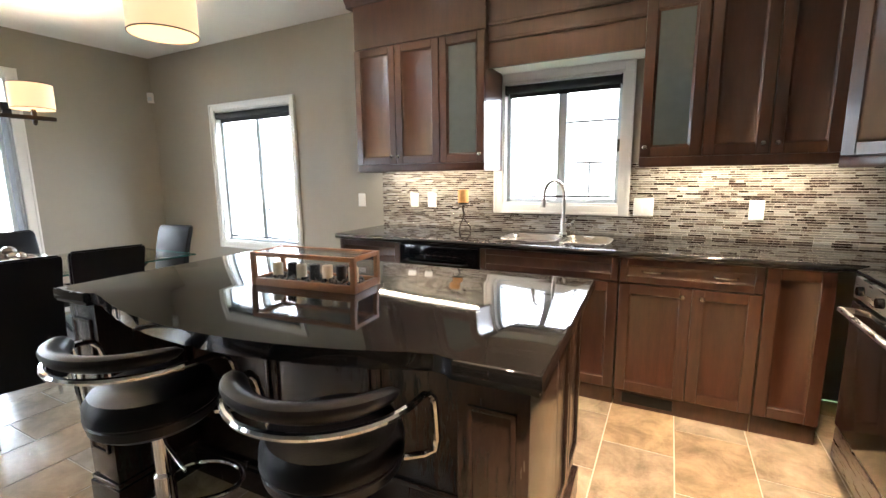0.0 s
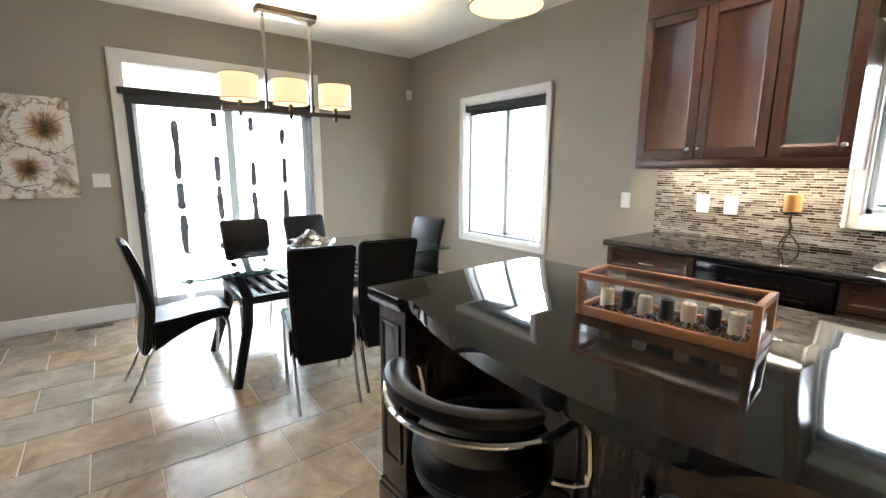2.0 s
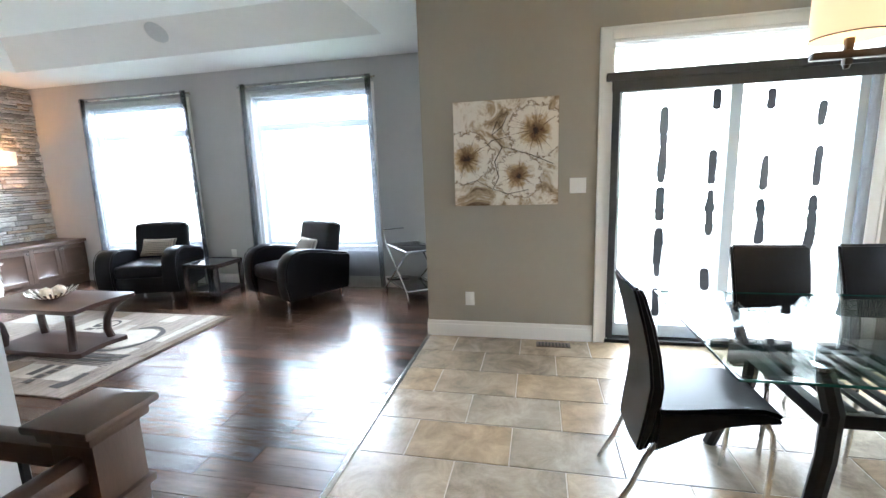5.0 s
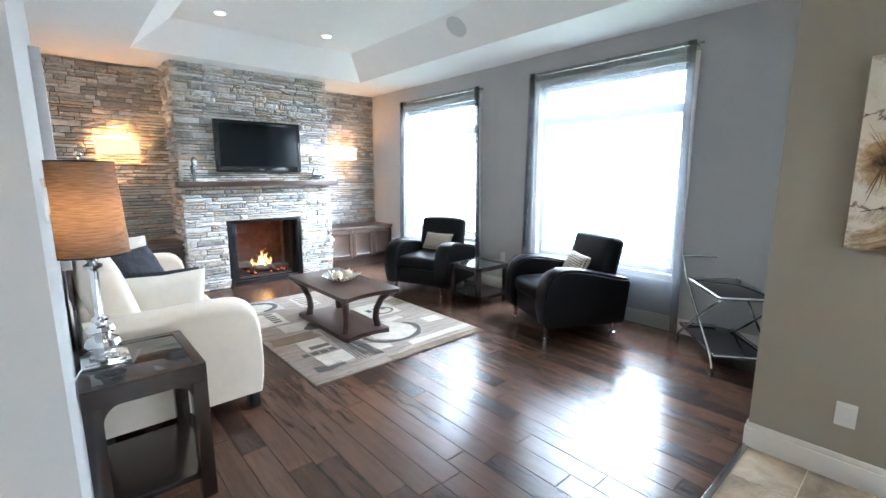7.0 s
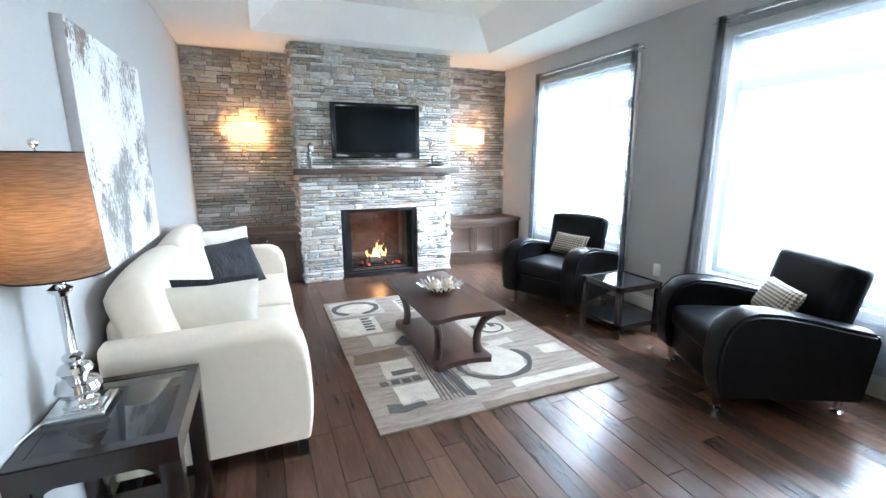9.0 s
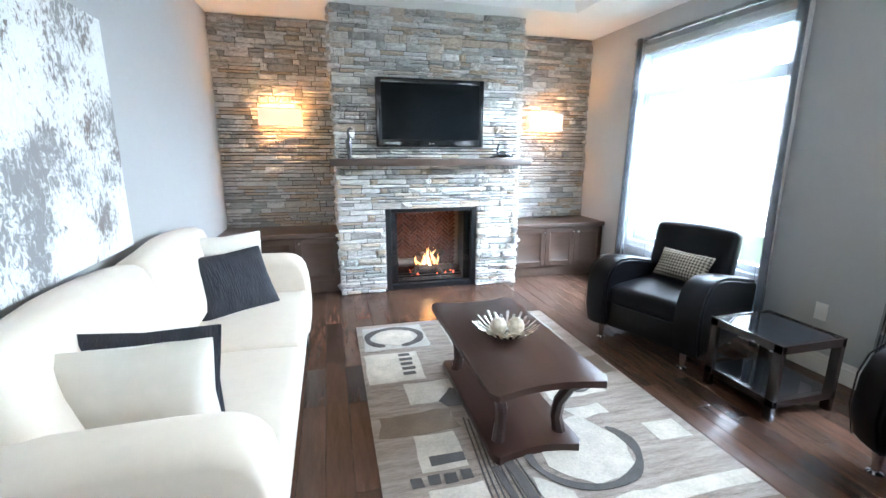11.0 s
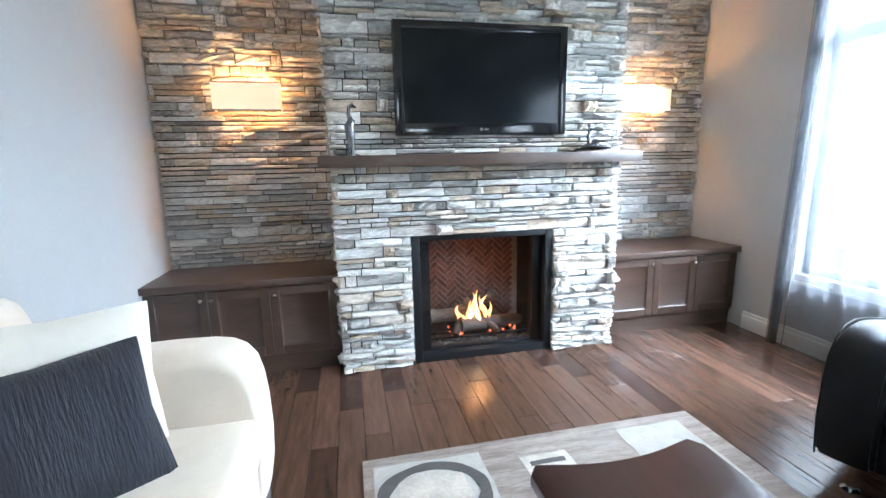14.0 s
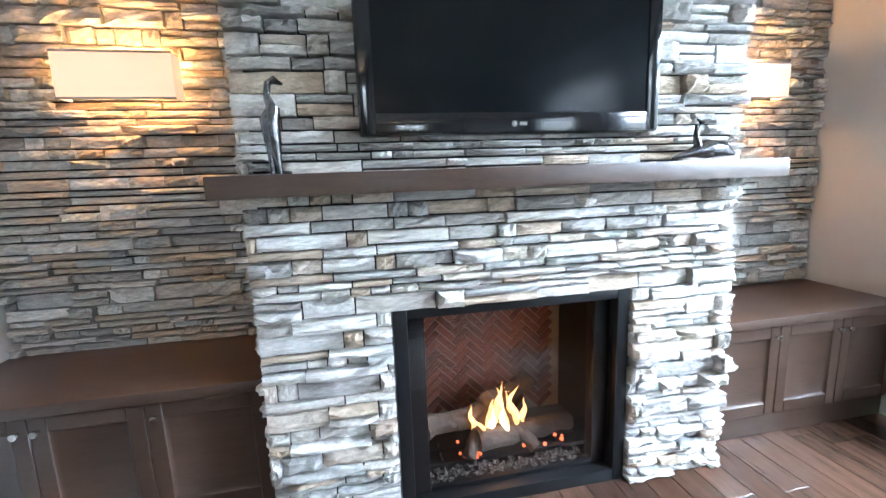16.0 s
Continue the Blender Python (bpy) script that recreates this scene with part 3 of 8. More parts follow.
def casing(parent, x0, x1, z0, z1, w=0.09, sill=True):
    """Moulded white trim round an opening, in the xz plane, facing -y."""
    for nm, b in (("side_trim", (x0 - w, x0, z0 - (w if sill else 0), z1 + w)), ("side_trim", (x1, x1 + w, z0 - (w if sill else 0), z1 + w)), ("head_trim", (x0, x1, z1, z1 + w))) + ((("sill_trim", (x0, x1, z0 - w, z0)),) if sill else ()):
        bm = bmesh.new()
        B(bm, b[0], b[1], -0.016, 0, b[2], b[3], bevel=0.004)
        i = 0.02
        if nm == "side_trim":
            o = b[0] if b[0] < x0 else b[1] - i
            B(bm, o, o + i, -0.026, -0.014, b[2], b[3], bevel=0.004)
        elif nm == "head_trim":
            B(bm, b[0] - w + 0.001, b[1] + w - 0.001, -0.025, -0.014, b[3] - i, b[3] - 0.001, bevel=0.004)
        else:
            B(bm, b[0], b[1], -0.025, -0.014, b[2] + 0.001, b[2] + i, bevel=0.004)
        part(nm, bm, TRIM, parent)


def slider_window(name, m, x0, x1, z0, z1, meet, bars, label, vbar=True):
    """A vinyl sliding window in a wall facing -y: frame, two sashes, muntins, glass."""
    ob = thing(name, m, label, "window", kind="structure")
    casing(ob, x0, x1, z0, z1, 0.066)
    jam = solid((x0, x0 + 0.012, 0, T, z0, z1), (x1 - 0.012, x1, 0, T, z0, z1), (x0, x1, 0, T, z0, z0 + 0.012), (x0, x1, 0, T, z1 - 0.012, z1))
    part("jamb", jam, TRIM, ob)
    f = 0.028
    a0, a1, c0, c1 = x0 + 0.012, x1 - 0.012, z0 + 0.012, z1 - 0.012
    part("window_frame", solid((a0, a0 + f, 0.06, 0.13, c0, c1), (a1 - f, a1, 0.06, 0.13, c0, c1), (a0, a1, 0.06, 0.13, c0, c0 + f), (a0, a1, 0.06, 0.13, c1 - f, c1), bevel=0.003), VINYL, ob)
    part("meeting_stile", solid((meet - 0.03, meet + 0.03, 0.055, 0.125, c0 + f, c1 - f), bevel=0.003), VINYL, ob)
    for k in range(bars):
        z = c0 + (c1 - c0) * (k + 1) / (bars + 1)
        part("muntin", solid((meet + 0.03, a1 - f, 0.085, 0.097, z - 0.007, z + 0.007)), GRILLE, ob)
    if vbar:
        xm = (meet + a1 - f) / 2 + 0.01
        part("muntin", solid((xm - 0.006, xm + 0.006, 0.085, 0.097, c0 + f, c0 + (c1 - c0) / (bars + 1))), GRILLE, ob)
    g = part("pane", solid((a0 + f, a1 - f, 0.089, 0.093, c0 + f, c1 - f)), GLASS, ob)
    g.visible_shadow = False
    part("latch", solid((a1 - 0.02, a1 - 0.005, 0.035, 0.06, c0 + 0.35, c0 + 0.43), bevel=0.004), BLACK_METAL, ob)
    return ob


def roller_blind(m, x0, x1, z, drop, label):
    ob = thing("roller_blind", m, label, "blind")
    bm = bmesh.new()
    tube(bm, [(x0, 0.02, z), (x1, 0.02, z)], 0.028, 14)
    part("roll", bm, BLIND, ob)
    part("cloth", solid((x0 + 0.01, x1 - 0.01, 0.043, 0.046, z - drop, z)), BLIND, ob)
    part("bracket", solid((x0 - 0.008, x0, -0.008, 0.055, z - 0.035, z + 0.03)), BLACK_METAL, ob)
    part("bracket", solid((x1, x1 + 0.008, -0.008, 0.055, z - 0.035, z + 0.03)), BLACK_METAL, ob)
    return ob


MN = Matrix.Translation((0, YN, 0))
slider_window("window_1", MN, *W1, -1.345, 3, "white sliding window with grille bars and white trim", vbar=False)
slider_window("window_2", MN, *W2, 1.722, 2, "white sliding window over the kitchen sink")
roller_blind(MN, W1[0] + 0.02, W1[1] - 0.02, W1[3] - 0.05, 0.07, "dark roller blind rolled up in the dining window")
roller_blind(MN, W2[0] + 0.02, W2[1] - 0.02, W2[3] - 0.05, 0.055, "dark roller blind rolled up in the sink window")
single("blind_hem", solid((W1[0] + 0.05, W1[1] - 0.05, YN + 0.05, YN + 0.062, W1[2] + 0.05, W1[2] + 0.065)), BLIND, "dark bar along the foot of the dining window", "blind")
single("blind_hem", solid((W2[0] + 0.05, W2[1] - 0.05, YN + 0.05, YN + 0.062, W2[2] + 0.05, W2[2] + 0.065)), BLIND, "dark bar along the foot of the sink window", "blind")

# patio door, local frame: x runs along the wall, -y faces the room
MW = Matrix.Translation((XW, 0, 0)) @ Matrix.Rotation(radians(90), 4, "Z")   # local x -> +y, local y -> -x
door = thing("door_1", MW, "white sliding glass patio door with a transom window", "door", kind="structure")
casing(door, PD[0], PD[1], 0, PD[3], 0.085, sill=False)
part("jamb", solid((PD[0], PD[0] + 0.02, 0, T, 0, PD[3]), (PD[1] - 0.02, PD[1], 0, T, 0, PD[3]), (PD[0], PD[1], 0, T, PD[3] - 0.02, PD[3]), (PD[0], PD[1], 0, T, 1.99, 2.045)), TRIM, door)
part("threshold", solid((PD[0], PD[1], -0.01, T, 0, 0.03), bevel=0.004), BLACK_METAL, door)
for nm, a, b, y in (("fixed_leaf", PD[0] + 0.02, 2.335, 0.085), ("sliding_leaf", 2.255, PD[1] - 0.02, 0.045)):
    leaf = part(nm, solid((a, a + 0.075, y, y + 0.038, 0.03, 1.99), (b - 0.075, b, y, y + 0.038, 0.03, 1.99), (a, b, y, y + 0.038, 0.03, 0.13), (a, b, y, y + 0.038, 1.91, 1.99), bevel=0.003), VINYL, door)
    part("pane", solid((a + 0.07, b - 0.07, y + 0.017, y + 0.021, 0.12, 1.92)), GLASS, leaf).visible_shadow = False
part("transom_pane", solid((PD[0] + 0.02, PD[1] - 0.02, 0.07, 0.074, 2.045, PD[3] - 0.02)), GLASS, door).visible_shadow = False
for z in (2.225, 2.24):
    part("transom_bead", solid((PD[0] + 0.02, PD[1] - 0.02, 0.055, 0.09, z - 0.004, z + 0.004)), TRIM, door)
part("door_handle", solid((PD[0] + 0.045, PD[0] + 0.07, 0.02, 0.085, 0.95, 1.15), bevel=0.008), BLACK_METAL, door)

# panel blinds in the patio door
pb = thing("panel_blind", MW, "dark headrail with black patterned strips over the patio door", "blind")
part("headrail", solid((PD[0] - 0.04, PD[1] + 0.03, -0.055, -0.02, 1.975, 2.03), bevel=0.006), BLIND, pb)
part("valance", solid((PD[0] + 0.0, PD[1] - 0.0, -0.035, -0.030, 1.90, 1.975)), BLIND, pb)
part("side_band", solid((PD[0] + 0.005, PD[0] + 0.055, -0.034, -0.031, 0.05, 1.9)), BLIND, pb)
part("side_band", solid((PD[1] - 0.085, PD[1] - 0.015, -0.034, -0.031, 0.05, 1.9)), SHEER, pb)
for xs, runs in ((1.81, ((1.78, 1.25), (1.22, 0.97), (0.92, 0.55), (0.46, 0.24))), (2.14, ((1.88, 1.74), (1.47, 1.23), (1.19, 0.86), (0.62, 0.45), (0.36, 0.2))),
                 (2.47, ((1.86, 1.72), (1.42, 1.18), (1.12, 0.80), (0.66, 0.42))), (2.78, ((1.76, 1.6), (1.47, 1.2), (1.14, 0.72), (0.6, 0.3)))):
    strip = part("strip_backing", solid((xs - 0.034, xs + 0.034, -0.0308, -0.0302, 0.08, 1.9)), STRIP_CLOTH, pb, "thin white patterned cloth")
    for z1, z0 in runs:
        bm = bmesh.new()
        last = None
        n = max(6, int((z1 - z0) / 0.014))
        for k in range(n + 1):
            z = z1 + (z0 - z1) * k / n
            end = min(1.0, 9.0 * min(k, n - k) / n + 0.45)
            wv = max(0.003, (0.026 + 0.012 * noise.noise((z * 4.1, xs * 9, 0.3)) + 0.010 * noise.noise((z * 23, xs * 5, 2.0))) * end)
            o = 0.012 * noise.noise((z * 5, xs * 3, 8.0))
            cur = [bm.verts.new((xs - wv + o, y, z)) for y in (-0.0335, -0.0315)] + [bm.verts.new((xs + wv + o, y, z)) for y in (-0.0315, -0.0335)]
            if last:
                for i in range(4):
                    bm.faces.new((last[i], last[(i + 1) % 4], cur[(i + 1) % 4], cur[i]))
            last = cur
        part("printed_mark", bm, STRIPE, strip, "black torn-edged print")


def tall_window(name, y0, y1, label):
    """A tall fixed living room window with a transom bar; faces +x."""
    m = Matrix.Translation((XL, 0, 0)) @ Matrix.Rotation(radians(90), 4, "Z")
    ob = thing(name, m, label, "window", kind="structure")
    z0, z1 = 0.52, 2.36
    casing(ob, y0, y1, z0, z1, 0.07)
    f = 0.05
    part("window_frame", solid((y0, y0 + f, 0.05, 0.13, z0, z1), (y1 - f, y1, 0.05, 0.13, z0, z1), (y0, y1, 0.05, 0.13, z0, z0 + f), (y0, y1, 0.05, 0.13, z1 - f, z1), bevel=0.003), VINYL, ob)
    part("transom_bar", solid((y0 + f, y1 - f, 0.05, 0.13, 1.96, 2.04), bevel=0.003), VINYL, ob)
    part("pane", solid((y0 + f, y1 - f, 0.088, 0.092, z0 + f, z1 - f)), GLASS, ob).visible_shadow = False


tall_window("window_3", *LW[0][:2], "tall white fixed window with transom bar")
tall_window("window_4", *LW[1][:2], "tall white fixed window with transom bar")


def curtain(y0, y1, z, seed):
    """A gathered sheer curtain on a metal rod, along a wall that faces +x."""
    ob = thing("sheer_curtain", Matrix.Translation((XL + 0.09, 0, 0)), "grey sheer curtain gathered on a thin metal rod", "curtain", group="living room curtains")
    bm = bmesh.new()
    tube(bm, [(0, y0 - 0.05, z), (0, y1 + 0.05, z)], 0.008, 8)
    part("rod", bm, NICKEL, ob)
    for y in (y0 - 0.05, y1 + 0.05):
        bm = bmesh.new()
        lathe(bm, [(0.0, -0.012), (0.012, -0.006), (0.013, 0.006), (0.0, 0.013)], 10)
        part("finial", bm, NICKEL, ob, m=Matrix.Translation((0, y, z)))
        part("bracket", solid((-0.09, 0.004, y + (0.05 if y < (y0 + y1) / 2 else -0.06), y + (0.06 if y < (y0 + y1) / 2 else -0.05), z - 0.006, z + 0.006)), NICKEL, ob)
    r = random.Random(seed)
    bm = bmesh.new()
    n, rows = 170, 14
    ph = [r.uniform(0, 6.28) for _ in range(4)]
    grid = []
    for j in range(rows + 1):
        tz = j / rows
        row = []
        for i in range(n + 1):
            u = i / n
            yy = y0 + (y1 - y0) * u
            edge = max(0.0, 1 - min(u, 1 - u) / 0.14)
            wob = 0.014 * math.sin(u * 105 + ph[0]) + 0.010 * math.sin(u * 61 + ph[1] + tz * 0.8) + edge * 0.012 * math.sin(u * 230 + ph[2])
            flare = (0.05 * tz ** 1.4) * (1 if u > 0.5 else -1) * edge
            row.append(bm.verts.new((wob * (0.5 + 0.6 * tz), yy + flare, z + 0.03 - tz * (z + 0.03 - 0.02))))
        grid.append(row)
    for j in range(rows):
        for i in range(n):
            bm.faces.new((grid[j][i], grid[j][i + 1], grid[j + 1][i + 1], grid[j + 1][i]))
    part("cloth", bm, SHEER, ob)
    # extra folds stacked at both edges
    for u0, u1, s in ((y0 - 0.01, y0 + 0.055, 1), (y1 - 0.055, y1 + 0.01, 2)):
        bm = bmesh.new()
        g = []
        for j in range(9):
            tz = j / 8
            g.append([bm.verts.new((0.018 + 0.016 * math.sin(i * 1.9 + s + tz), u0 + (u1 - u0) * i / 16 + (0.05 * tz ** 1.4) * (-1 if s == 1 else 1), z + 0.03 - tz * (z + 0.01))) for i in range(17)])
        for j in range(8):
            for i in range(16):
                bm.faces.new((g[j][i], g[j][i + 1], g[j + 1][i + 1], g[j + 1][i]))
        part("edge_fold", bm, SHEER, ob)


curtain(-4.97, -3.36, 2.46, 3)
curtain(-2.57, -0.92, 2.47, 4)

# outside the patio door: deck and railing
single("deck", solid((-11.5, XW - T, -0.4, 6.6, -0.25, -0.12)), DECK, "weathered deck outside the patio door", kind="structure")
dr = thing("deck_railing", Matrix.Translation((-4.55, 0, -0.12)), "pale deck railing outside the patio door", "railing")
part("top_rail", solid((-0.03, 0.03, 0.3, 4.3, 1.0, 1.05)), VINYL, dr)
part("bottom_rail", solid((-0.02, 0.02, 0.3, 4.3, 0.10, 0.14)), VINYL, dr)
for k in range(5):
    part("post", solid((-0.035, 0.035, 0.3 + k * 0.98, 0.37 + k * 0.98, 0, 1.0)), VINYL, dr)


# ---- wall fittings ----
def plate(m, w, h, label, rockers=1, outlet=False):
    """A white wall plate in the xz plane, facing -y."""
    ob = thing("wall_plate", m, label, "outlet" if outlet else "switch")
    part("cover", solid((-w / 2, w / 2, -0.007, 0, -h / 2, h / 2), bevel=0.003), WHITE_PLASTIC, ob)
    for k in range(rockers):
        x = (k - (rockers - 1) / 2) * 0.046
        part("outlet_face" if outlet else "rocker", solid((x - 0.017, x + 0.017, -0.0105, -0.006, -0.034, 0.034), bevel=0.002), WHITE_PLASTIC, ob)
    return ob


def facing(x, y, z, way):
    return Matrix.Translation((x, y, z)) @ Matrix.Rotation(radians({"S": 0, "E": 90, "W": -90, "N": 180}[way]), 4, "Z")


plate(facing(-0.015, YN, 1.13, "S"), 0.075, 0.115, "white light switch on the taupe wall")
plate(facing(XW, 1.235, 1.245, "E"), 0.12, 0.115, "white double light switch beside the patio door", 2)
plate(facing(XW, 0.385, 0.33, "E"), 0.075, 0.115, "white outlet low on the taupe wall", 1, True)
plate(facing(0.54, YN - 0.012, 1.14, "S"), 0.075, 0.115, "white outlet on the mosaic backsplash", 1, True)
plate(facing(0.705, YN - 0.012, 1.14, "S"), 0.075, 0.115, "white switch on the mosaic backsplash")
plate(facing(2.28, YN - 0.012, 1.115, "S"), 0.12, 0.115, "white double switch on the mosaic backsplash", 2)
plate(facing(2.89, YN - 0.012, 1.11, "S"), 0.075, 0.115, "white outlet on the mosaic backsplash", 1, True)
plate(facing(XE, -0.97, 1.36, "W"), 0.075, 0.115, "white light switch beside the sofa wall")
plate(facing(XL, -3.0, 0.41, "E"), 0.075, 0.115, "white outlet between the living room windows", 1, True)
md = thing("motion_sensor", Matrix.Translation((XW, YN, 2.26)) @ Matrix.Rotation(radians(45), 4, "Z"), "white motion sensor in the wall corner", "sensor")
part("body", solid((-0.03, 0.03, -0.085, -0.03, -0.055, 0.055), bevel=0.012), WHITE_PLASTIC, md)
part("lens", solid((-0.02, 0.02, -0.089, -0.083, -0.035, 0.005), bevel=0.003), VINYL, md)
part("mount", solid((-0.015, 0.015, -0.04, 0.0, -0.02, 0.02)), WHITE_PLASTIC, md)
fv = thing("floor_vent", Matrix.Translation((-2.88, 1.06, 0.002)), "brown metal floor vent set in the tiles", "vent")
part("plate", solid((-0.05, 0.05, -0.13, 0.13, 0, 0.004), bevel=0.001), WALNUT, fv)
for k in range(9):
    part("slot", solid((-0.033, 0.033, -0.112 + k * 0.026, -0.100 + k * 0.026, 0.0035, 0.005)), BLACK_METAL, fv)
for k, (px, py, pz) in enumerate([(-1.76, -4.28, TZ), (-2.87, -4.27, TZ), (-1.85, -1.4, TZ), (-2.75, -1.4, TZ), (0.75, 3.62, H), (1.75, 3.62, H), (2.80, 2.75, H), (2.80, 1.7, H)]):
    dl = thing("downlight", Matrix.Translation((px, py, pz)), "white round recessed ceiling light, lit", "downlight", group="recessed ceiling lights")
    bm = bmesh.new()
    lathe(bm, [(0.045, 0.0), (0.065, 0.0), (0.066, -0.004), (0.05, -0.008), (0.044, -0.004)], 24)
    part("ring", bm, WHITE_PLASTIC, dl)
    bm = bmesh.new()
    lathe(bm, [(0.0, -0.016), (0.025, -0.014), (0.040, -0.008), (0.044, -0.001), (0.044, 0.0), (0.0, 0.0)], 20)
    part("lens", bm, POT_GLOW, dl)
sp = thing("ceiling_speaker", Matrix.Translation((-3.55, -2.85, H + 0.177)) @ Matrix.Rotation(radians(-40), 4, "Y"), "round flush ceiling speaker on the tray slope", "speaker")
bm = bmesh.new()
lathe(bm, [(0.0, -0.006), (0.105, -0.006), (0.115, -0.002), (0.115, 0.004), (0.0, 0.004)], 32)
part("grille", bm, surf("speaker_mesh", (0.60, 0.62, 0.62), 0.7, var=0.1, scale=60), sp)
bm = bmesh.new()
tube(bm, [(0.117 * math.cos(2 * math.pi * k / 36), 0.117 * math.sin(2 * math.pi * k / 36), -0.003) for k in range(36)], 0.004, 6, closed=True)
part("rim", bm, WHITE_PLASTIC, sp)


# ---- cabinetry; local frame: front plane y = 0 facing -y, body behind it ----
def panel_door(parent, name, x0, x1, z0, z1, material, glazed=False, stile=0.055, label=""):
    """A framed door or drawer front with a moulded recess."""
    bm = bmesh.new()
    g = 0.0015
    x0, x1, z0, z1 = x0 + g, x1 - g, z0 + g, z1 - g
    s = min(stile, (z1 - z0) * 0.28)
    for b in ((x0, x0 + s, z0, z1), (x1 - s, x1, z0, z1), (x0 + s, x1 - s, z0, z0 + s), (x0 + s, x1 - s, z1 - s, z1)):
        B(bm, b[0], b[1], -0.021, 0, b[2], b[3], bevel=0.0025, seg=1)
    i0, i1, j0, j1, d = x0 + s, x1 - s, z0 + s, z1 - s, 0.012
    o = [bm.verts.new(p) for p in ((i0, -0.017, j0), (i1, -0.017, j0), (i1, -0.017, j1), (i0, -0.017, j1))]
    n = [bm.verts.new(p) for p in ((i0 + d, -0.008, j0 + d), (i1 - d, -0.008, j0 + d), (i1 - d, -0.008, j1 - d), (i0 + d, -0.008, j1 - d))]
    for k in range(4):
        bm.faces.new((o[k], o[(k + 1) % 4], n[(k + 1) % 4], n[k]))
    if not glazed:
        bm.faces.new(n)
    ob = part(name, bm, material, parent, label)
    if glazed:
        part("pane", solid((i0 + d, i1 - d, -0.009, -0.006, j0 + d, j1 - d)), FROST, ob, "frosted glass")
    return ob


def knob(parent, x, z, material=NICKEL):
    bm = bmesh.new()
    lathe(bm, [(0.006, 0.0), (0.005, 0.012), (0.012, 0.016), (0.0145, 0.021), (0.012, 0.027), (0.0, 0.029)], 14)
    part("knob", bm, material, parent, "round satin metal knob", m=Matrix.Translation((x, -0.0205, z)) @ Matrix.Rotation(radians(90), 4, "X"))


def pull(parent, x, z, w=0.10):
    bm = bmesh.new()
    tube(bm, [(x - w / 2, -0.02, z), (x - w / 2 + 0.006, -0.038, z), (x - w / 4, -0.046, z), (x, -0.048, z), (x + w / 4, -0.046, z), (x + w / 2 - 0.006, -0.038, z), (x + w / 2, -0.02, z)], [0.007, 0.005, 0.0055, 0.007, 0.0055, 0.005, 0.007], 8)
    part("handle", bm, NICKEL, parent, "curved satin metal pull")


def cabinet(name, m, x0, x1, z0, z1, depth, material, label, fronts, toe=0.0):
    """fronts: (kind, x0, x1, z0, z1, knob x or None). The toe space is recessed."""
    ob = thing(name, m, label, "cabinet")
    part("body", solid((x0, x1, 0, depth, z0 + toe, z1)), material, ob)
    if toe:
        part("toe_board", solid((x0, x1, 0.012, 0.03, z0, z0 + toe), bevel=0.001), material, ob)
    for kind, a, b, c, d, kx in fronts:
        ft = panel_door(ob, "drawer" if kind == "drawer" else "door", a, b, c, d, material, kind == "glass")
        if kind == "drawer":
            for k in (kx or ()):
                pull(ft, k, (c + d) / 2)
        elif kx is not None:
            knob(ft, kx[0], kx[1])
    return ob


MK = Matrix.Translation((KD, 0, 0))
KE = XK - KD                               # east end of the run in its own frame
MB = Matrix.Translation((KD, 3.80, 0))      # base cabinet fronts
MU = Matrix.Translation((KD, 4.06, 0))      # wall cabinet fronts
DB = YN - 3.80 - 0.003
cabinet("base_cabinet", MB, 0.225, 0.755, 0, 0.88, DB, CHERRY, "dark cherry base cabinet with a drawer over a door",
        [("drawer", 0.225, 0.755, 0.73, 0.875, (0.49,)), ("door", 0.225, 0.755, 0.11, 0.725, (0.69, 0.67))], 0.10)
cabinet("base_cabinet", MB, 1.362, 2.19, 0, 0.88, DB, CHERRY, "dark cherry sink cabinet with a false drawer front",
        [("drawer", 1.362, 2.19, 0.74, 0.875, None), ("door", 1.362, 1.776, 0.11, 0.735, (1.73, 0.68)), ("door", 1.776, 2.19, 0.11, 0.735, (1.822, 0.68))], 0.10)
c3 = cabinet("base_cabinet", MB, 2.195, 2.85, 0, 0.88, DB, CHERRY, "dark cherry base cabinet with one wide drawer over two doors",
             [("drawer", 2.195, 2.85, 0.74, 0.875, (2.36, 2.69)), ("door", 2.195, 2.55, 0.11, 0.735, (2.505, 0.69)), ("door", 2.55, 2.85, 0.11, 0.735, (2.595, 0.69))], 0.10)
part("toe_grille", solid((2.24, 2.50, 0.006, 0.014, 0.025, 0.085), bevel=0.002), BLACK_METAL, c3, "black air grille")
cabinet("base_cabinet", MB, 2.855, 3.12, 0, 0.88, DB, CHERRY, "plain dark cherry corner panel beside the range", [("door", 2.855, 3.12, 0.11, 0.875, None)], 0.10)

dwm = thing("dishwasher", MB, "black and steel dishwasher under the counter", "dishwasher")
part("body", solid((0.76, 1.357, 0.0, 0.55, 0.10, 0.875)), BLACK_METAL, dwm)
dd = part("door", solid((0.765, 1.352, -0.028, 0, 0.11, 0.70), bevel=0.006), STEEL, dwm, "brushed steel door")
part("control_panel", solid((0.765, 1.352, -0.032, 0, 0.705, 0.87), bevel=0.008), BLACK_GLOSS, dwm, "glossy black control panel")
bm = bmesh.new()
tube(bm, [(0.84, -0.03, 0.755), (0.86, -0.055, 0.755), (1.26, -0.055, 0.755), (1.28, -0.03, 0.755)], 0.010, 8)
part("handle", bm, BLACK_GLOSS, dwm)
for k in range(6):
    part("button", solid((0.93 + k * 0.05, 0.955 + k * 0.05, -0.0345, -0.031, 0.80, 0.808)), NICKEL, dwm)
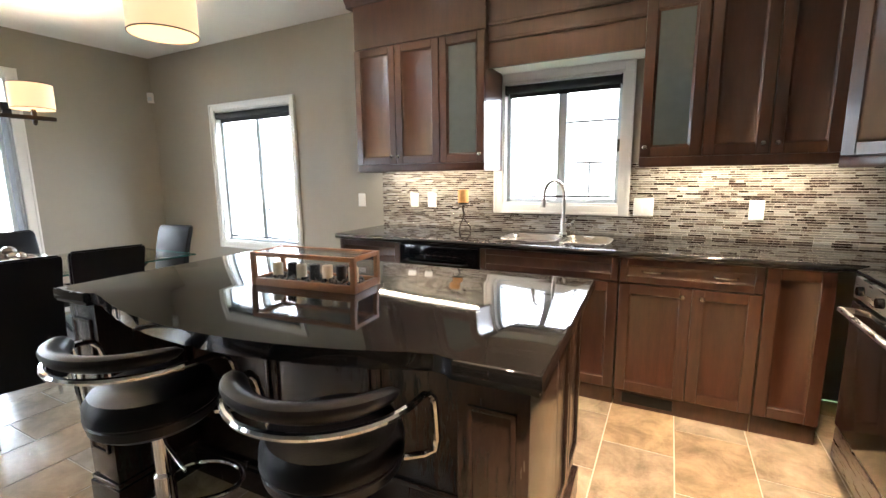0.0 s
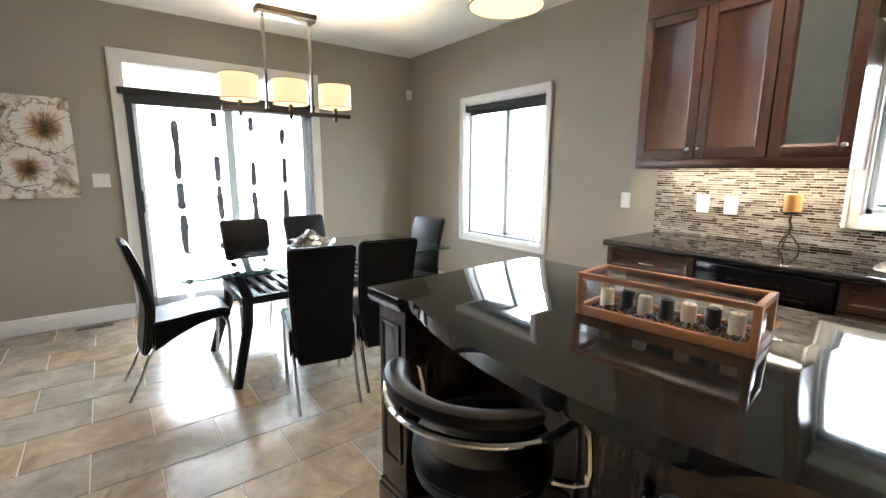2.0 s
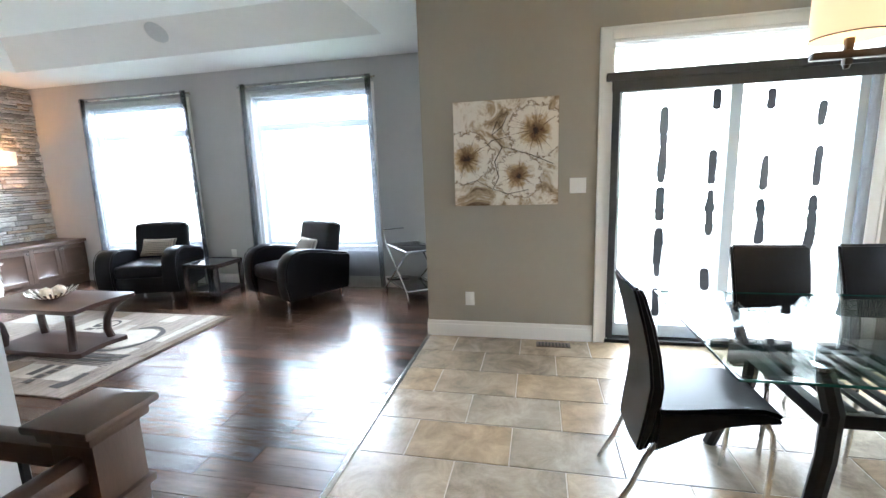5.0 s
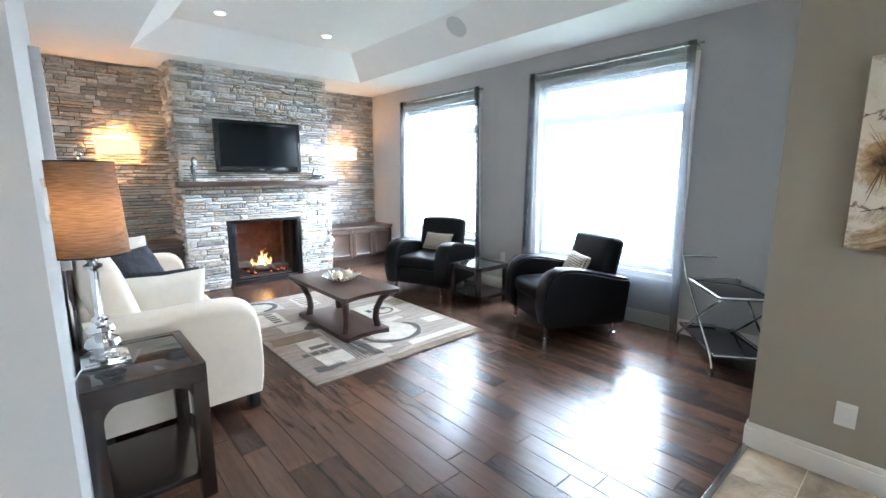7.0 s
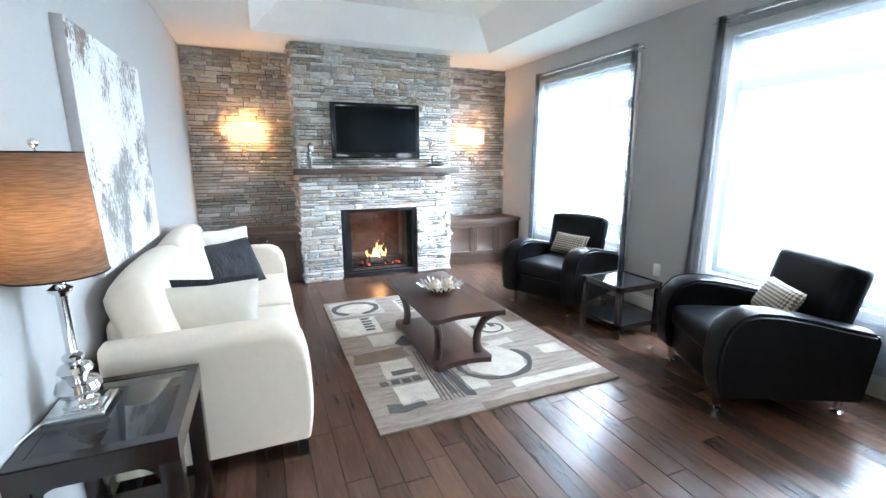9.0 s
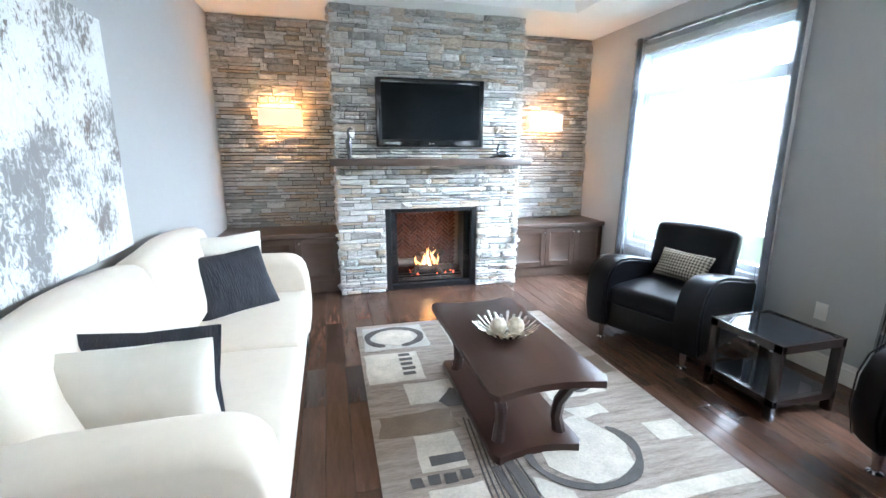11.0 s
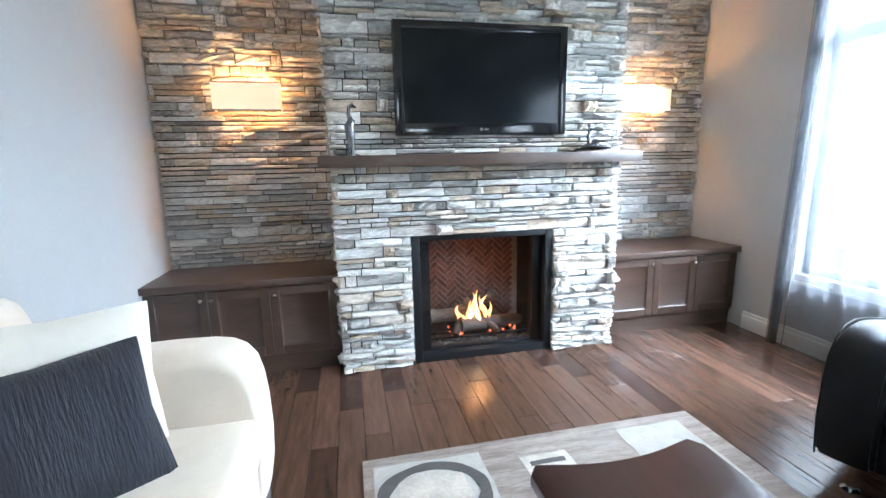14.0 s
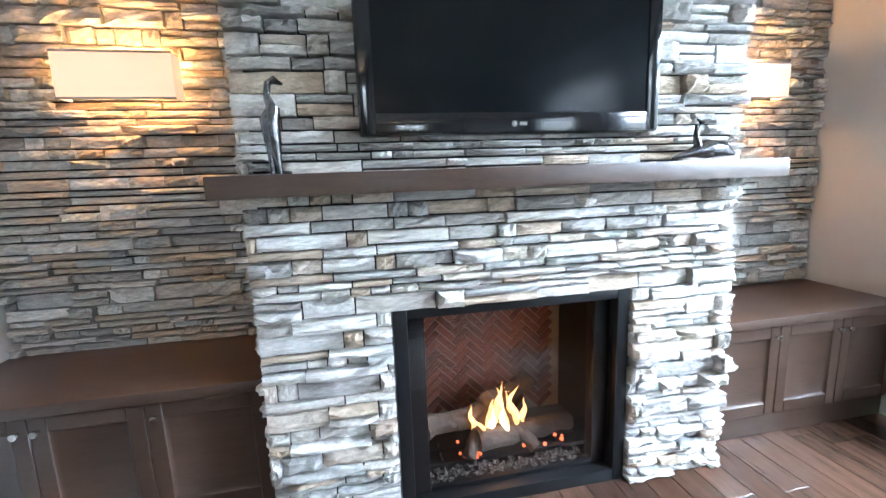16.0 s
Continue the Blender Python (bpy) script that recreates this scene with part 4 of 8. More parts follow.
part("toe_board", solid((0.765, 1.352, 0.03, 0.045, 0.0, 0.10)), BLACK_METAL, dwm)

# wall cabinets: doors below, plain frieze and crown above
DU = YN - 4.06 - 0.003
cabinet("wall_cabinet", MU, 0.22, 1.285, 1.40, 2.27, DU, CHERRY, "dark cherry wall cabinet with panel doors and one frosted door",
        [("door", 0.22, 0.582, 1.42, 2.265, (0.552, 1.475)), ("door", 0.582, 0.944, 1.42, 2.265, (0.612, 1.475)), ("glass", 0.946, 1.285, 1.42, 2.265, (1.255, 1.475))])
cabinet("wall_cabinet", MU, 2.24, 3.14, 1.40, 2.27, DU, CHERRY, "dark cherry wall cabinet with panel doors and one frosted door",
        [("glass", 2.24, 2.548, 1.42, 2.265, (2.27, 1.475)), ("door", 2.552, 2.85, 1.42, 2.265, (2.82, 1.475)), ("door", 2.852, 3.14, 1.42, 2.265, (2.882, 1.475))])


def rail_and_crown(x0, x1, ret_left, ret_right):
    tr = thing("cabinet_crown", MU, "dark cherry frieze with stepped crown moulding over the wall cabinets", "trim", kind="structure")
    part("frieze", solid((x0, x1, -0.006, DU, 2.272, 2.60)), CHERRY, tr)
    a = x0 - (0.06 if ret_left else 0)
    b = x1 + (0.06 if ret_right else 0)
    out = [(-0.006, 2.575), (-0.016, 2.58), (-0.02, 2.60), (-0.035, 2.615), (-0.055, 2.645), (-0.075, 2.662), (-0.085, 2.668), (-0.085, 2.70), (DU, 2.70), (DU, 2.575)]
    bm = bmesh.new()
    profile_x(bm, out, a, b)
    part("crown", bm, CHERRY, tr)


rail_and_crown(0.22, 1.285, True, False)
rail_and_crown(2.24, 3.14, False, False)
for a, b in ((0.22, 1.285), (2.24, 3.14)):
    lr = thing("light_rail", MU, "dark cherry light rail under the wall cabinet", "trim", kind="structure")
    part("rail", solid((a, b, -0.022, 0.0, 1.365, 1.42), bevel=0.006), CHERRY, lr)
    part("rail_end", solid((a, a + 0.02, 0.0, DU, 1.365, 1.40)), CHERRY, lr)
    part("rail_end", solid((b - 0.02, b, 0.0, DU, 1.365, 1.40)), CHERRY, lr)
    part("light_strip", solid((a + 0.06, b - 0.06, 0.13, 0.19, 1.391, 1.3995)), STRIP_GLOW, lr, "lit warm strip")
vp = thing("window_valance", MU, "dark cherry panelled valance over the sink window", "trim", kind="structure")
part("board", solid((1.288, 2.237, 0.03, 0.055, 2.03, 2.58)), CHERRY, vp)
part("crown", solid((1.288, 2.237, -0.02, 0.06, 2.58, 2.70), bevel=0.01), CHERRY, vp)
for z in (2.30, 2.20):
    part("moulding", solid((1.288, 2.237, 0.014, 0.032, z - 0.012, z + 0.012), bevel=0.006), CHERRY, vp)
part("soffit", solid((1.288, 2.237, 0.055, DU, 2.045, 2.06)), TRIM, vp)
# diagonal corner wall cabinet
mc = MK @ Matrix.Translation((3.145, 4.05, 0)) @ Matrix.Rotation(radians(-45), 4, "Z")
dc = thing("wall_cabinet", mc, "dark cherry diagonal corner wall cabinet", "cabinet")
part("body", solid((0.0, 0.46, 0.0, 0.22, 1.38, 2.27)), CHERRY, dc)
knob(panel_door(dc, "door", 0.0, 0.46, 1.40, 2.265, CHERRY, stile=0.06), 0.42, 1.47)
part("frieze", solid((0.0, 0.46, -0.006, 0.2, 2.272, 2.70)), CHERRY, dc)
part("light_rail", solid((0.0, 0.46, -0.022, 0.0, 1.345, 1.40), bevel=0.006), CHERRY, dc)
cabinet("wall_cabinet", MK @ Matrix.Translation((3.47, 3.72, 0)) @ Matrix.Rotation(radians(-90), 4, "Z"), 0.0, 0.30, 1.38, 2.69, 0.325, CHERRY, "dark cherry wall cabinet beside the range", [("door", 0, 0.30, 1.40, 2.265, (0.03, 1.47))])

# counter with a sink cut-out
SX0, SX1, SY0, SY1 = 1.435, 2.11, 3.90, 4.25
ct = thing("countertop", MK, "polished black granite countertop with an undermount sink opening", "countertop")
bm = solid((0.225, SX0, 3.745, YN - 0.002, 0.882, 0.92), (SX1, KE - 0.002, 3.745, YN - 0.002, 0.882, 0.92), (SX0, SX1, 3.745, SY0, 0.882, 0.92), (SX0, SX1, SY1, YN - 0.002, 0.882, 0.92))
part("slab", bm, GRANITE, ct)
bm = bmesh.new()
tube(bm, [(0.225, 3.745, 0.901), (3.20, 3.745, 0.901)], 0.019, 10)
part("nosing", bm, GRANITE, ct)
bm = bmesh.new()
prism(bm, [(3.20, 3.745), (3.20, 3.70), (3.14, 3.64), (3.14, 3.60), (KE - 0.002, 3.60), (KE - 0.002, 3.745)], 0.882, 0.92, 0.006)
part("corner_slab", bm, GRANITE, ct)
part("far_slab", solid((3.14, KE - 0.002, 1.55, 2.82, 0.882, 0.92), bevel=0.006), GRANITE, ct)

sk = thing("sink", MK, "double bowl stainless steel sink set in the granite", "sink")
for a, b in ((SX0 - 0.006, 1.80), (1.81, SX1 + 0.006)):
    bm = bmesh.new()
    n = 20
    rings = []
    for z, s in ((0.921, 1.0), (0.924, 0.985), (0.915, 0.96), (0.78, 0.90), (0.755, 0.82), (0.752, 0.1)):
        ring = []
        for k in range(n):
            t = 2 * math.pi * k / n
            c, q = math.cos(t), math.sin(t)
            e = (abs(c) ** 5 + abs(q) ** 5) ** (-1 / 5)
            ring.append(bm.verts.new(((a + b) / 2 + (b - a) / 2 * s * c * e, (SY0 + SY1) / 2 + (SY1 - SY0 + 0.012) / 2 * s * q * e, z)))
        rings.append(ring)
    for p, q in zip(rings, rings[1:]):
        for k in range(n):
            bm.faces.new((p[k], p[(k + 1) % n], q[(k + 1) % n], q[k]))
    bm.faces.new(rings[-1])
    bmesh.ops.recalc_face_normals(bm, faces=bm.faces[:])
    bowl = part("bowl", bm, STEEL, sk)
    bm = bmesh.new()
    lathe(bm, [(0.0, 0.757), (0.035, 0.757), (0.04, 0.754), (0.0, 0.753)], 16, (a + b) / 2, (SY0 + SY1) / 2)
    part("drain", bm, CHROME, bowl)
fc = thing("faucet", MK @ Matrix.Translation((1.765, 4.325, 0.92)), "tall chrome gooseneck faucet with a pull-down spout", "faucet")
bm = bmesh.new()
lathe(bm, [(0.028, 0.0), (0.028, 0.006), (0.021, 0.012), (0.019, 0.10), (0.014, 0.115)], 18)
part("base", bm, STEEL, fc)
bm = bmesh.new()
arc = [(0, 0, 0.1), (0, 0, 0.28)] + [(-0.055 * (1 - math.cos(t)), -0.055 * (1 - math.cos(t)), 0.28 + 0.09 * math.sin(t)) for t in (0.3, 0.7, 1.1, 1.57, 2.0, 2.4, 2.8)] + [(-0.11, -0.11, 0.26)]
tube(bm, arc, 0.0115, 12)
part("neck", bm, STEEL, fc)
bm = bmesh.new()
tube(bm, [(-0.11, -0.11, 0.265), (-0.112, -0.112, 0.235), (-0.116, -0.116, 0.19)], [0.013, 0.017, 0.018], 12)
part("spray_head", bm, STEEL, fc)
bm = bmesh.new()
tube(bm, [(0.018, 0, 0.065), (0.055, -0.005, 0.07), (0.075, -0.006, 0.10)], [0.012, 0.010, 0.006], 10)
part("lever", bm, STEEL, fc)

ch = thing("candle_holder", MK @ Matrix.Translation((1.045, 4.22, 0.92)), "twisted dark metal candle holder with an amber pillar candle", "candle")
bm = bmesh.new()
for k in range(3):
    t = k * 2.094 + 0.4
    c, s = math.cos(t), math.sin(t)
    tube(bm, [(0.055 * c, 0.055 * s, 0.006), (0.052 * c, 0.052 * s, 0.03), (0.03 * c, 0.03 * s, 0.062), (0.006 * c, 0.006 * s, 0.09), (0.0, 0.0, 0.12)], 0.005, 8)
tube(bm, [(0, 0, 0.1), (0.006, 0.004, 0.13), (-0.004, 0.003, 0.16), (0.0, 0, 0.20)], 0.007, 8)
part("stem", bm, BRONZE, ch)
bm = bmesh.new()
lathe(bm, [(0.01, 0.195), (0.045, 0.205), (0.055, 0.215), (0.05, 0.213), (0.0, 0.206)], 18)
part("dish", bm, BRONZE, ch)
bm = bmesh.new()
lathe(bm, [(0.0, 0.206), (0.04, 0.206), (0.041, 0.30), (0.037, 0.308), (0.0, 0.303)], 20)
part("pillar_candle", bm, WAX_ORANGE, ch, "amber pillar candle")

V0, V1 = W2[0] - KD, W2[1] - KD
# backsplash of thin glass and stone strips
rb = random.Random(11)
strips = []
z = 0.922
while z < 1.398:
    h = rb.choice((0.010, 0.011, 0.012))
    x = 0.205 - rb.uniform(0, 0.1)
    while x < KE - 0.01:
        w = rb.choice((0.025, 0.035, 0.05, 0.065, 0.09))
        a, b = max(0.205, x), min(KE - 0.004, x + w)
        blocked = V0 - 0.066 < b and a < V1 + 0.066 and z + h > W2[2] - 0.066
        if blocked:
            if a < V0 - 0.075:
                strips.append((a, V0 - 0.068, YN - 0.010 - rb.uniform(0, 0.002), YN - 0.003, z, z + h))
            elif b > V1 + 0.075:
                strips.append((V1 + 0.068, b, YN - 0.010 - rb.uniform(0, 0.002), YN - 0.003, z, z + h))
        elif b - a > 0.006:
            strips.append((a, b, YN - 0.010 - rb.uniform(0, 0.002), YN - 0.003, z, z + h))
        x += w + 0.003
    z += h + 0.0035
bs = thing("backsplash", MK, "narrow strip mosaic backsplash in cream, brown and grey", "backsplash", kind="structure")
part("grout_bed", solid((0.205, V0 - 0.067, YN - 0.006, YN - 0.001, 0.921, 1.399), (V1 + 0.067, KE - 0.002, YN - 0.006, YN - 0.001, 0.921, 1.399), (V0 - 0.067, V1 + 0.067, YN - 0.006, YN - 0.001, 0.921, W2[2] - 0.067)), GROUT, bs)
so = new("mosaic_strips", boxes_mesh("mosaic_strips", strips, MOSAIC))
so.parent = bs
tagged(so, kind="stuff")
strips = [(KE - 0.003, KE - 0.010 - rb.uniform(0, 0.002), 1.6 + k * 0.101, 1.6 + k * 0.101 + 0.098, 0.922 + j * 0.016, 0.922 + j * 0.016 + 0.0135) for j in range(29) for k in range(27)]
strips = [(min(a, b), max(a, b), c, d, e, f) for a, b, c, d, e, f in strips]
se = new("mosaic_strips", boxes_mesh("mosaic_strips", strips, MOSAIC))
se.parent = bs
tagged(se, kind="stuff")

# range on the east side
rg = thing("range", MK @ Matrix.Translation((3.13, 3.21, 0)) @ Matrix.Rotation(radians(-90), 4, "Z"), "black glass-top range with a steel handle", "range")
part("body", solid((-0.375, 0.375, 0.03, 0.66, 0.08, 0.905)), BLACK_METAL, rg)
part("cooktop", solid((-0.38, 0.38, -0.01, 0.66, 0.905, 0.925), bevel=0.006), BLACK_GLOSS, rg, "glossy black glass cooktop")
part("oven_door", solid((-0.37, 0.37, -0.015, 0.03, 0.24, 0.80), bevel=0.006), BLACK_GLOSS, rg)
part("drawer", solid((-0.37, 0.37, -0.012, 0.03, 0.09, 0.23), bevel=0.006), STEEL, rg)
part("front_trim", solid((-0.375, 0.375, -0.012, 0.03, 0.81, 0.90), bevel=0.006), STEEL, rg)
bm = bmesh.new()
tube(bm, [(-0.33, -0.015, 0.76), (-0.32, -0.06, 0.765), (0.32, -0.06, 0.765), (0.33, -0.015, 0.76)], 0.012, 10)
part("handle", bm, STEEL, rg)
for k in range(4):
    bm = bmesh.new()
    lathe(bm, [(0.0, 0.0), (0.02, 0.0), (0.018, 0.02), (0.0, 0.021)], 14)
    part("knob", bm, BLACK_GLOSS, rg, m=Matrix.Translation((-0.28 + k * 0.187, -0.012, 0.855)) @ Matrix.Rotation(radians(90), 4, "X"))
for bx, by, br in ((-0.18, 0.18, 0.10), (0.18, 0.18, 0.085), (-0.18, 0.47, 0.085), (0.18, 0.47, 0.10)):
    bm = bmesh.new()
    lathe(bm, [(br - 0.004, 0.9252), (br, 0.9252), (br, 0.9256), (br - 0.004, 0.9256)], 32, bx, by)
    part("burner_ring", bm, NICKEL, rg)
cabinet("base_cabinet", MK @ Matrix.Translation((3.17, 2.825, 0)) @ Matrix.Rotation(radians(-90), 4, "Z"), 0.0, 1.27, 0, 0.88, 0.62, CHERRY, "dark cherry base cabinets beside the range",
        [("drawer", 0, 0.63, 0.74, 0.875, (0.3,)), ("door", 0, 0.63, 0.11, 0.735, (0.58, 0.68)), ("drawer", 0.64, 1.27, 0.74, 0.875, (0.95,)), ("door", 0.64, 1.27, 0.11, 0.735, (0.69, 0.68))], 0.10)

# ---- island ----
IX0, IX1, IY0, IY1 = 0.352, 2.206, 2.0, 2.93
MI = Matrix.Translation((1.283, 2.49, 0)) @ Matrix.Rotation(radians(2.2), 4, "Z") @ Matrix.Translation((-1.28, -2.465, 0))
IB = IY0 + 0.36                         # knee wall under the overhang
isl = thing("kitchen_island", MI, "dark wood kitchen island with panelled sides and corner posts", "island")
part("body", solid((IX0 + 0.05, IX1 - 0.05, IB, IY1 - 0.03, 0.02, 0.882)), ESPRESSO, isl)
for a, b in ((IX0 + 0.03, IX0 + 0.20), (IX1 - 0.20, IX1 - 0.03)):
    post = part("post", solid((a, b, IY0 + 0.03, IB, 0.0, 0.882), bevel=0.003), ESPRESSO, isl)
    part("post_panel", solid((a + 0.03, b - 0.03, IY0 + 0.024, IY0 + 0.031, 0.27, 0.80), bevel=0.003), ESPRESSO, post)
    bmx = bmesh.new()
    B(bmx, a - 0.012, b + 0.012, IY0 + 0.018, IB + 0.01, 0.0, 0.11, bevel=0.004)
    B(bmx, a - 0.007, b + 0.007, IY0 + 0.023, IB + 0.005, 0.11, 0.135, bevel=0.006)
    part("plinth", bmx, ESPRESSO, post)
    k0, k1 = a + 0.028, b - 0.028
    bmx = solid((k0, k0 + 0.012, IY0 + 0.020, IY0 + 0.030, 0.26, 0.81), (k1 - 0.012, k1, IY0 + 0.020, IY0 + 0.030, 0.26, 0.81), (k0, k1, IY0 + 0.020, IY0 + 0.030, 0.26, 0.272), (k0, k1, IY0 + 0.020, IY0 + 0.030, 0.798, 0.81), bevel=0.002)
    part("moulding", bmx, ESPRESSO, post)


def field(parent, m, w, z0, z1):
    """A moulded frame with a sunk field, in the xz plane facing -y."""
    bm = bmesh.new()
    s = 0.02
    for b in ((0, s, z0, z1), (w - s, w, z0, z1), (s, w - s, z0, z0 + s), (s, w - s, z1 - s, z1)):
        B(bm, b[0], b[1], -0.012, 0.002, b[2], b[3], bevel=0.005, seg=2)
    part("panel_moulding", bm, ESPRESSO, parent, m=m)


for k in range(3):
    field(isl, Matrix.Translation((IX0 + 0.24 + k * 0.485, IB, 0)), 0.46, 0.26, 0.84)
for k in range(2):
    field(isl, Matrix.Translation((IX1 - 0.05, IB + 0.05 + k * 0.26, 0)) @ Matrix.Rotation(radians(90), 4, "Z"), 0.235, 0.22, 0.84)
    field(isl, Matrix.Translation((IX0 + 0.05, IY1 - 0.06 - k * 0.26, 0)) @ Matrix.Rotation(radians(-90), 4, "Z"), 0.235, 0.22, 0.84)
part("base_moulding", solid((IX0 + 0.20, IX1 - 0.20, IB - 0.025, IB, 0.0, 0.10), bevel=0.003), ESPRESSO, isl)
part("base_moulding", solid((IX0 + 0.20, IX1 - 0.20, IB - 0.018, IB, 0.10, 0.125), bevel=0.006), ESPRESSO, isl)
part("base_moulding", solid((IX1 - 0.052, IX1 - 0.03, IB + 0.01, IY1 - 0.02, 0.0, 0.12), bevel=0.004), ESPRESSO, isl)
part("base_moulding", solid((IX0 + 0.03, IX0 + 0.052, IB + 0.01, IY1 - 0.02, 0.0, 0.12), bevel=0.004), ESPRESSO, isl)
for cxx in (1.04, 1.53):
    bm = bmesh.new()
    prism(bm, [(0.0, 0.0), (0.19, 0.0), (0.185, -0.05), (0.15, -0.075), (0.10, -0.085), (0.06, -0.12), (0.05, -0.18), (0.0, -0.22)], -0.022, 0.022)
    part("corbel", bm, ESPRESSO, isl, m=Matrix.Translation((cxx, IB, 0.88)) @ Matrix(((0, 0, 1, 0), (-1, 0, 0, 0), (0, 1, 0, 0), (0, 0, 0, 1))))
top = thing("island_top", MI, "polished black granite island top with a bowed front edge", "countertop")
edge = [(IX0, IY1), (IX0, IY0), (IX0 + 0.20, IY0), (IX0 + 0.225, IY0 + 0.02), (IX0 + 0.25, IY0 + 0.022)]
for k in range(25):
    u = k / 24
    edge.append((IX0 + 0.26 + (IX1 - IX0 - 0.52) * u, IY0 + 0.022 - 0.13 * (1 - (2 * u - 1) ** 2)))
edge += [(IX1 - 0.25, IY0 + 0.022), (IX1 - 0.225, IY0 + 0.02), (IX1 - 0.20, IY0), (IX1, IY0), (IX1, IY1)]
bm = bmesh.new()
prism(bm, edge, 0.883, 0.92, 0.008)
part("slab", bm, GRANITE, top)
bm = bmesh.new()
prism(bm, [((x - 1.28) * 0.994 + 1.28, (y - 2.45) * 0.99 + 2.45) for x, y in edge], 0.872, 0.8835)
part("lower_edge", bm, GRANITE, top)

# lantern box of candles on the island
lb = thing("candle_lantern", Matrix.Translation((1.245, 2.465, 0.92)) @ Matrix.Rotation(radians(6), 4, "Z"), "long honey wood and glass lantern with candles on pebbles", "lantern")
LX, LY, LZ = 0.222, 0.08, 0.128
for sx in (-1, 1):
    for sy in (-1, 1):
        part("corner_post", solid((sx * LX - 0.009, sx * LX + 0.009, sy * LY - 0.009, sy * LY + 0.009, 0.0, LZ), bevel=0.002), HONEY, lb)
for z0 in (0.0, LZ - 0.016):
    for sy in (-1, 1):
        part("long_rail", solid((-LX + 0.009, LX - 0.009, sy * LY - 0.008, sy * LY + 0.008, z0, z0 + 0.016 + (0.012 if z0 == 0 else 0)), bevel=0.002), HONEY, lb)
    for sx in (-1, 1):
        part("short_rail", solid((sx * LX - 0.008, sx * LX + 0.008, -LY + 0.009, LY - 0.009, z0, z0 + 0.016 + (0.012 if z0 == 0 else 0)), bevel=0.002), HONEY, lb)
part("base", solid((-LX, LX, -LY, LY, 0.002, 0.012)), HONEY, lb)
for sy in (-1, 1):
    part("pane", solid((-LX + 0.009, LX - 0.009, sy * LY - 0.0012, sy * LY + 0.0012, 0.028, LZ - 0.016)), GLASS, lb)
for sx in (-1, 1):
    part("pane", solid((sx * LX - 0.0012, sx * LX + 0.0012, -LY + 0.009, LY - 0.009, 0.028, LZ - 0.016)), GLASS, lb)
part("lid_pane", solid((-LX + 0.008, LX - 0.008, -LY + 0.008, LY - 0.008, LZ - 0.006, LZ - 0.003)), GLASS, lb)
for k in range(7):
    bm = bmesh.new()
    cx, cy = -0.168 + k * 0.056, rb.uniform(-0.012, 0.012)
    lathe(bm, [(0.0, 0.02), (0.019, 0.02), (0.0195, 0.072), (0.017, 0.076), (0.0, 0.073)], 18, cx, cy)
    cd = part("candle", bm, WAX if k % 2 == 0 else WAX_BLACK, lb, "ivory candle" if k % 2 == 0 else "black candle")
    bm = bmesh.new()
    tube(bm, [(cx, cy, 0.072), (cx + 0.001, cy, 0.082)], 0.001, 6)
    part("wick", bm, WAX_BLACK, cd)
bm = bmesh.new()
for k in range(260):
    r = rb.uniform(0.005, 0.010)
    bmesh.ops.create_icosphere(bm, subdivisions=1, radius=1.0, matrix=Matrix.LocRotScale((rb.uniform(-LX + 0.02, LX - 0.02), rb.uniform(-LY + 0.02, LY - 0.02), 0.012 + r * 0.7 + rb.uniform(0, 0.010)), Euler((rb.uniform(0, 3), rb.uniform(0, 3), 0)), (r, r * 0.8, r * 0.6)))
tagged(part("pebbles", bm, PEBBLE, lb), kind="stuff")


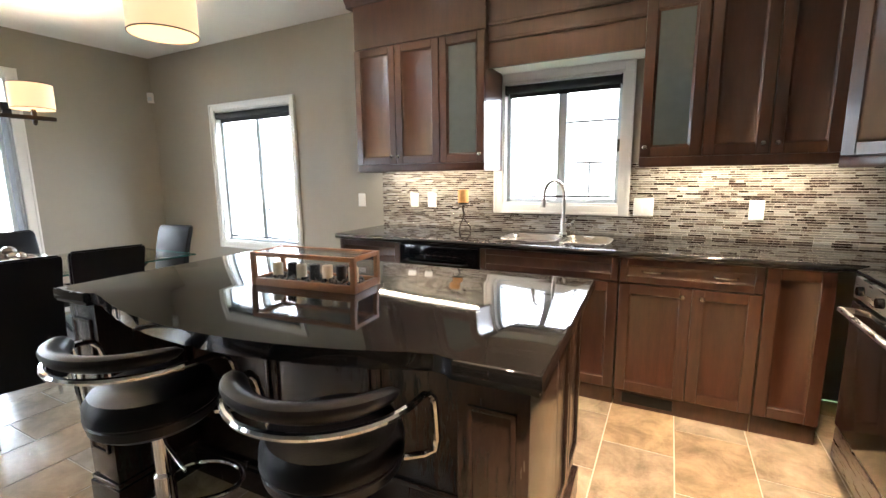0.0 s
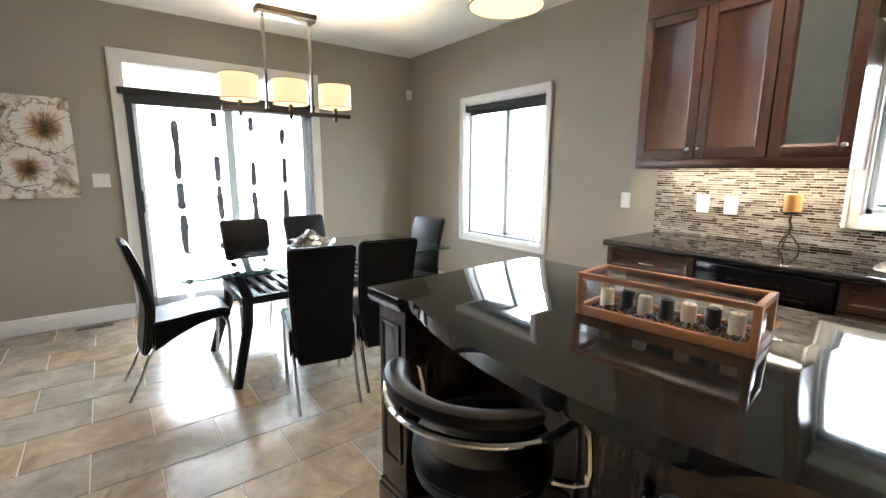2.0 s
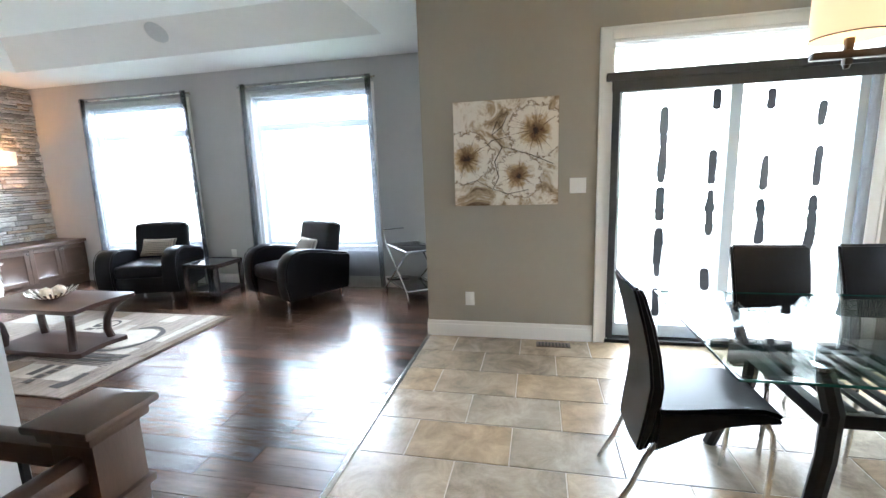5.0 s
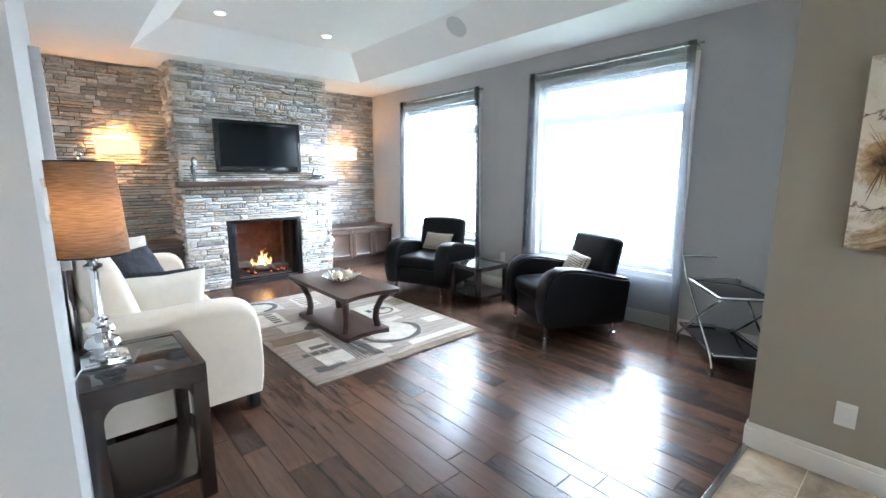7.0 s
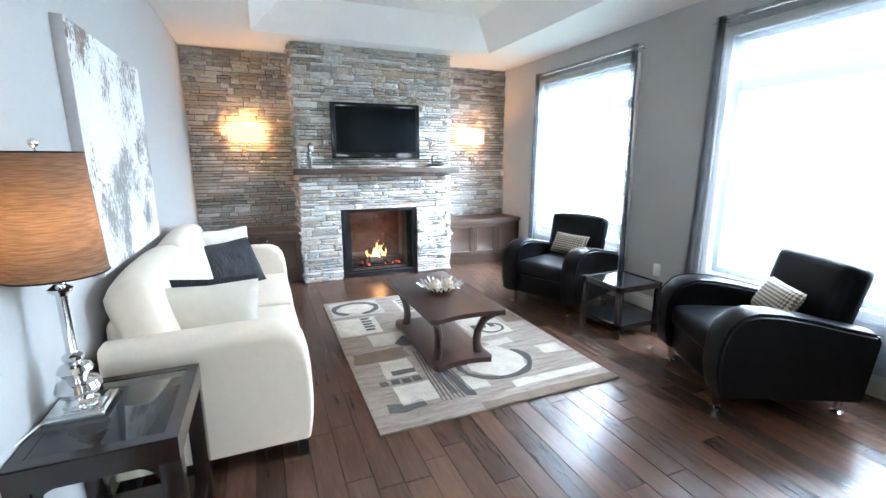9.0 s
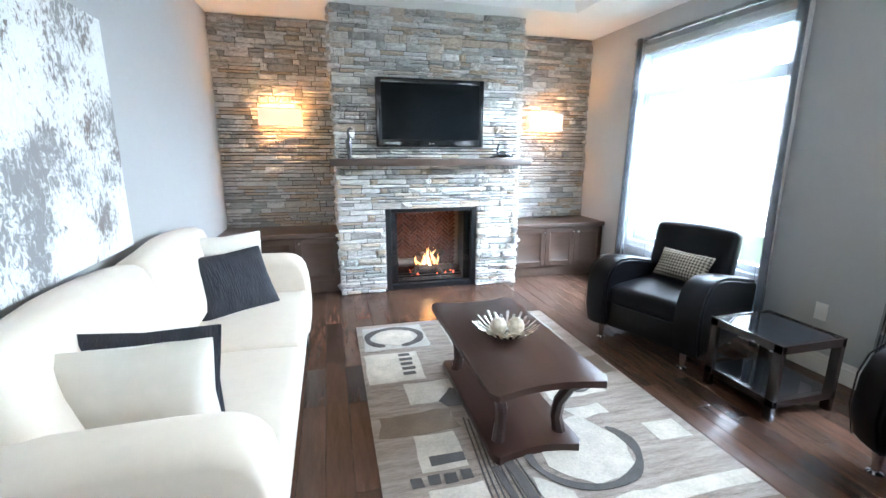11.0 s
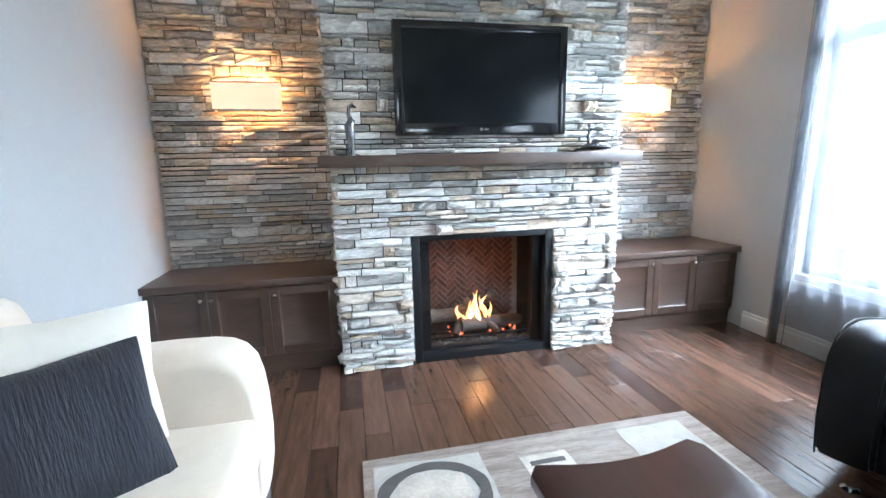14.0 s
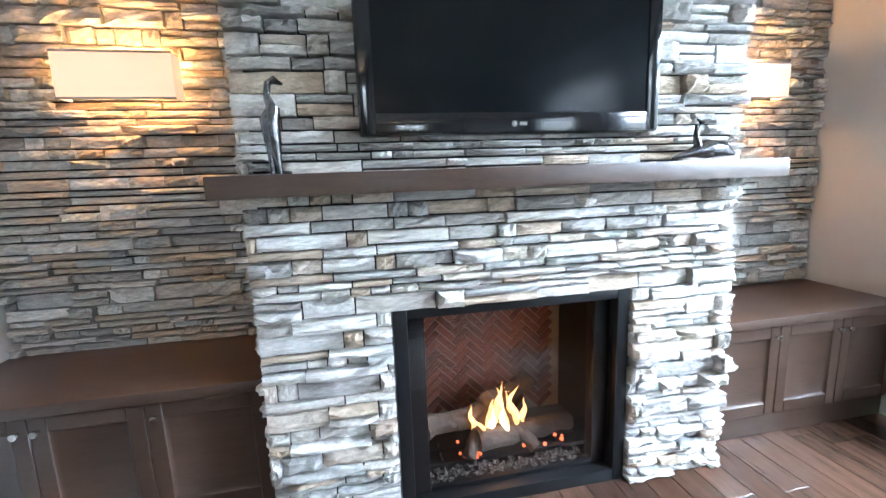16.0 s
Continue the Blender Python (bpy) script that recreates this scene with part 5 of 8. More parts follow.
# ---- bar stools ----
def bar_stool(m):
    """Round padded seat on a chrome pillar; the back wraps round on a chrome tube. The back faces -y."""
    ob = thing("bar_stool", m, "black leather bar stool with a wraparound back on a chrome pedestal", "stool", group="stools at the island")
    bm = bmesh.new()
    lathe(bm, [(0.0, 0.0), (0.205, 0.0), (0.21, 0.006), (0.19, 0.014), (0.06, 0.024), (0.034, 0.05), (0.033, 0.06)], 40)
    part("base", bm, CHROME, ob)
    bm = bmesh.new()
    lathe(bm, [(0.03, 0.055), (0.03, 0.40), (0.026, 0.405), (0.022, 0.41), (0.022, 0.59), (0.0, 0.59)], 24)
    part("pillar", bm, CHROME, ob)
    bm = bmesh.new()
    loop = [(0.0, 0.03, 0.27), (0.05, 0.045, 0.27)] + [(0.14 * math.sin(radians(a)), 0.15 - 0.10 * math.cos(radians(a)), 0.27) for a in range(48, 313, 12)] + [(-0.05, 0.045, 0.27)]
    tube(bm, loop, 0.009, 8, closed=True)
    part("footrest", bm, CHROME, ob)
    bm = bmesh.new()
    tube(bm, [(0.02, -0.02, 0.578), (0.11, -0.08, 0.565), (0.22, -0.13, 0.535)], [0.005, 0.005, 0.006], 8)
    part("lift_lever", bm, CHROME, ob)
    bm = bmesh.new()
    lathe(bm, [(0.0, 0.585), (0.11, 0.588), (0.150, 0.594), (0.172, 0.612), (0.178, 0.640), (0.175, 0.645), (0.179, 0.651), (0.176, 0.685), (0.160, 0.708), (0.12, 0.720), (0.06, 0.724), (0.0, 0.725)], 44)
    part("seat", bm, LEATHER, ob)
    bm = bmesh.new()
    rows = []
    n = 26
    for i in range(n + 1):
        t = radians(-160 + 140 * i / n)
        u = Vector((math.cos(t), math.sin(t), 0))
        taper = (1 - abs(2 * i / n - 1) ** 6) ** 0.5 * 0.9 + 0.1
        mid = u * 0.212 + Vector((0, 0, 0.858))
        ring = []
        for k in range(14):
            a = 2 * math.pi * k / 14
            ring.append(bm.verts.new(mid + u * (0.031 * taper * math.cos(a) + 0.014 * taper * math.sin(a)) + Vector((0, 0, 0.027 * taper * math.sin(a)))))
        rows.append(ring)
    for p, q in zip(rows, rows[1:]):
        for k in range(14):
            bm.faces.new((p[k], p[(k + 1) % 14], q[(k + 1) % 14], q[k]))
    bm.faces.new(rows[0])
    bm.faces.new(rows[-1][::-1])
    bmesh.ops.recalc_face_normals(bm, faces=bm.faces[:])
    part("backrest", bm, LEATHER, ob)
    side = [(0.165, 0.055, 0.605), (0.215, 0.075, 0.607), (0.243, 0.078, 0.625), (0.250, 0.074, 0.66), (0.250, 0.060, 0.735), (0.250, 0.045, 0.785), (0.246, 0.018, 0.812), (0.240, -0.02, 0.822)]
    pts = [(-x, y, z) for x, y, z in side]
    for i in range(25):
        t = radians(-168 + 156 * i / 24)
        pts.append((0.240 * math.cos(t), 0.240 * math.sin(t), 0.824))
    pts += side[::-1]
    bm = bmesh.new()
    tube(bm, pts, 0.0095, 8)
    part("back_tube", bm, CHROME, ob)
    return ob


stool = bar_stool(pose(1.06, 1.945, 0, rz=14))
copy_thing(stool, pose(1.715, 2.01, 0, rz=14))


# ---- dining set ----
def dining_chair(m):
    """High-backed cantilever-look chair: one padded shell bends from back to seat, on chrome legs. Faces +y, back at -y."""
    ob = thing("dining_chair", m, "black leather high-back dining chair on slanted chrome legs", "chair", group="chairs round the table")
    # the padded back, an S in profile that runs down below the seat
    prof = [(-0.285, 0.935, 0.022), (-0.27, 0.905, 0.034), (-0.235, 0.79, 0.040), (-0.205, 0.66, 0.043), (-0.19, 0.54, 0.047), (-0.20, 0.44, 0.050), (-0.215, 0.36, 0.046), (-0.238, 0.255, 0.030)]
    bm = bmesh.new()
    w = 0.197
    rows = []
    for k, (y, zz, t) in enumerate(prof):
        w = 0.192 - 0.030 * k / (len(prof) - 1)
        e = 0.012 if k in (0, len(prof) - 1) else 0.0
        rows.append([bm.verts.new(p) for p in ((-w + e, y + t / 2, zz), (-w * 0.9, y + t / 2 + 0.006, zz), (0, y + t / 2 + 0.010, zz), (w * 0.9, y + t / 2 + 0.006, zz), (w - e, y + t / 2, zz), (w - e, y - t / 2, zz), (0, y - t / 2 - 0.006, zz), (-w + e, y - t / 2, zz))])
    for p, q in zip(rows, rows[1:]):
        for k in range(8):
            bm.faces.new((p[k], p[(k + 1) % 8], q[(k + 1) % 8], q[k]))
    bm.faces.new(rows[0])
    bm.faces.new(rows[-1][::-1])
    bmesh.ops.recalc_face_normals(bm, faces=bm.faces[:])
    bmesh.ops.bevel(bm, geom=[e for e in bm.edges if len(e.link_faces) == 2 and e.calc_face_angle(0) > 0.9], offset=0.010, segments=2, affect="EDGES")
    part("backrest", bm, LEATHER, ob)
    # the seat: a padded tongue whose underside sweeps down into the back
    top = [(-0.19, 0.455), (-0.10, 0.458), (0.05, 0.474), (0.18, 0.478), (0.235, 0.462), (0.25, 0.44)]
    low = [(0.235, 0.422), (0.15, 0.415), (0.05, 0.395), (-0.06, 0.35), (-0.15, 0.30), (-0.20, 0.275)]
    bm = bmesh.new()
    profile_x(bm, [(y, zz) for y, zz in top + low], -0.19, 0.19)
    bmesh.ops.bevel(bm, geom=[e for e in bm.edges if len(e.link_faces) == 2 and e.calc_face_angle(0) > 1.2], offset=0.014, segments=2, affect="EDGES")
    part("seat", bm, LEATHER, ob)
    for sx in (-1, 1):
        x = sx * 0.172
        bm = bmesh.new()
        tube(bm, [(x, 0.19, 0.425), (x, 0.215, 0.38), (x, 0.225, 0.30), (x, 0.215, 0.12), (x, 0.20, 0.0)], 0.011, 8)
        part("front_leg", bm, CHROME, ob, "chrome leg")
        bm = bmesh.new()
        tube(bm, [(x, -0.185, 0.315), (x, -0.225, 0.24), (x, -0.27, 0.12), (x, -0.335, 0.0)], 0.011, 8)
        part("rear_leg", bm, CHROME, ob, "slanted chrome leg")
    return ob


# east pair face west, west pair face east, and one at each end
ch0 = dining_chair(pose(-0.735, 2.21, 0, rz=79))
copy_thing(ch0, pose(-0.745, 2.63, 0, rz=80))
copy_thing(ch0, pose(-1.85, 2.145, 0, rz=-91))
copy_thing(ch0, pose(-1.88, 2.675, 0, rz=-88))
copy_thing(ch0, pose(-1.36, 1.57, 0, rz=2))
copy_thing(ch0, pose(-1.345, 3.27, 0, rz=188))

tb = thing("dining_table", Matrix.Translation((-1.35, 2.44, 0)), "rectangular clear glass dining table on a dark slatted wood base", "table")
bm = solid((-0.49, 0.49, -0.92, 0.92, 0.738, 0.750), bevel=0.004)
part("tabletop", bm, TABLE_GLASS, tb, "clear glass top")
part("glass_rim", solid((0.488, 0.4915, -0.92, 0.92, 0.740, 0.748), (-0.4915, -0.488, -0.92, 0.92, 0.740, 0.748), (-0.488, 0.488, -0.9215, -0.918, 0.740, 0.748), (-0.488, 0.488, 0.918, 0.9215, 0.740, 0.748)), GLASS_EDGE, tb, "greenish polished glass edge")
for sx in (-1, 1):
    for sy in (-1, 1):
        bm = bmesh.new()
        tube(bm, [(sx * 0.37, sy * 0.66, 0.0), (sx * 0.34, sy * 0.62, 0.15), (sx * 0.28, sy * 0.55, 0.38), (sx * 0.27, sy * 0.54, 0.55), (sx * 0.31, sy * 0.60, 0.70), (sx * 0.33, sy * 0.62, 0.728)], [0.030, 0.030, 0.032, 0.033, 0.03, 0.028], 8)
        leg = part("leg", bm, BLACK_METAL, tb, "curved black leg")
        bm = bmesh.new()
        lathe(bm, [(0.0, 0.726), (0.03, 0.726), (0.03, 0.738), (0.0, 0.738)], 18, sx * 0.33, sy * 0.62)
        part("pad", bm, CHROME, leg)
for sx in (-1, 1):
    part("shelf_rail", solid((sx * 0.27 - 0.02, sx * 0.27 + 0.02, -0.56, 0.56, 0.50, 0.55), bevel=0.004), BLACK_METAL, tb)
for sy in (-1, 1):
    part("shelf_end", solid((-0.29, 0.29, sy * 0.56 - 0.02, sy * 0.56 + 0.02, 0.50, 0.55), bevel=0.004), BLACK_METAL, tb)
for k in range(13):
    y = -0.48 + k * 0.08
    part("shelf_slat", solid((-0.27, 0.27, y - 0.018, y + 0.018, 0.535, 0.552), bevel=0.002), BLACK_METAL, tb)

fb = thing("fruit_bowl", Matrix.Translation((-1.33, 2.42, 0.75)), "shallow clear glass bowl heaped with mottled brown decorative balls", "bowl")
bm = bmesh.new()
lathe(bm, [(0.0, 0.0), (0.06, 0.0), (0.10, 0.012), (0.165, 0.05), (0.185, 0.075), (0.181, 0.077), (0.158, 0.055), (0.09, 0.02), (0.0, 0.012)], 36)
part("bowl", bm, TABLE_GLASS, fb, "clear glass")
bm = bmesh.new()
tube(bm, [(0.184 * math.cos(2 * math.pi * k / 36), 0.184 * math.sin(2 * math.pi * k / 36), 0.076) for k in range(36)], 0.003, 6, closed=True)
part("rim", bm, CHROME, fb)
rk = random.Random(8)
for k in range(17):
    ring, n = (0.105, 10) if k < 10 else ((0.05, 5) if k < 15 else (0.02, 2))
    t = 2 * math.pi * (k % n) / n + rk.uniform(-0.15, 0.15)
    r = rk.uniform(0.030, 0.038)
    bm = bmesh.new()
    bmesh.ops.create_icosphere(bm, subdivisions=3, radius=r)
    for v in bm.verts:
        v.co *= 1 + 0.06 * noise.noise(v.co * 60 + Vector((k, 0, 0)))
    part("decor_ball", bm, BALL if k % 5 else SILVER, fb, m=Matrix.Translation((ring * math.cos(t), ring * math.sin(t), (0.062 if k < 10 else 0.092 if k < 15 else 0.125) + rk.uniform(-0.004, 0.004))))


# ---- hanging lamps ----
def drum(parent, r, h, z0, lit, diff, name="shade"):
    bm = bmesh.new()
    lathe(bm, [(r, z0), (r, z0 + h), (r - 0.004, z0 + h), (r - 0.004, z0)], 36)
    s = part(name, bm, lit, parent)
    bm = bmesh.new()
    lathe(bm, [(0.0, z0 + 0.012), (r - 0.005, z0 + 0.012), (r - 0.005, z0 + 0.016), (0.0, z0 + 0.016)], 30)
    part("diffuser", bm, diff, s)
    for z in (z0 + 0.002, z0 + h - 0.002):
        bm = bmesh.new()
        tube(bm, [((r + 0.0005) * math.cos(2 * math.pi * k / 36), (r + 0.0005) * math.sin(2 * math.pi * k / 36), z) for k in range(36)], 0.0025, 6, closed=True)
        part("shade_trim", bm, BRONZE, s)
    return s


cl = thing("linear_chandelier", Matrix.Translation((-1.44, 2.362, -0.02)) @ Matrix.Rotation(radians(-1), 4, "Z"), "three-shade linear chandelier with lit cream drum shades on a dark bar", "chandelier")
part("canopy", solid((-0.055, 0.055, -0.20, 0.20, 2.405, 2.435), bevel=0.004), BRONZE, cl)
part("canopy_plate", solid((-0.05, 0.05, -0.195, 0.195, 2.385, 2.405), bevel=0.003), NICKEL, cl)
for y in (-0.16, 0.16):
    bm = bmesh.new()
    tube(bm, [(0, y, 2.70), (0, y, 2.43)], 0.003, 6)
    for z in (2.50, 2.57, 2.64):
        bmesh.ops.create_icosphere(bm, subdivisions=1, radius=0.007, matrix=Matrix.Translation((0, y, z)))
    part("chain", bm, NICKEL, cl)
    part("stem", solid((-0.010, 0.010, y - 0.010, y + 0.010, 1.775, 2.39), bevel=0.002), NICKEL, cl)
part("bar", solid((-0.018, 0.018, -0.45, 0.45, 1.752, 1.780), bevel=0.003), BRONZE, cl)
for k, y in enumerate((-0.335, 0.0, 0.335)):
    arm = part("socket", solid((-0.012, 0.012, y - 0.012, y + 0.012, 1.73, 1.86), bevel=0.003), BRONZE, cl)
    bm = bmesh.new()
    lathe(bm, [(0.0, 1.715), (0.008, 1.718), (0.012, 1.73), (0.0, 1.735)], 12, 0, y)
    part("finial", bm, BRONZE, arm)
    s = drum(cl, 0.118, 0.165, 1.822, SHADE_LIT, SHADE_DIFF)
    s.location = (0, y, 0)


def pendant(x, y, z):
    ob = thing("pendant_lamp", Matrix.Translation((x, y, 0)), "lit cream drum pendant lamp with a white diffuser", "pendant lamp", group="pendants over the island")
    drum(ob, 0.112, 0.16, z, SHADE_LIT, SHADE_DIFF)
    bm = bmesh.new()
    tube(bm, [(0, 0, z + 0.12), (0, 0, H - 0.02)], 0.006, 8)
    part("rod", bm, NICKEL, ob)
    part("crossbar", solid((-0.110, 0.110, -0.004, 0.004, z + 0.145, z + 0.153)), NICKEL, ob)
    bm = bmesh.new()
    lathe(bm, [(0.0, H), (0.06, H), (0.06, H - 0.015), (0.02, H - 0.025), (0.0, H - 0.025)], 24)
    part("canopy", bm, NICKEL, ob)


pendant(0.775, 2.27, 1.834)
pendant(1.71, 2.27, 1.85)


# ---- glowing backdrop sheets outside the windows ----
def backdrop(name, m, w, h):
    mt, nt, p = node_mat(name)
    L = nt.links.new
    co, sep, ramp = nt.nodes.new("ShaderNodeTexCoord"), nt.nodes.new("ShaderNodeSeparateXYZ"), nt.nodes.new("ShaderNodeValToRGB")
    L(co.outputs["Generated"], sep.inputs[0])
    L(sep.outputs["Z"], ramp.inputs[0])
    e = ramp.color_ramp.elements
    # greenish foot and white sky are painted as emission; the glow lights the rooms
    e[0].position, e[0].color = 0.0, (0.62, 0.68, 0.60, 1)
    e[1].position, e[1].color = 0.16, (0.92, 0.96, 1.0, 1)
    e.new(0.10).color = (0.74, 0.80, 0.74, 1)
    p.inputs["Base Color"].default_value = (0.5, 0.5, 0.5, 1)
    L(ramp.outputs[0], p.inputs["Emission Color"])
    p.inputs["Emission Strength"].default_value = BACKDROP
    single(name, solid((-w / 2, w / 2, 0, 0.1, 0, h)), mt, "glowing backdrop sheet in place of the bright outdoors", kind="structure", m=m)


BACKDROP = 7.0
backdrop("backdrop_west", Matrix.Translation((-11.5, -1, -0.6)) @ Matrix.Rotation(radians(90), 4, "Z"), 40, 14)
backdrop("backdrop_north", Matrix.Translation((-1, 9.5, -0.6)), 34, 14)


# ---- fireplace ----
CX0, CX1, CY = -3.36, -1.475, -5.36      # chimney breast, backing face
FX0, FX1, FZ = -2.90, -1.935, 0.862      # fire opening
wall("chimney_breast", solid((CX0 + 0.03, FX0, YS, CY, 0, H), (FX1, CX1 - 0.03, YS, CY, 0, H), (FX0, FX1, YS, CY, FZ, H)), MORTAR, "dark core of the stone chimney breast")
fp = thing("gas_fireplace", Matrix.Translation((0, 0, 0)), "black framed gas fireplace with herringbone brick, logs and a lit fire", "fireplace")
g = 0.004
part("firebox", solid((FX0 + g, FX0 + 0.03, -5.92, -5.42, 0.0, FZ - g), (FX1 - 0.03, FX1 - g, -5.92, -5.42, 0.0, FZ - g), (FX0 + g, FX1 - g, -5.95, -5.92, 0.0, FZ - g), (FX0 + g, FX1 - g, -5.92, -5.42, 0.0, 0.06), (FX0 + g, FX1 - g, -5.92, -5.42, FZ - 0.04, FZ - g)), BLACK_METAL, fp)
fr = part("frame", solid((FX0 + g, FX0 + 0.055, -5.43, -5.345, 0.0, FZ - g), (FX1 - 0.055, FX1 - g, -5.43, -5.345, 0.0, FZ - g), (FX0 + 0.055, FX1 - 0.055, -5.43, -5.345, 0.0, 0.055), (FX0 + 0.055, FX1 - 0.055, -5.43, -5.345, FZ - 0.045, FZ - g), bevel=0.004), BLACK_METAL, fp)
part("inner_frame", solid((FX0 + 0.055, FX0 + 0.125, -5.46, -5.40, 0.055, FZ - 0.045), (FX1 - 0.125, FX1 - 0.055, -5.46, -5.40, 0.055, FZ - 0.045), (FX0 + 0.125, FX1 - 0.125, -5.46, -5.40, 0.055, 0.075), bevel=0.003), BLACK_METAL, fr)
part("pane", solid((FX0 + 0.06, FX1 - 0.06, -5.398, -5.394, 0.06, FZ - 0.05)), GLASS, fp)
# herringbone brick lining at the back
part("mortar_bed", solid((FX0 + 0.04, FX1 - 0.04, -5.919, -5.891, 0.062, FZ - 0.045)), surf("firebox_mortar", (0.20, 0.15, 0.115), 0.9, var=0.3, scale=14, bump=0.3), fp)
bm = bmesh.new()
bw_, bl_, d = 0.036, 0.108, math.sqrt(0.5)
mx, mz = (FX0 + FX1) / 2, 0.44
for i in range(-26, 27):
    for j in range(-6, 7):
        for s in (0, 1):
            u0, v0 = i * bw_ + j * 2 * bl_ + (bl_ if s else 0), i * bw_ + ((bw_ - bl_) if s else 0)
            w, h2 = (bw_, bl_) if s else (bl_, bw_)
            ux, uz = u0 + w / 2, v0 + h2 / 2
            rx, rz = (ux - uz) * d, (ux + uz) * d
            if abs(rx) < 0.43 and -0.34 < rz < 0.38:
                bmesh.ops.create_cube(bm, size=1.0, matrix=Matrix.Translation((mx + rx, -5.90, mz + rz)) @ Matrix.Rotation(radians(-45), 4, "Y") @ Matrix.Diagonal((w - 0.006, 0.03, h2 - 0.006, 1)))
tagged(part("brick_lining", bm, FIREBRICK, fp), kind="stuff")
rl = random.Random(2)
for x0, y0, z0, x1, y1, z1, r in ((-2.78, -5.62, 0.14, -2.30, -5.52, 0.17, 0.045), (-2.50, -5.70, 0.20, -2.06, -5.58, 0.23, 0.05), (-2.62, -5.74, 0.30, -2.22, -5.60, 0.22, 0.042), (-2.56, -5.50, 0.11, -2.36, -5.66, 0.30, 0.036), (-2.24, -5.48, 0.12, -2.42, -5.68, 0.29, 0.034)):
    bm = bmesh.new()
    pts = [Vector((x0, y0, z0)).lerp(Vector((x1, y1, z1)), k / 9) + Vector((rl.uniform(-1, 1), rl.uniform(-1, 1), rl.uniform(-1, 1))) * 0.006 for k in range(10)]
    tube(bm, pts, [r * rl.uniform(0.82, 1.1) for _ in pts], 10)
    part("log", bm, LOG, fp)
part("grate", solid((-2.80, -2.04, -5.62, -5.60, 0.085, 0.10), (-2.80, -2.04, -5.52, -5.50, 0.085, 0.10), (-2.70, -2.68, -5.66, -5.48, 0.06, 0.09), (-2.16, -2.14, -5.66, -5.48, 0.06, 0.09)), BLACK_METAL, fp)
bm = bmesh.new()
for k in range(330):
    r = rl.uniform(0.006, 0.012)
    bmesh.ops.create_icosphere(bm, subdivisions=1, radius=1.0, matrix=Matrix.LocRotScale((rl.uniform(FX0 + 0.13, FX1 - 0.13), rl.uniform(-5.50, -5.42), 0.065 + rl.uniform(0, 0.018)), Euler((rl.uniform(0, 3), rl.uniform(0, 3), 0)), (r, r, r * 0.7)))
tagged(part("ember_gravel", bm, FIRE_GRAVEL, fp), kind="stuff")
for k in range(16):
    bm = bmesh.new()
    bmesh.ops.create_icosphere(bm, subdivisions=1, radius=rl.uniform(0.005, 0.011))
    part("ember", bm, EMBER, fp, "glowing ember", m=Matrix.Translation((rl.choice((rl.uniform(-2.72, -2.5), rl.uniform(-2.42, -2.15))), rl.uniform(-5.60, -5.49), rl.uniform(0.10, 0.15))))


def flame(x, y, z, w, h, bend, material):
    bm = bmesh.new()
    pts, rr = [], []
    for k in range(11):
        u = k / 10
        pts.append((x + bend * u * u + 0.007 * math.sin(u * 9 + x * 40), y, z + h * u))
        rr.append(max(0.001, w * (math.sin(math.pi * min(1, u * 0.9 + 0.12)) ** 1.1) * (1 - 0.55 * u)))
    tube(bm, pts, rr, 10, flat=0.45)
    part("flame", bm, material, fp, "orange gas flame")


for a in ((-2.43, -5.56, 0.16, 0.056, 0.23, 0.035, FLAME), (-2.43, -5.545, 0.17, 0.038, 0.14, 0.020, FLAME_CORE), (-2.49, -5.565, 0.17, 0.042, 0.19, 0.05, FLAME), (-2.36, -5.57, 0.16, 0.050, 0.17, -0.03, FLAME),
          (-2.37, -5.555, 0.17, 0.034, 0.12, -0.015, FLAME_CORE), (-2.29, -5.58, 0.18, 0.030, 0.13, 0.015, FLAME), (-2.53, -5.58, 0.18, 0.026, 0.13, -0.01, FLAME),
          (-2.46, -5.60, 0.20, 0.030, 0.16, -0.05, FLAME), (-2.33, -5.54, 0.17, 0.024, 0.10, 0.05, FLAME), (-2.40, -5.59, 0.20, 0.026, 0.20, -0.04, FLAME)):
    flame(*a)

mt = thing("mantel_shelf", Matrix.Identity(4), "brown stained wood mantel shelf across the stone chimney", "mantel")
part("beam", solid((-3.41, -1.42, -5.36, -5.165, 1.285, 1.352), bevel=0.004), WALNUT, mt)

tv = thing("television", Matrix.Translation((-2.392, -5.262, 1.776)), "black flat-screen television mounted on the stone, switched off", "television")
part("casing", solid((-0.53, 0.53, -0.065, 0.0, -0.315, 0.315), bevel=0.012), BLACK_GLOSS, tv)
part("screen", solid((-0.478, 0.478, -0.002, 0.003, -0.245, 0.268)), SCREEN, tv, "dark glossy screen")
part("bezel", solid((-0.525, -0.478, -0.002, 0.008, -0.31, 0.31), (0.478, 0.525, -0.002, 0.008, -0.31, 0.31), (-0.478, 0.478, -0.002, 0.008, 0.268, 0.31), (-0.478, 0.478, -0.002, 0.008, -0.31, -0.245), bevel=0.003), BLACK_GLOSS, tv)
bm = bmesh.new()
lathe(bm, [(0.0, 0.0), (0.010, 0.0), (0.010, 0.002), (0.0, 0.002)], 16)
part("maker_mark", bm, NICKEL, tv, m=Matrix.Translation((0.018, 0.008, -0.282)) @ Matrix.Rotation(radians(-90), 4, "X"))
part("maker_mark", solid((-0.026, 0.0, 0.008, 0.0095, -0.288, -0.276)), NICKEL, tv)
part("wall_bracket", solid((-0.2, 0.2, -0.10, -0.06, -0.15, 0.15)), BLACK_METAL, tv)


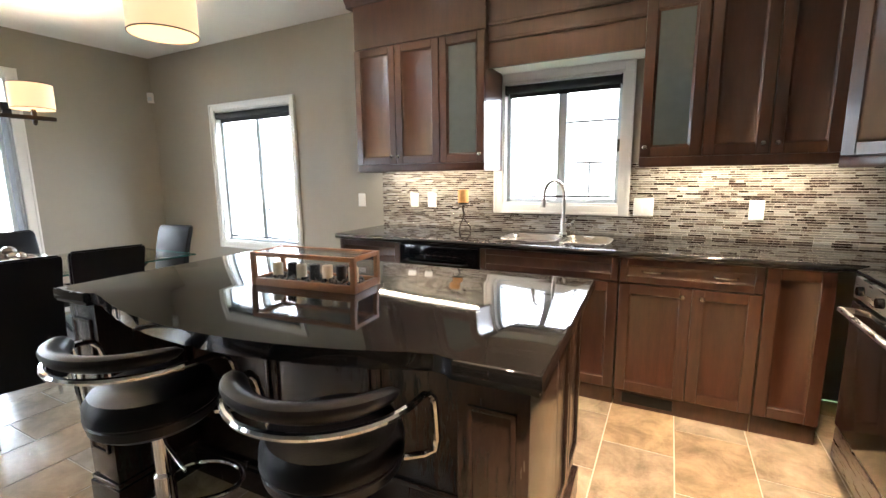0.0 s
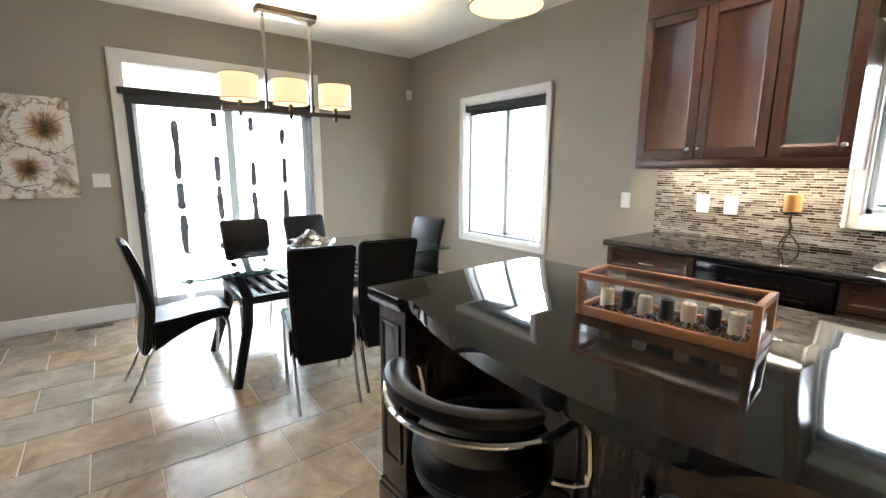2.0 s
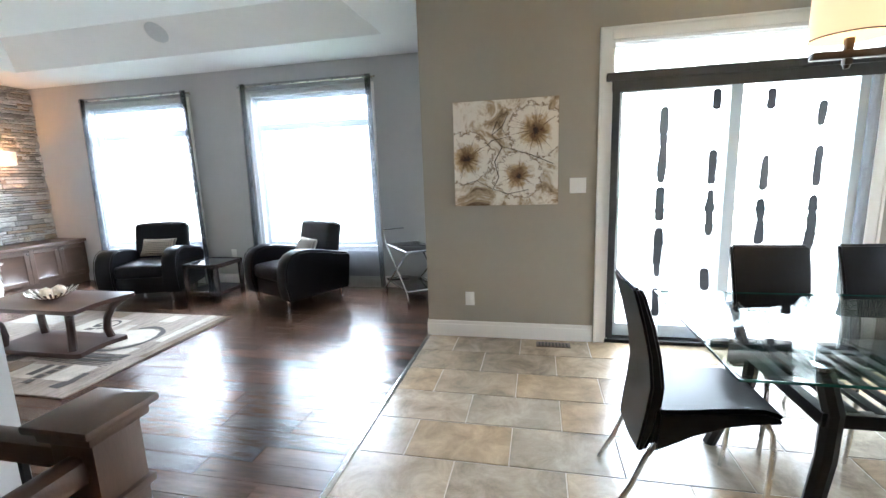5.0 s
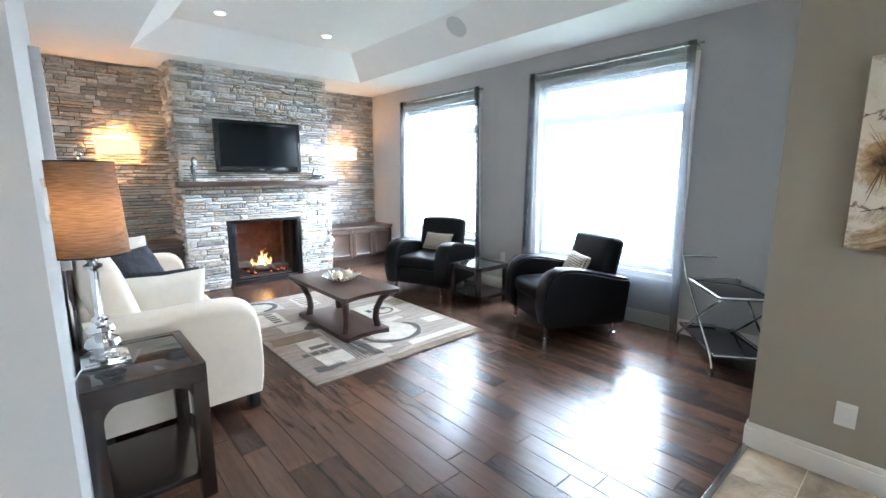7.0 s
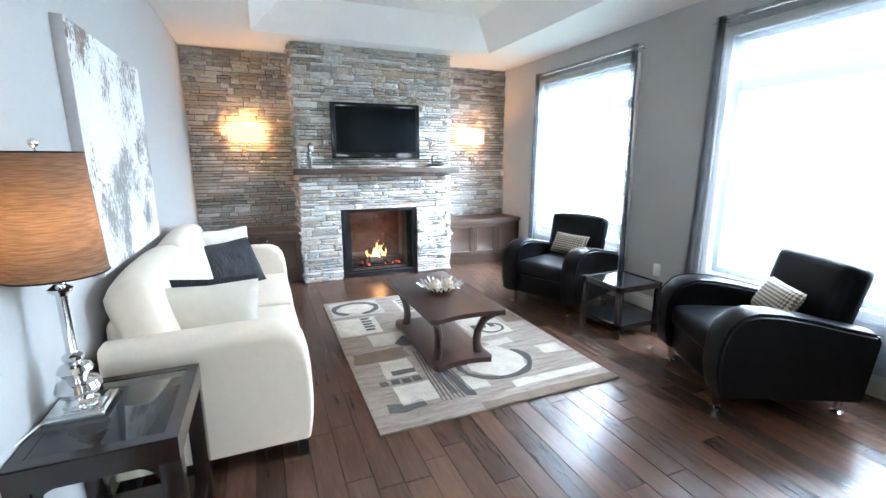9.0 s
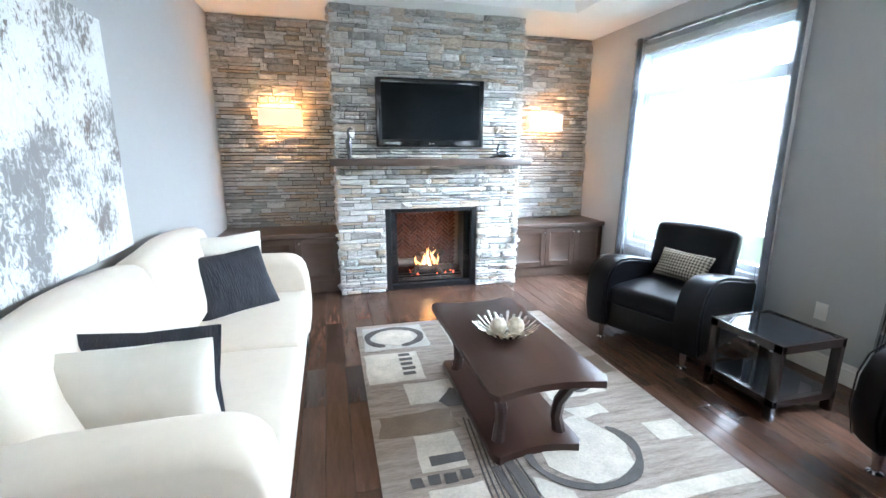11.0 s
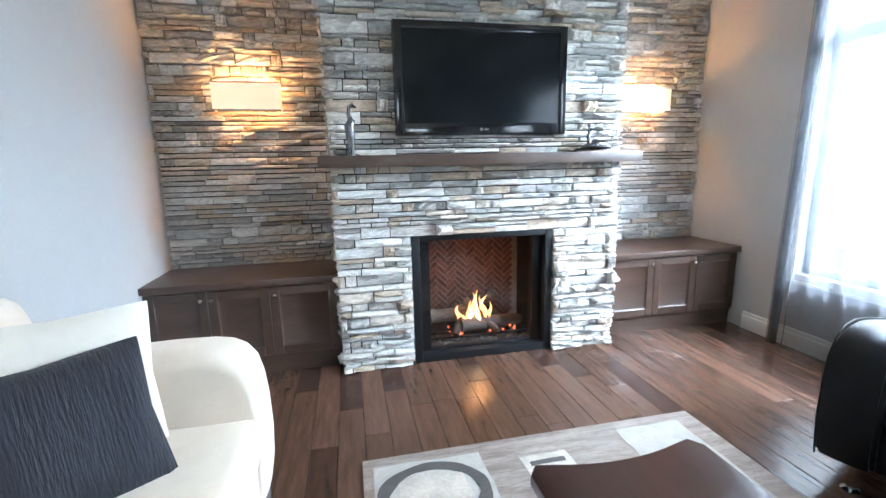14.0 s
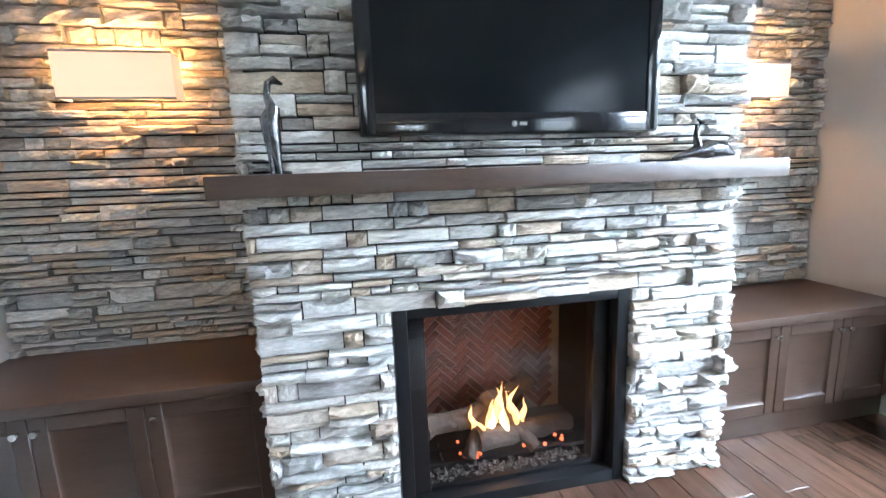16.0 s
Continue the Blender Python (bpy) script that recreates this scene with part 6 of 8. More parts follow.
def statue(name, m, pts, radii, label):
    bm = bmesh.new()
    for p, r in zip(pts, radii):
        tube(bm, p, r, 10)
    return single(name, bm, SILVER if "pale" in label else CHROME_DARK, label, "figurine", m=m)


CHROME_DARK = surf("dark_polished_metal", (0.20, 0.20, 0.21), 0.18, 1.0, var=0.8, scale=16, tint=(0.01, 0.01, 0.012))
statue("bird_figurine", Matrix.Translation((-1.615, -5.25, 1.352)),
       [[(0.0, 0, 0.0), (0.005, 0, 0.05), (0.012, 0, 0.10), (0.015, 0, 0.16), (0.0, 0, 0.20)], [(0.02, 0, 0.0), (0.02, 0, 0.08), (0.015, 0, 0.13)], [(0.005, 0, 0.19), (0.018, 0, 0.23), (0.012, 0, 0.265), (-0.005, 0, 0.275), (-0.03, 0, 0.262)], [(0.0, 0.0, 0.004), (-0.035, 0.01, 0.004)]],
       [[0.010, 0.014, 0.026, 0.030, 0.018], [0.008, 0.012, 0.016], [0.017, 0.010, 0.010, 0.013, 0.003], [0.006, 0.004]], "tall slim dark metal bird figurine on the mantel")
statue("bird_figurine", Matrix.Translation((-3.12, -5.25, 1.352)),
       [[(0.14, 0, 0.012), (0.06, 0, 0.03), (0.0, 0, 0.042), (-0.07, 0, 0.042), (-0.13, 0, 0.02)], [(0.03, 0, 0.045), (0.045, 0, 0.09), (0.04, 0, 0.125), (0.02, 0, 0.135), (0.045, 0, 0.15)]],
       [[0.004, 0.018, 0.036, 0.030, 0.006], [0.018, 0.010, 0.009, 0.011, 0.003]], "low reclining dark metal bird figurine on the mantel")


def sconce(x):
    ob = thing("wall_sconce", Matrix.Translation((x, -5.90, 1.75)), "lit rectangular cream fabric wall sconce on the stone", "sconce", group="sconces beside the chimney")
    w, h, d = 0.205, 0.085, 0.115
    part("shade", solid((-w, w, d - 0.004, d, -h, h), (-w, -w + 0.004, 0.02, d - 0.004, -h, h), (w - 0.004, w, 0.02, d - 0.004, -h, h)), SHADE_SCONCE, ob)
    for z in (-h, h):
        part("edge_trim", solid((-w - 0.001, w + 0.001, d - 0.001, d + 0.002, z - 0.004, z + 0.004)), NICKEL, ob)
    part("backplate", solid((-0.06, 0.06, -0.02, 0.012, -0.05, 0.05), bevel=0.004), NICKEL, ob)
    part("arm", solid((-0.19, 0.19, 0.012, 0.022, -0.006, 0.006)), NICKEL, ob)


sconce(-0.97)
sconce(-3.88)

# low cabinets either side of the chimney
for nm, x, wd, doors in (("left", XE - 0.006, 1.115, [(0.0, 0.345, 0.315), (0.345, 0.70, 0.375), (0.70, 1.11, 0.735)]), ("right", CX0 - 0.005, 1.13, [(0.0, 0.40, 0.37), (0.40, 0.765, 0.735), (0.765, 1.125, 0.795)])):
    m = Matrix.Translation((x, -5.45, 0)) @ Matrix.Rotation(radians(180), 4, "Z")
    cabinet("low_cabinet", m, 0.0, wd, 0.0, 0.583, 0.48, WALNUT, "low brown wood cabinet with panel doors beside the fireplace",
            [("door", a, b, 0.13, 0.575, (k, 0.525)) for a, b, k in doors], 0.11)
    lt = thing("cabinet_top", m, "brown stained wood top of the low cabinet", "cabinet top")
    part("board", solid((-0.004, wd + 0.004, -0.045, 0.475, 0.584, 0.627), bevel=0.004), WALNUT, lt)

# ---- sofa ----
sf = thing("sofa", Matrix.Translation((-0.80, -3.215, 0)), "cream upholstered two-seat sofa with loose back cushions", "sofa")
# local: x from back (+) to front (-), y along
SL = 1.14
part("base", solid((-0.40, 0.40, -SL + 0.05, SL - 0.05, 0.10, 0.30), bevel=0.02), LINEN, sf)
for sy, nm in ((-1, "arm"), (1, "arm")):
    bm = bmesh.new()
    prof = [(-0.415, 0.11), (-0.43, 0.20), (-0.437, 0.32), (-0.434, 0.46), (-0.425, 0.55), (-0.408, 0.62), (-0.375, 0.665), (-0.33, 0.69), (-0.27, 0.70), (-0.15, 0.703), (0.0, 0.70), (0.25, 0.695), (0.40, 0.69), (0.41, 0.11)]
    n = 18
    rows = []
    for k in range(n + 1):
        u = 0.5 - 0.5 * math.cos(math.pi * k / n)
        y = sy * (SL - 0.215 * (1 - u))
        puff = max(0.0, 1 - abs(2 * u - 1) ** 3.2) ** 0.5
        rows.append([bm.verts.new((x * (0.935 + 0.065 * puff), y, 0.11 + (z - 0.11) * (0.90 + 0.10 * puff))) for x, z in prof])
    for p, q in zip(rows, rows[1:]):
        for k in range(len(prof)):
            bm.faces.new((p[k], p[(k + 1) % len(prof)], q[(k + 1) % len(prof)], q[k]))
    bm.faces.new(rows[0])
    bm.faces.new(rows[-1][::-1])
    bmesh.ops.recalc_face_normals(bm, faces=bm.faces[:])
    part(nm, bm, LINEN, sf)
part("back_frame", solid((0.24, 0.41, -SL + 0.19, SL - 0.19, 0.12, 0.76), bevel=0.05, seg=4), LINEN, sf)


def soft_box(sx, sy, sz, bevel, puff, seed=0):
    """A rounded, slightly swollen block, centred."""
    bm = bmesh.new()
    bmesh.ops.create_cube(bm, size=1.0, matrix=Matrix.Diagonal((sx, sy, sz, 1)))
    bmesh.ops.bevel(bm, geom=bm.edges[:], offset=bevel, segments=3, affect="EDGES", profile=0.6)
    bmesh.ops.subdivide_edges(bm, edges=[e for e in bm.edges if e.calc_length() > 0.15], cuts=7, use_grid_fill=True)
    for v in bm.verts:
        u, w, t = 2 * v.co.x / sx, 2 * v.co.y / sy, 2 * v.co.z / sz
        f = (1 - u * u) * (1 - w * w)
        v.co.z += puff * f * (1 if t > 0 else 0.2 if t > -0.5 else 0) + 0.004 * noise.noise(v.co * 7 + Vector((seed, 0, 0)))
        v.co.x += puff * 0.3 * (1 - w * w) * (1 - t * t) * (1 if u > 0 else -1)
    return bm


for k, y in enumerate((-0.468, 0.468)):
    part("seat_cushion", soft_box(0.68, 0.93, 0.155, 0.04, 0.028, k), LINEN, sf, m=Matrix.Translation((-0.085, y, 0.375)))
    part("back_cushion", soft_box(0.20, 1.0, 0.48, 0.085, 0.045, k + 5), LINEN, sf, m=Matrix.Translation((0.255, y * 1.06, 0.69)) @ Matrix.Rotation(radians(15), 4, "Y"))
for sx in (-0.37, 0.36):
    for sy in (-1.05, 1.05):
        part("foot", solid((sx - 0.025, sx + 0.025, sy - 0.06, sy + 0.06, 0.0, 0.105), bevel=0.003), BLACK_METAL, sf)


def cushion(m, w, h, t, material, label, wrinkle=0.0):
    bm = bmesh.new()
    pillow(bm, w, h, t, 22, 18, wrinkle=wrinkle)
    return single("cushion", bm, material, label, "cushion", m=m, group="")


def frame_of(c, right, up):
    """A pose at c whose x runs along right and whose z leans along up."""
    xx = Vector(right).normalized()
    zz = Vector(up)
    zz = (zz - xx * zz.dot(xx)).normalized()
    yy = zz.cross(xx)
    return Matrix.Translation(c) @ Matrix((xx, yy, zz)).transposed().to_4x4()


# far corner: charcoal in front of ivory; near corner: ivory in front of charcoal
cushion(frame_of((-0.74, -4.02, 0.675), (-0.90, -0.42, 0.0), (0.10, -0.16, 0.97)), 0.46, 0.44, 0.15, LINEN_WHITE, "ivory square cushion in the corner of the sofa")
cushion(frame_of((-0.80, -3.835, 0.625), (-0.82, -0.57, 0.03), (0.25, -0.46, 0.85)), 0.48, 0.42, 0.16, NAVY, "crinkled charcoal square cushion on the sofa", 0.012)
cushion(frame_of((-0.775, -2.57, 0.64), (-0.98, -0.10, -0.06), (0.05, 0.10, 0.97)), 0.46, 0.43, 0.10, NAVY, "crinkled charcoal cushion behind an ivory one", 0.008)
cushion(frame_of((-0.79, -2.45, 0.655), (-1.0, -0.06, -0.01), (0.03, 0.14, 0.97)), 0.46, 0.40, 0.17, LINEN_WHITE, "ivory cushion leaning on the sofa arm", 0.004)


# ---- armchairs ----
def armchair(m):
    """A club chair with rolled arms that sweep down to the back. Faces +x."""
    ob = thing("armchair", m, "black leather club armchair with swept rounded arms and chrome feet", "armchair", group="armchairs by the windows")
    for sy in (-1, 1):
        out = [(0.40, 0.12), (0.435, 0.28), (0.43, 0.44), (0.40, 0.54), (0.34, 0.605), (0.25, 0.635), (0.12, 0.63), (-0.05, 0.60), (-0.22, 0.56), (-0.40, 0.525), (-0.42, 0.48), (-0.38, 0.12)]
        n = 8
        rows = []
        bm = bmesh.new()
        for k in range(n + 1):
            u = k / n
            y = sy * (0.43 - 0.175 * (1 - u))
            puff = math.sin(math.pi * (0.08 + 0.84 * u)) ** 0.5
            rows.append([bm.verts.new((x * (0.94 + 0.06 * puff), y, 0.12 + (z - 0.12) * (0.93 + 0.07 * puff))) for x, z in out])
        for p, q in zip(rows, rows[1:]):
            for k in range(len(out)):
                bm.faces.new((p[k], p[(k + 1) % len(out)], q[(k + 1) % len(out)], q[k]))
        bm.faces.new(rows[0])
        bm.faces.new(rows[-1][::-1])
        bmesh.ops.recalc_face_normals(bm, faces=bm.faces[:])
        bmesh.ops.bevel(bm, geom=[e for e in bm.edges if len(e.link_faces) == 2 and e.calc_face_angle(0) > 0.8], offset=0.014, segments=2, affect="EDGES")
        arm = part("arm", bm, LEATHER, ob)
        bm = bmesh.new()
        tube(bm, [(x * 0.985, sy * 0.428, 0.12 + (z - 0.12) * 0.985) for x, z in out[:10]], 0.004, 6)
        part("piping", bm, LEATHER, arm)
    part("base", solid((-0.38, 0.37, -0.26, 0.26, 0.12, 0.34), bevel=0.02), LEATHER, ob)
    part("seat_cushion", soft_box(0.62, 0.515, 0.15, 0.05, 0.02, 3), LEATHER, ob, m=Matrix.Translation((0.09, 0, 0.375)))
    part("backrest", soft_box(0.17, 0.60, 0.55, 0.06, 0.02, 4), LEATHER, ob, m=Matrix.Translation((-0.30, 0, 0.59)) @ Matrix.Rotation(radians(-13), 4, "Y"))
    for sx in (-0.335, 0.345):
        for sy in (-0.315, 0.315):
            bm = bmesh.new()
            lathe(bm, [(0.0, 0.0), (0.032, 0.0), (0.032, 0.005), (0.014, 0.012), (0.018, 0.06), (0.026, 0.122), (0.0, 0.122)], 18, sx, sy)
            part("foot", bm, CHROME, ob, "chrome foot")
    return ob


A1, A2 = pose(-3.865, -3.635, 0, rz=21), pose(-3.925, -1.735, 0, rz=-27)
ac = armchair(A1)
copy_thing(ac, A2)
for mm in (A1, A2):
    cushion(mm @ Matrix.Translation((-0.10, 0.03, 0.585)) @ Matrix.Rotation(radians(80), 4, "Z") @ Matrix.Rotation(radians(-28), 4, "X"), 0.42, 0.23, 0.11, WOVEN, "beige woven lumbar cushion on the armchair")

st = thing("side_table", Matrix.Translation((-3.88, -2.815, 0)), "dark wood side table with black glass top and shelf", "side table")
W = 0.225
for sx in (-1, 1):
    for sy in (-1, 1):
        part("leg", solid((sx * W - 0.03 * (sx > 0) - 0.0, sx * W + 0.03 * (sx < 0), sy * W - 0.05 * (sy > 0), sy * W + 0.05 * (sy < 0), 0.0, 0.44), bevel=0.003), ESPRESSO_DARK, st)
for z in (0.395, 0.08):
    part("rail", solid((-W, W, -W, -W + 0.035, z, z + 0.04), (-W, W, W - 0.035, W, z, z + 0.04), (-W, -W + 0.035, -W + 0.035, W - 0.035, z, z + 0.04), (W - 0.035, W, -W + 0.035, W - 0.035, z, z + 0.04)), ESPRESSO_DARK, st)
    part("glass_shelf", solid((-W + 0.035, W - 0.035, -W + 0.035, W - 0.035, z + 0.03, z + 0.041)), DARK_GLASS, st, "black glass")
part("top_edge", solid((-W, W, -W, -W + 0.012, 0.4355, 0.442), (-W, W, W - 0.012, W, 0.4355, 0.442), (-W, -W + 0.012, -W + 0.012, W - 0.012, 0.4355, 0.442), (W - 0.012, W, -W + 0.012, W - 0.012, 0.4355, 0.442)), ESPRESSO_DARK, st)

# ---- rug ----
RX0, RX1, RY0, RY1 = -3.208, -1.56, -4.425, -2.10
rug = thing("area_rug", Matrix.Translation((0, 0, 0.0)), "taupe and cream abstract patterned area rug", "rug")
part("rug_body", solid((RX0, RX1, RY0, RY1, 0.0, 0.012), bevel=0.004), RUG_BASE, rug)
ZR = 0.0125


def patch(name, outline, material, z=ZR, wob=0.012, seed=0):
    """A flat woven shape with an uneven edge."""
    pts = []
    n = len(outline)
    for k in range(n):
        a, b = Vector(outline[k]), Vector(outline[(k + 1) % n])
        steps = max(1, int((b - a).length / 0.05))
        for s in range(steps):
            p = a.lerp(b, s / steps)
            w = Vector((noise.noise((p.x * 9, p.y * 9, seed)), noise.noise((p.x * 9, p.y * 9, seed + 7.7)))) * wob
            pts.append((p.x + w.x, p.y + w.y))
    bm = bmesh.new()
    f = bm.faces.new([bm.verts.new((x, y, z)) for x, y in pts])
    f2 = bmesh.ops.extrude_face_region(bm, geom=[f])
    for v in f2["geom"]:
        if isinstance(v, bmesh.types.BMVert):
            v.co.z += 0.0022
    bmesh.ops.recalc_face_normals(bm, faces=bm.faces[:])
    part(name, bm, material, rug)


def rect(x0, x1, y0, y1):
    return [(x0, y0), (x1, y0), (x1, y1), (x0, y1)]


def ring(name, cx, cy, rx, ry, w, a0, a1, material, z=ZR):
    bm = bmesh.new()
    n = 40
    rows = []
    for k in range(n + 1):
        t = radians(a0 + (a1 - a0) * k / n)
        ww = w * (0.75 + 0.45 * noise.noise((k * 0.23, cx, 1.0))) * (0.4 if k in (0, n) else 1)
        for_r = []
        for s in (-0.5, 0.5):
            for dz in (0, 0.0026):
                for_r.append(bm.verts.new((cx + (rx + s * ww) * math.cos(t), cy + (ry + s * ww) * math.sin(t), z + dz)))
        rows.append(for_r)
    for p, q in zip(rows, rows[1:]):
        for a, b in ((0, 2), (2, 3), (3, 1), (1, 0)):
            bm.faces.new((p[a], p[b], q[b], q[a]))
    bmesh.ops.recalc_face_normals(bm, faces=bm.faces[:])
    part(name, bm, material, rug)


# motifs along the sofa edge, the middle and the window edge
patch("grey_field", rect(-2.08, -1.60, -4.36, -3.94), RUG_GREY, seed=2)
patch("cream_blot", [(-1.70, -4.24), (-1.69, -4.06), (-1.84, -4.0), (-1.99, -4.06), (-1.97, -4.24), (-1.84, -4.30)], RUG_CREAM, ZR + 0.0024, 0.02, 3)
ring("dark_ring", -1.835, -4.15, 0.205, 0.165, 0.062, 100, 425, RUG_DARK, ZR + 0.003)
patch("cream_field", rect(-1.95, -1.585, -3.88, -3.48), RUG_CREAM, seed=1)
for k in range(5):
    patch("dark_dash", rect(-1.895 - 0.01 * (k % 2), -1.815, -3.85 + k * 0.066, -3.815 + k * 0.066), RUG_DARK, ZR + 0.0025, 0.006, k)
patch("grey_field", rect(-2.10, -1.79, -3.44, -3.20), RUG_CREAM, seed=4)
patch("dark_blot", [(-1.96, -3.20), (-2.06, -3.33), (-2.12, -3.30), (-2.10, -3.18), (-2.14, -3.13), (-2.0, -3.14)], RUG_DARK, ZR + 0.0025, 0.012, 30)
patch("brown_field", rect(-2.0, -1.60, -3.12, -2.94), RUG_BROWN, wob=0.03, seed=5)
patch("cream_field", rect(-1.97, -1.752, -2.925, -2.66), RUG_CREAM, seed=6)
patch("dark_bar", rect(-1.965, -1.80, -2.755, -2.69), RUG_DARK, ZR + 0.0025, 0.010, 7)
for k in range(4):
    patch("dark_dot", rect(-1.74 - k * 0.076, -1.685 - k * 0.076, -2.635, -2.575), RUG_DARK, ZR + 0.0026, 0.010, 9 + k)
patch("cream_field", rect(-2.0, -1.755, -2.55, -2.32), RUG_CREAM, seed=8)
patch("dark_field", [(-1.66, -2.36), (-1.78, -2.33), (-1.88, -2.35), (-1.89, -2.28), (-1.76, -2.25), (-1.67, -2.28)], RUG_DARK, ZR, 0.02, 10)
for k in range(9):
    x = -2.0 - k * 0.022
    bm = bmesh.new()
    tube(bm, [(x - 0.05, -3.02 + 0.02 * k, ZR + 0.001), (x - 0.02, -2.65, ZR + 0.0015), (x + 0.005 - 0.006 * k, -2.29 + 0.012 * (k % 3), ZR + 0.001)], 0.0045, 6, flat=0.5)
    part("dark_line", bm, RUG_DARK, rug)
patch("dark_wedge", [(-2.16, -2.80), (-2.11, -2.80), (-2.16, -2.28), (-2.21, -2.26)], RUG_DARK, ZR + 0.0024, 0.01, 12)
patch("dark_wedge", [(-2.10, -2.62), (-2.07, -2.62), (-2.085, -2.34), (-2.12, -2.34)], RUG_DARK, ZR + 0.0024, 0.01, 31)
patch("cream_field", [(-2.36, -2.80), (-2.66, -2.88), (-2.78, -2.66), (-2.72, -2.46), (-2.48, -2.40), (-2.32, -2.55)], RUG_CREAM, ZR + 0.0012, 0.02, 13)
patch("cream_blot", [(-2.62, -2.95), (-2.84, -2.97), (-2.86, -2.87), (-2.68, -2.85)], RUG_CREAM, ZR + 0.0012, 0.02, 32)
ring("dark_ring", -2.53, -2.62, 0.27, 0.235, 0.058, -95, 215, RUG_DARK, ZR + 0.003)
patch("cream_field", [(-2.22, -2.52), (-2.36, -2.40), (-2.35, -2.32), (-2.20, -2.33)], RUG_CREAM, ZR, 0.012, 14)
patch("cream_field", rect(-3.15, -2.96, -2.74, -2.59), RUG_CREAM, seed=33)
patch("pale_band", rect(-3.20, -2.50, -2.33, -2.25), RUG_CREAM, wob=0.014, seed=15)
patch("brown_field", rect(-3.20, -2.2, -2.175, -2.10), RUG_BROWN, wob=0.012, seed=16)
patch("cream_field", rect(-2.97, -2.60, -3.48, -3.06), RUG_CREAM, seed=24)
for k in range(3):
    patch("dark_dash", rect(-2.72 - k * 0.08, -2.67 - k * 0.08, -3.30, -3.22), RUG_DARK, ZR + 0.0025, 0.006, 20 + k)
ring("grey_ring", -2.82, -3.20, 0.11, 0.10, 0.03, 0, 300, RUG_DARK, ZR + 0.003)
patch("grey_field", rect(-3.10, -2.76, -4.36, -3.80), RUG_GREY, seed=25)
patch("brown_field", rect(-3.19, -3.02, -3.50, -3.26), RUG_BROWN, wob=0.02, seed=26)
patch("cream_field", rect(-2.46, -2.24, -4.28, -3.86), RUG_CREAM, seed=27)
for k in range(5):
    patch("dark_stripe", rect(-2.43, -2.27, -4.24 + k * 0.075, -4.215 + k * 0.075), RUG_DARK, ZR + 0.0025, 0.006, 40 + k)

# ---- coffee table ----
cf = thing("coffee_table", Matrix.Translation((-2.31, -3.12, 0.0125)), "dark espresso coffee table with curved legs standing on the rug", "coffee table")
out = []
n = 10
out += [(0.285, -0.555), (0.285, 0.555), (0.255, 0.595)]
out += [(0.255 - 0.51 * k / n, 0.595 - 0.045 * (1 - (2 * k / n - 1) ** 2)) for k in range(1, n)]
out += [(-0.255, 0.595), (-0.285, 0.555), (-0.285, -0.555), (-0.255, -0.595)]
out += [(-0.255 + 0.51 * k / n, -0.595 + 0.045 * (1 - (2 * k / n - 1) ** 2)) for k in range(1, n)]
out += [(0.255, -0.595)]
bm = bmesh.new()
prism(bm, out, 0.385, 0.418, 0.006)
part("tabletop", bm, COFFEE_WOOD, cf)
bm = bmesh.new()
prism(bm, [(x * 0.80, y * 0.84) for x, y in out], 0.0, 0.04, 0.006)
part("low_shelf", bm, COFFEE_WOOD, cf)
for sx in (-1, 1):
    for sy in (-1, 1):
        bm = bmesh.new()
        pts = [(sx * 0.165, sy * 0.37, 0.035), (sx * 0.15, sy * 0.36, 0.12), (sx * 0.155, sy * 0.375, 0.21), (sx * 0.185, sy * 0.42, 0.31), (sx * 0.225, sy * 0.485, 0.37), (sx * 0.245, sy * 0.515, 0.39)]
        tube(bm, pts, [0.034, 0.031, 0.030, 0.030, 0.032, 0.034], 8)
        part("leg", bm, COFFEE_WOOD, cf, "outward curved leg")
bw = thing("decor_bowl", Matrix.Translation((-2.315, -3.10, 0.4305)), "openwork silver metal bowl holding two pale woven balls", "bowl")
bm = bmesh.new()
lathe(bm, [(0.0, 0.0), (0.045, 0.0), (0.06, 0.006), (0.05, 0.012), (0.0, 0.009)], 24)
part("foot", bm, SILVER, bw)
for k in range(28):
    t = 2 * math.pi * k / 28
    c, s = math.cos(t), math.sin(t)
    j = 0.012 * ((k * 7) % 5 - 2) / 2
    bm = bmesh.new()
    tube(bm, [(0.05 * c, 0.05 * s, 0.007), (0.09 * c, 0.09 * s, 0.018), (0.13 * c, 0.13 * s, 0.036), ((0.165 + j) * c, (0.165 + j) * s, 0.064 + j), ((0.175 + j) * c, (0.175 + j) * s, 0.072 + j)], [0.010, 0.008, 0.006, 0.009, 0.007], 6, flat=0.4)
    part("petal", bm, SILVER, bw)
for x, y in ((0.045, 0.0), (-0.05, 0.02)):
    bm = bmesh.new()
    bmesh.ops.create_icosphere(bm, subdivisions=3, radius=0.048)
    part("ball", bm, BALL_PALE, bw, m=Matrix.Translation((x, y, 0.062)))

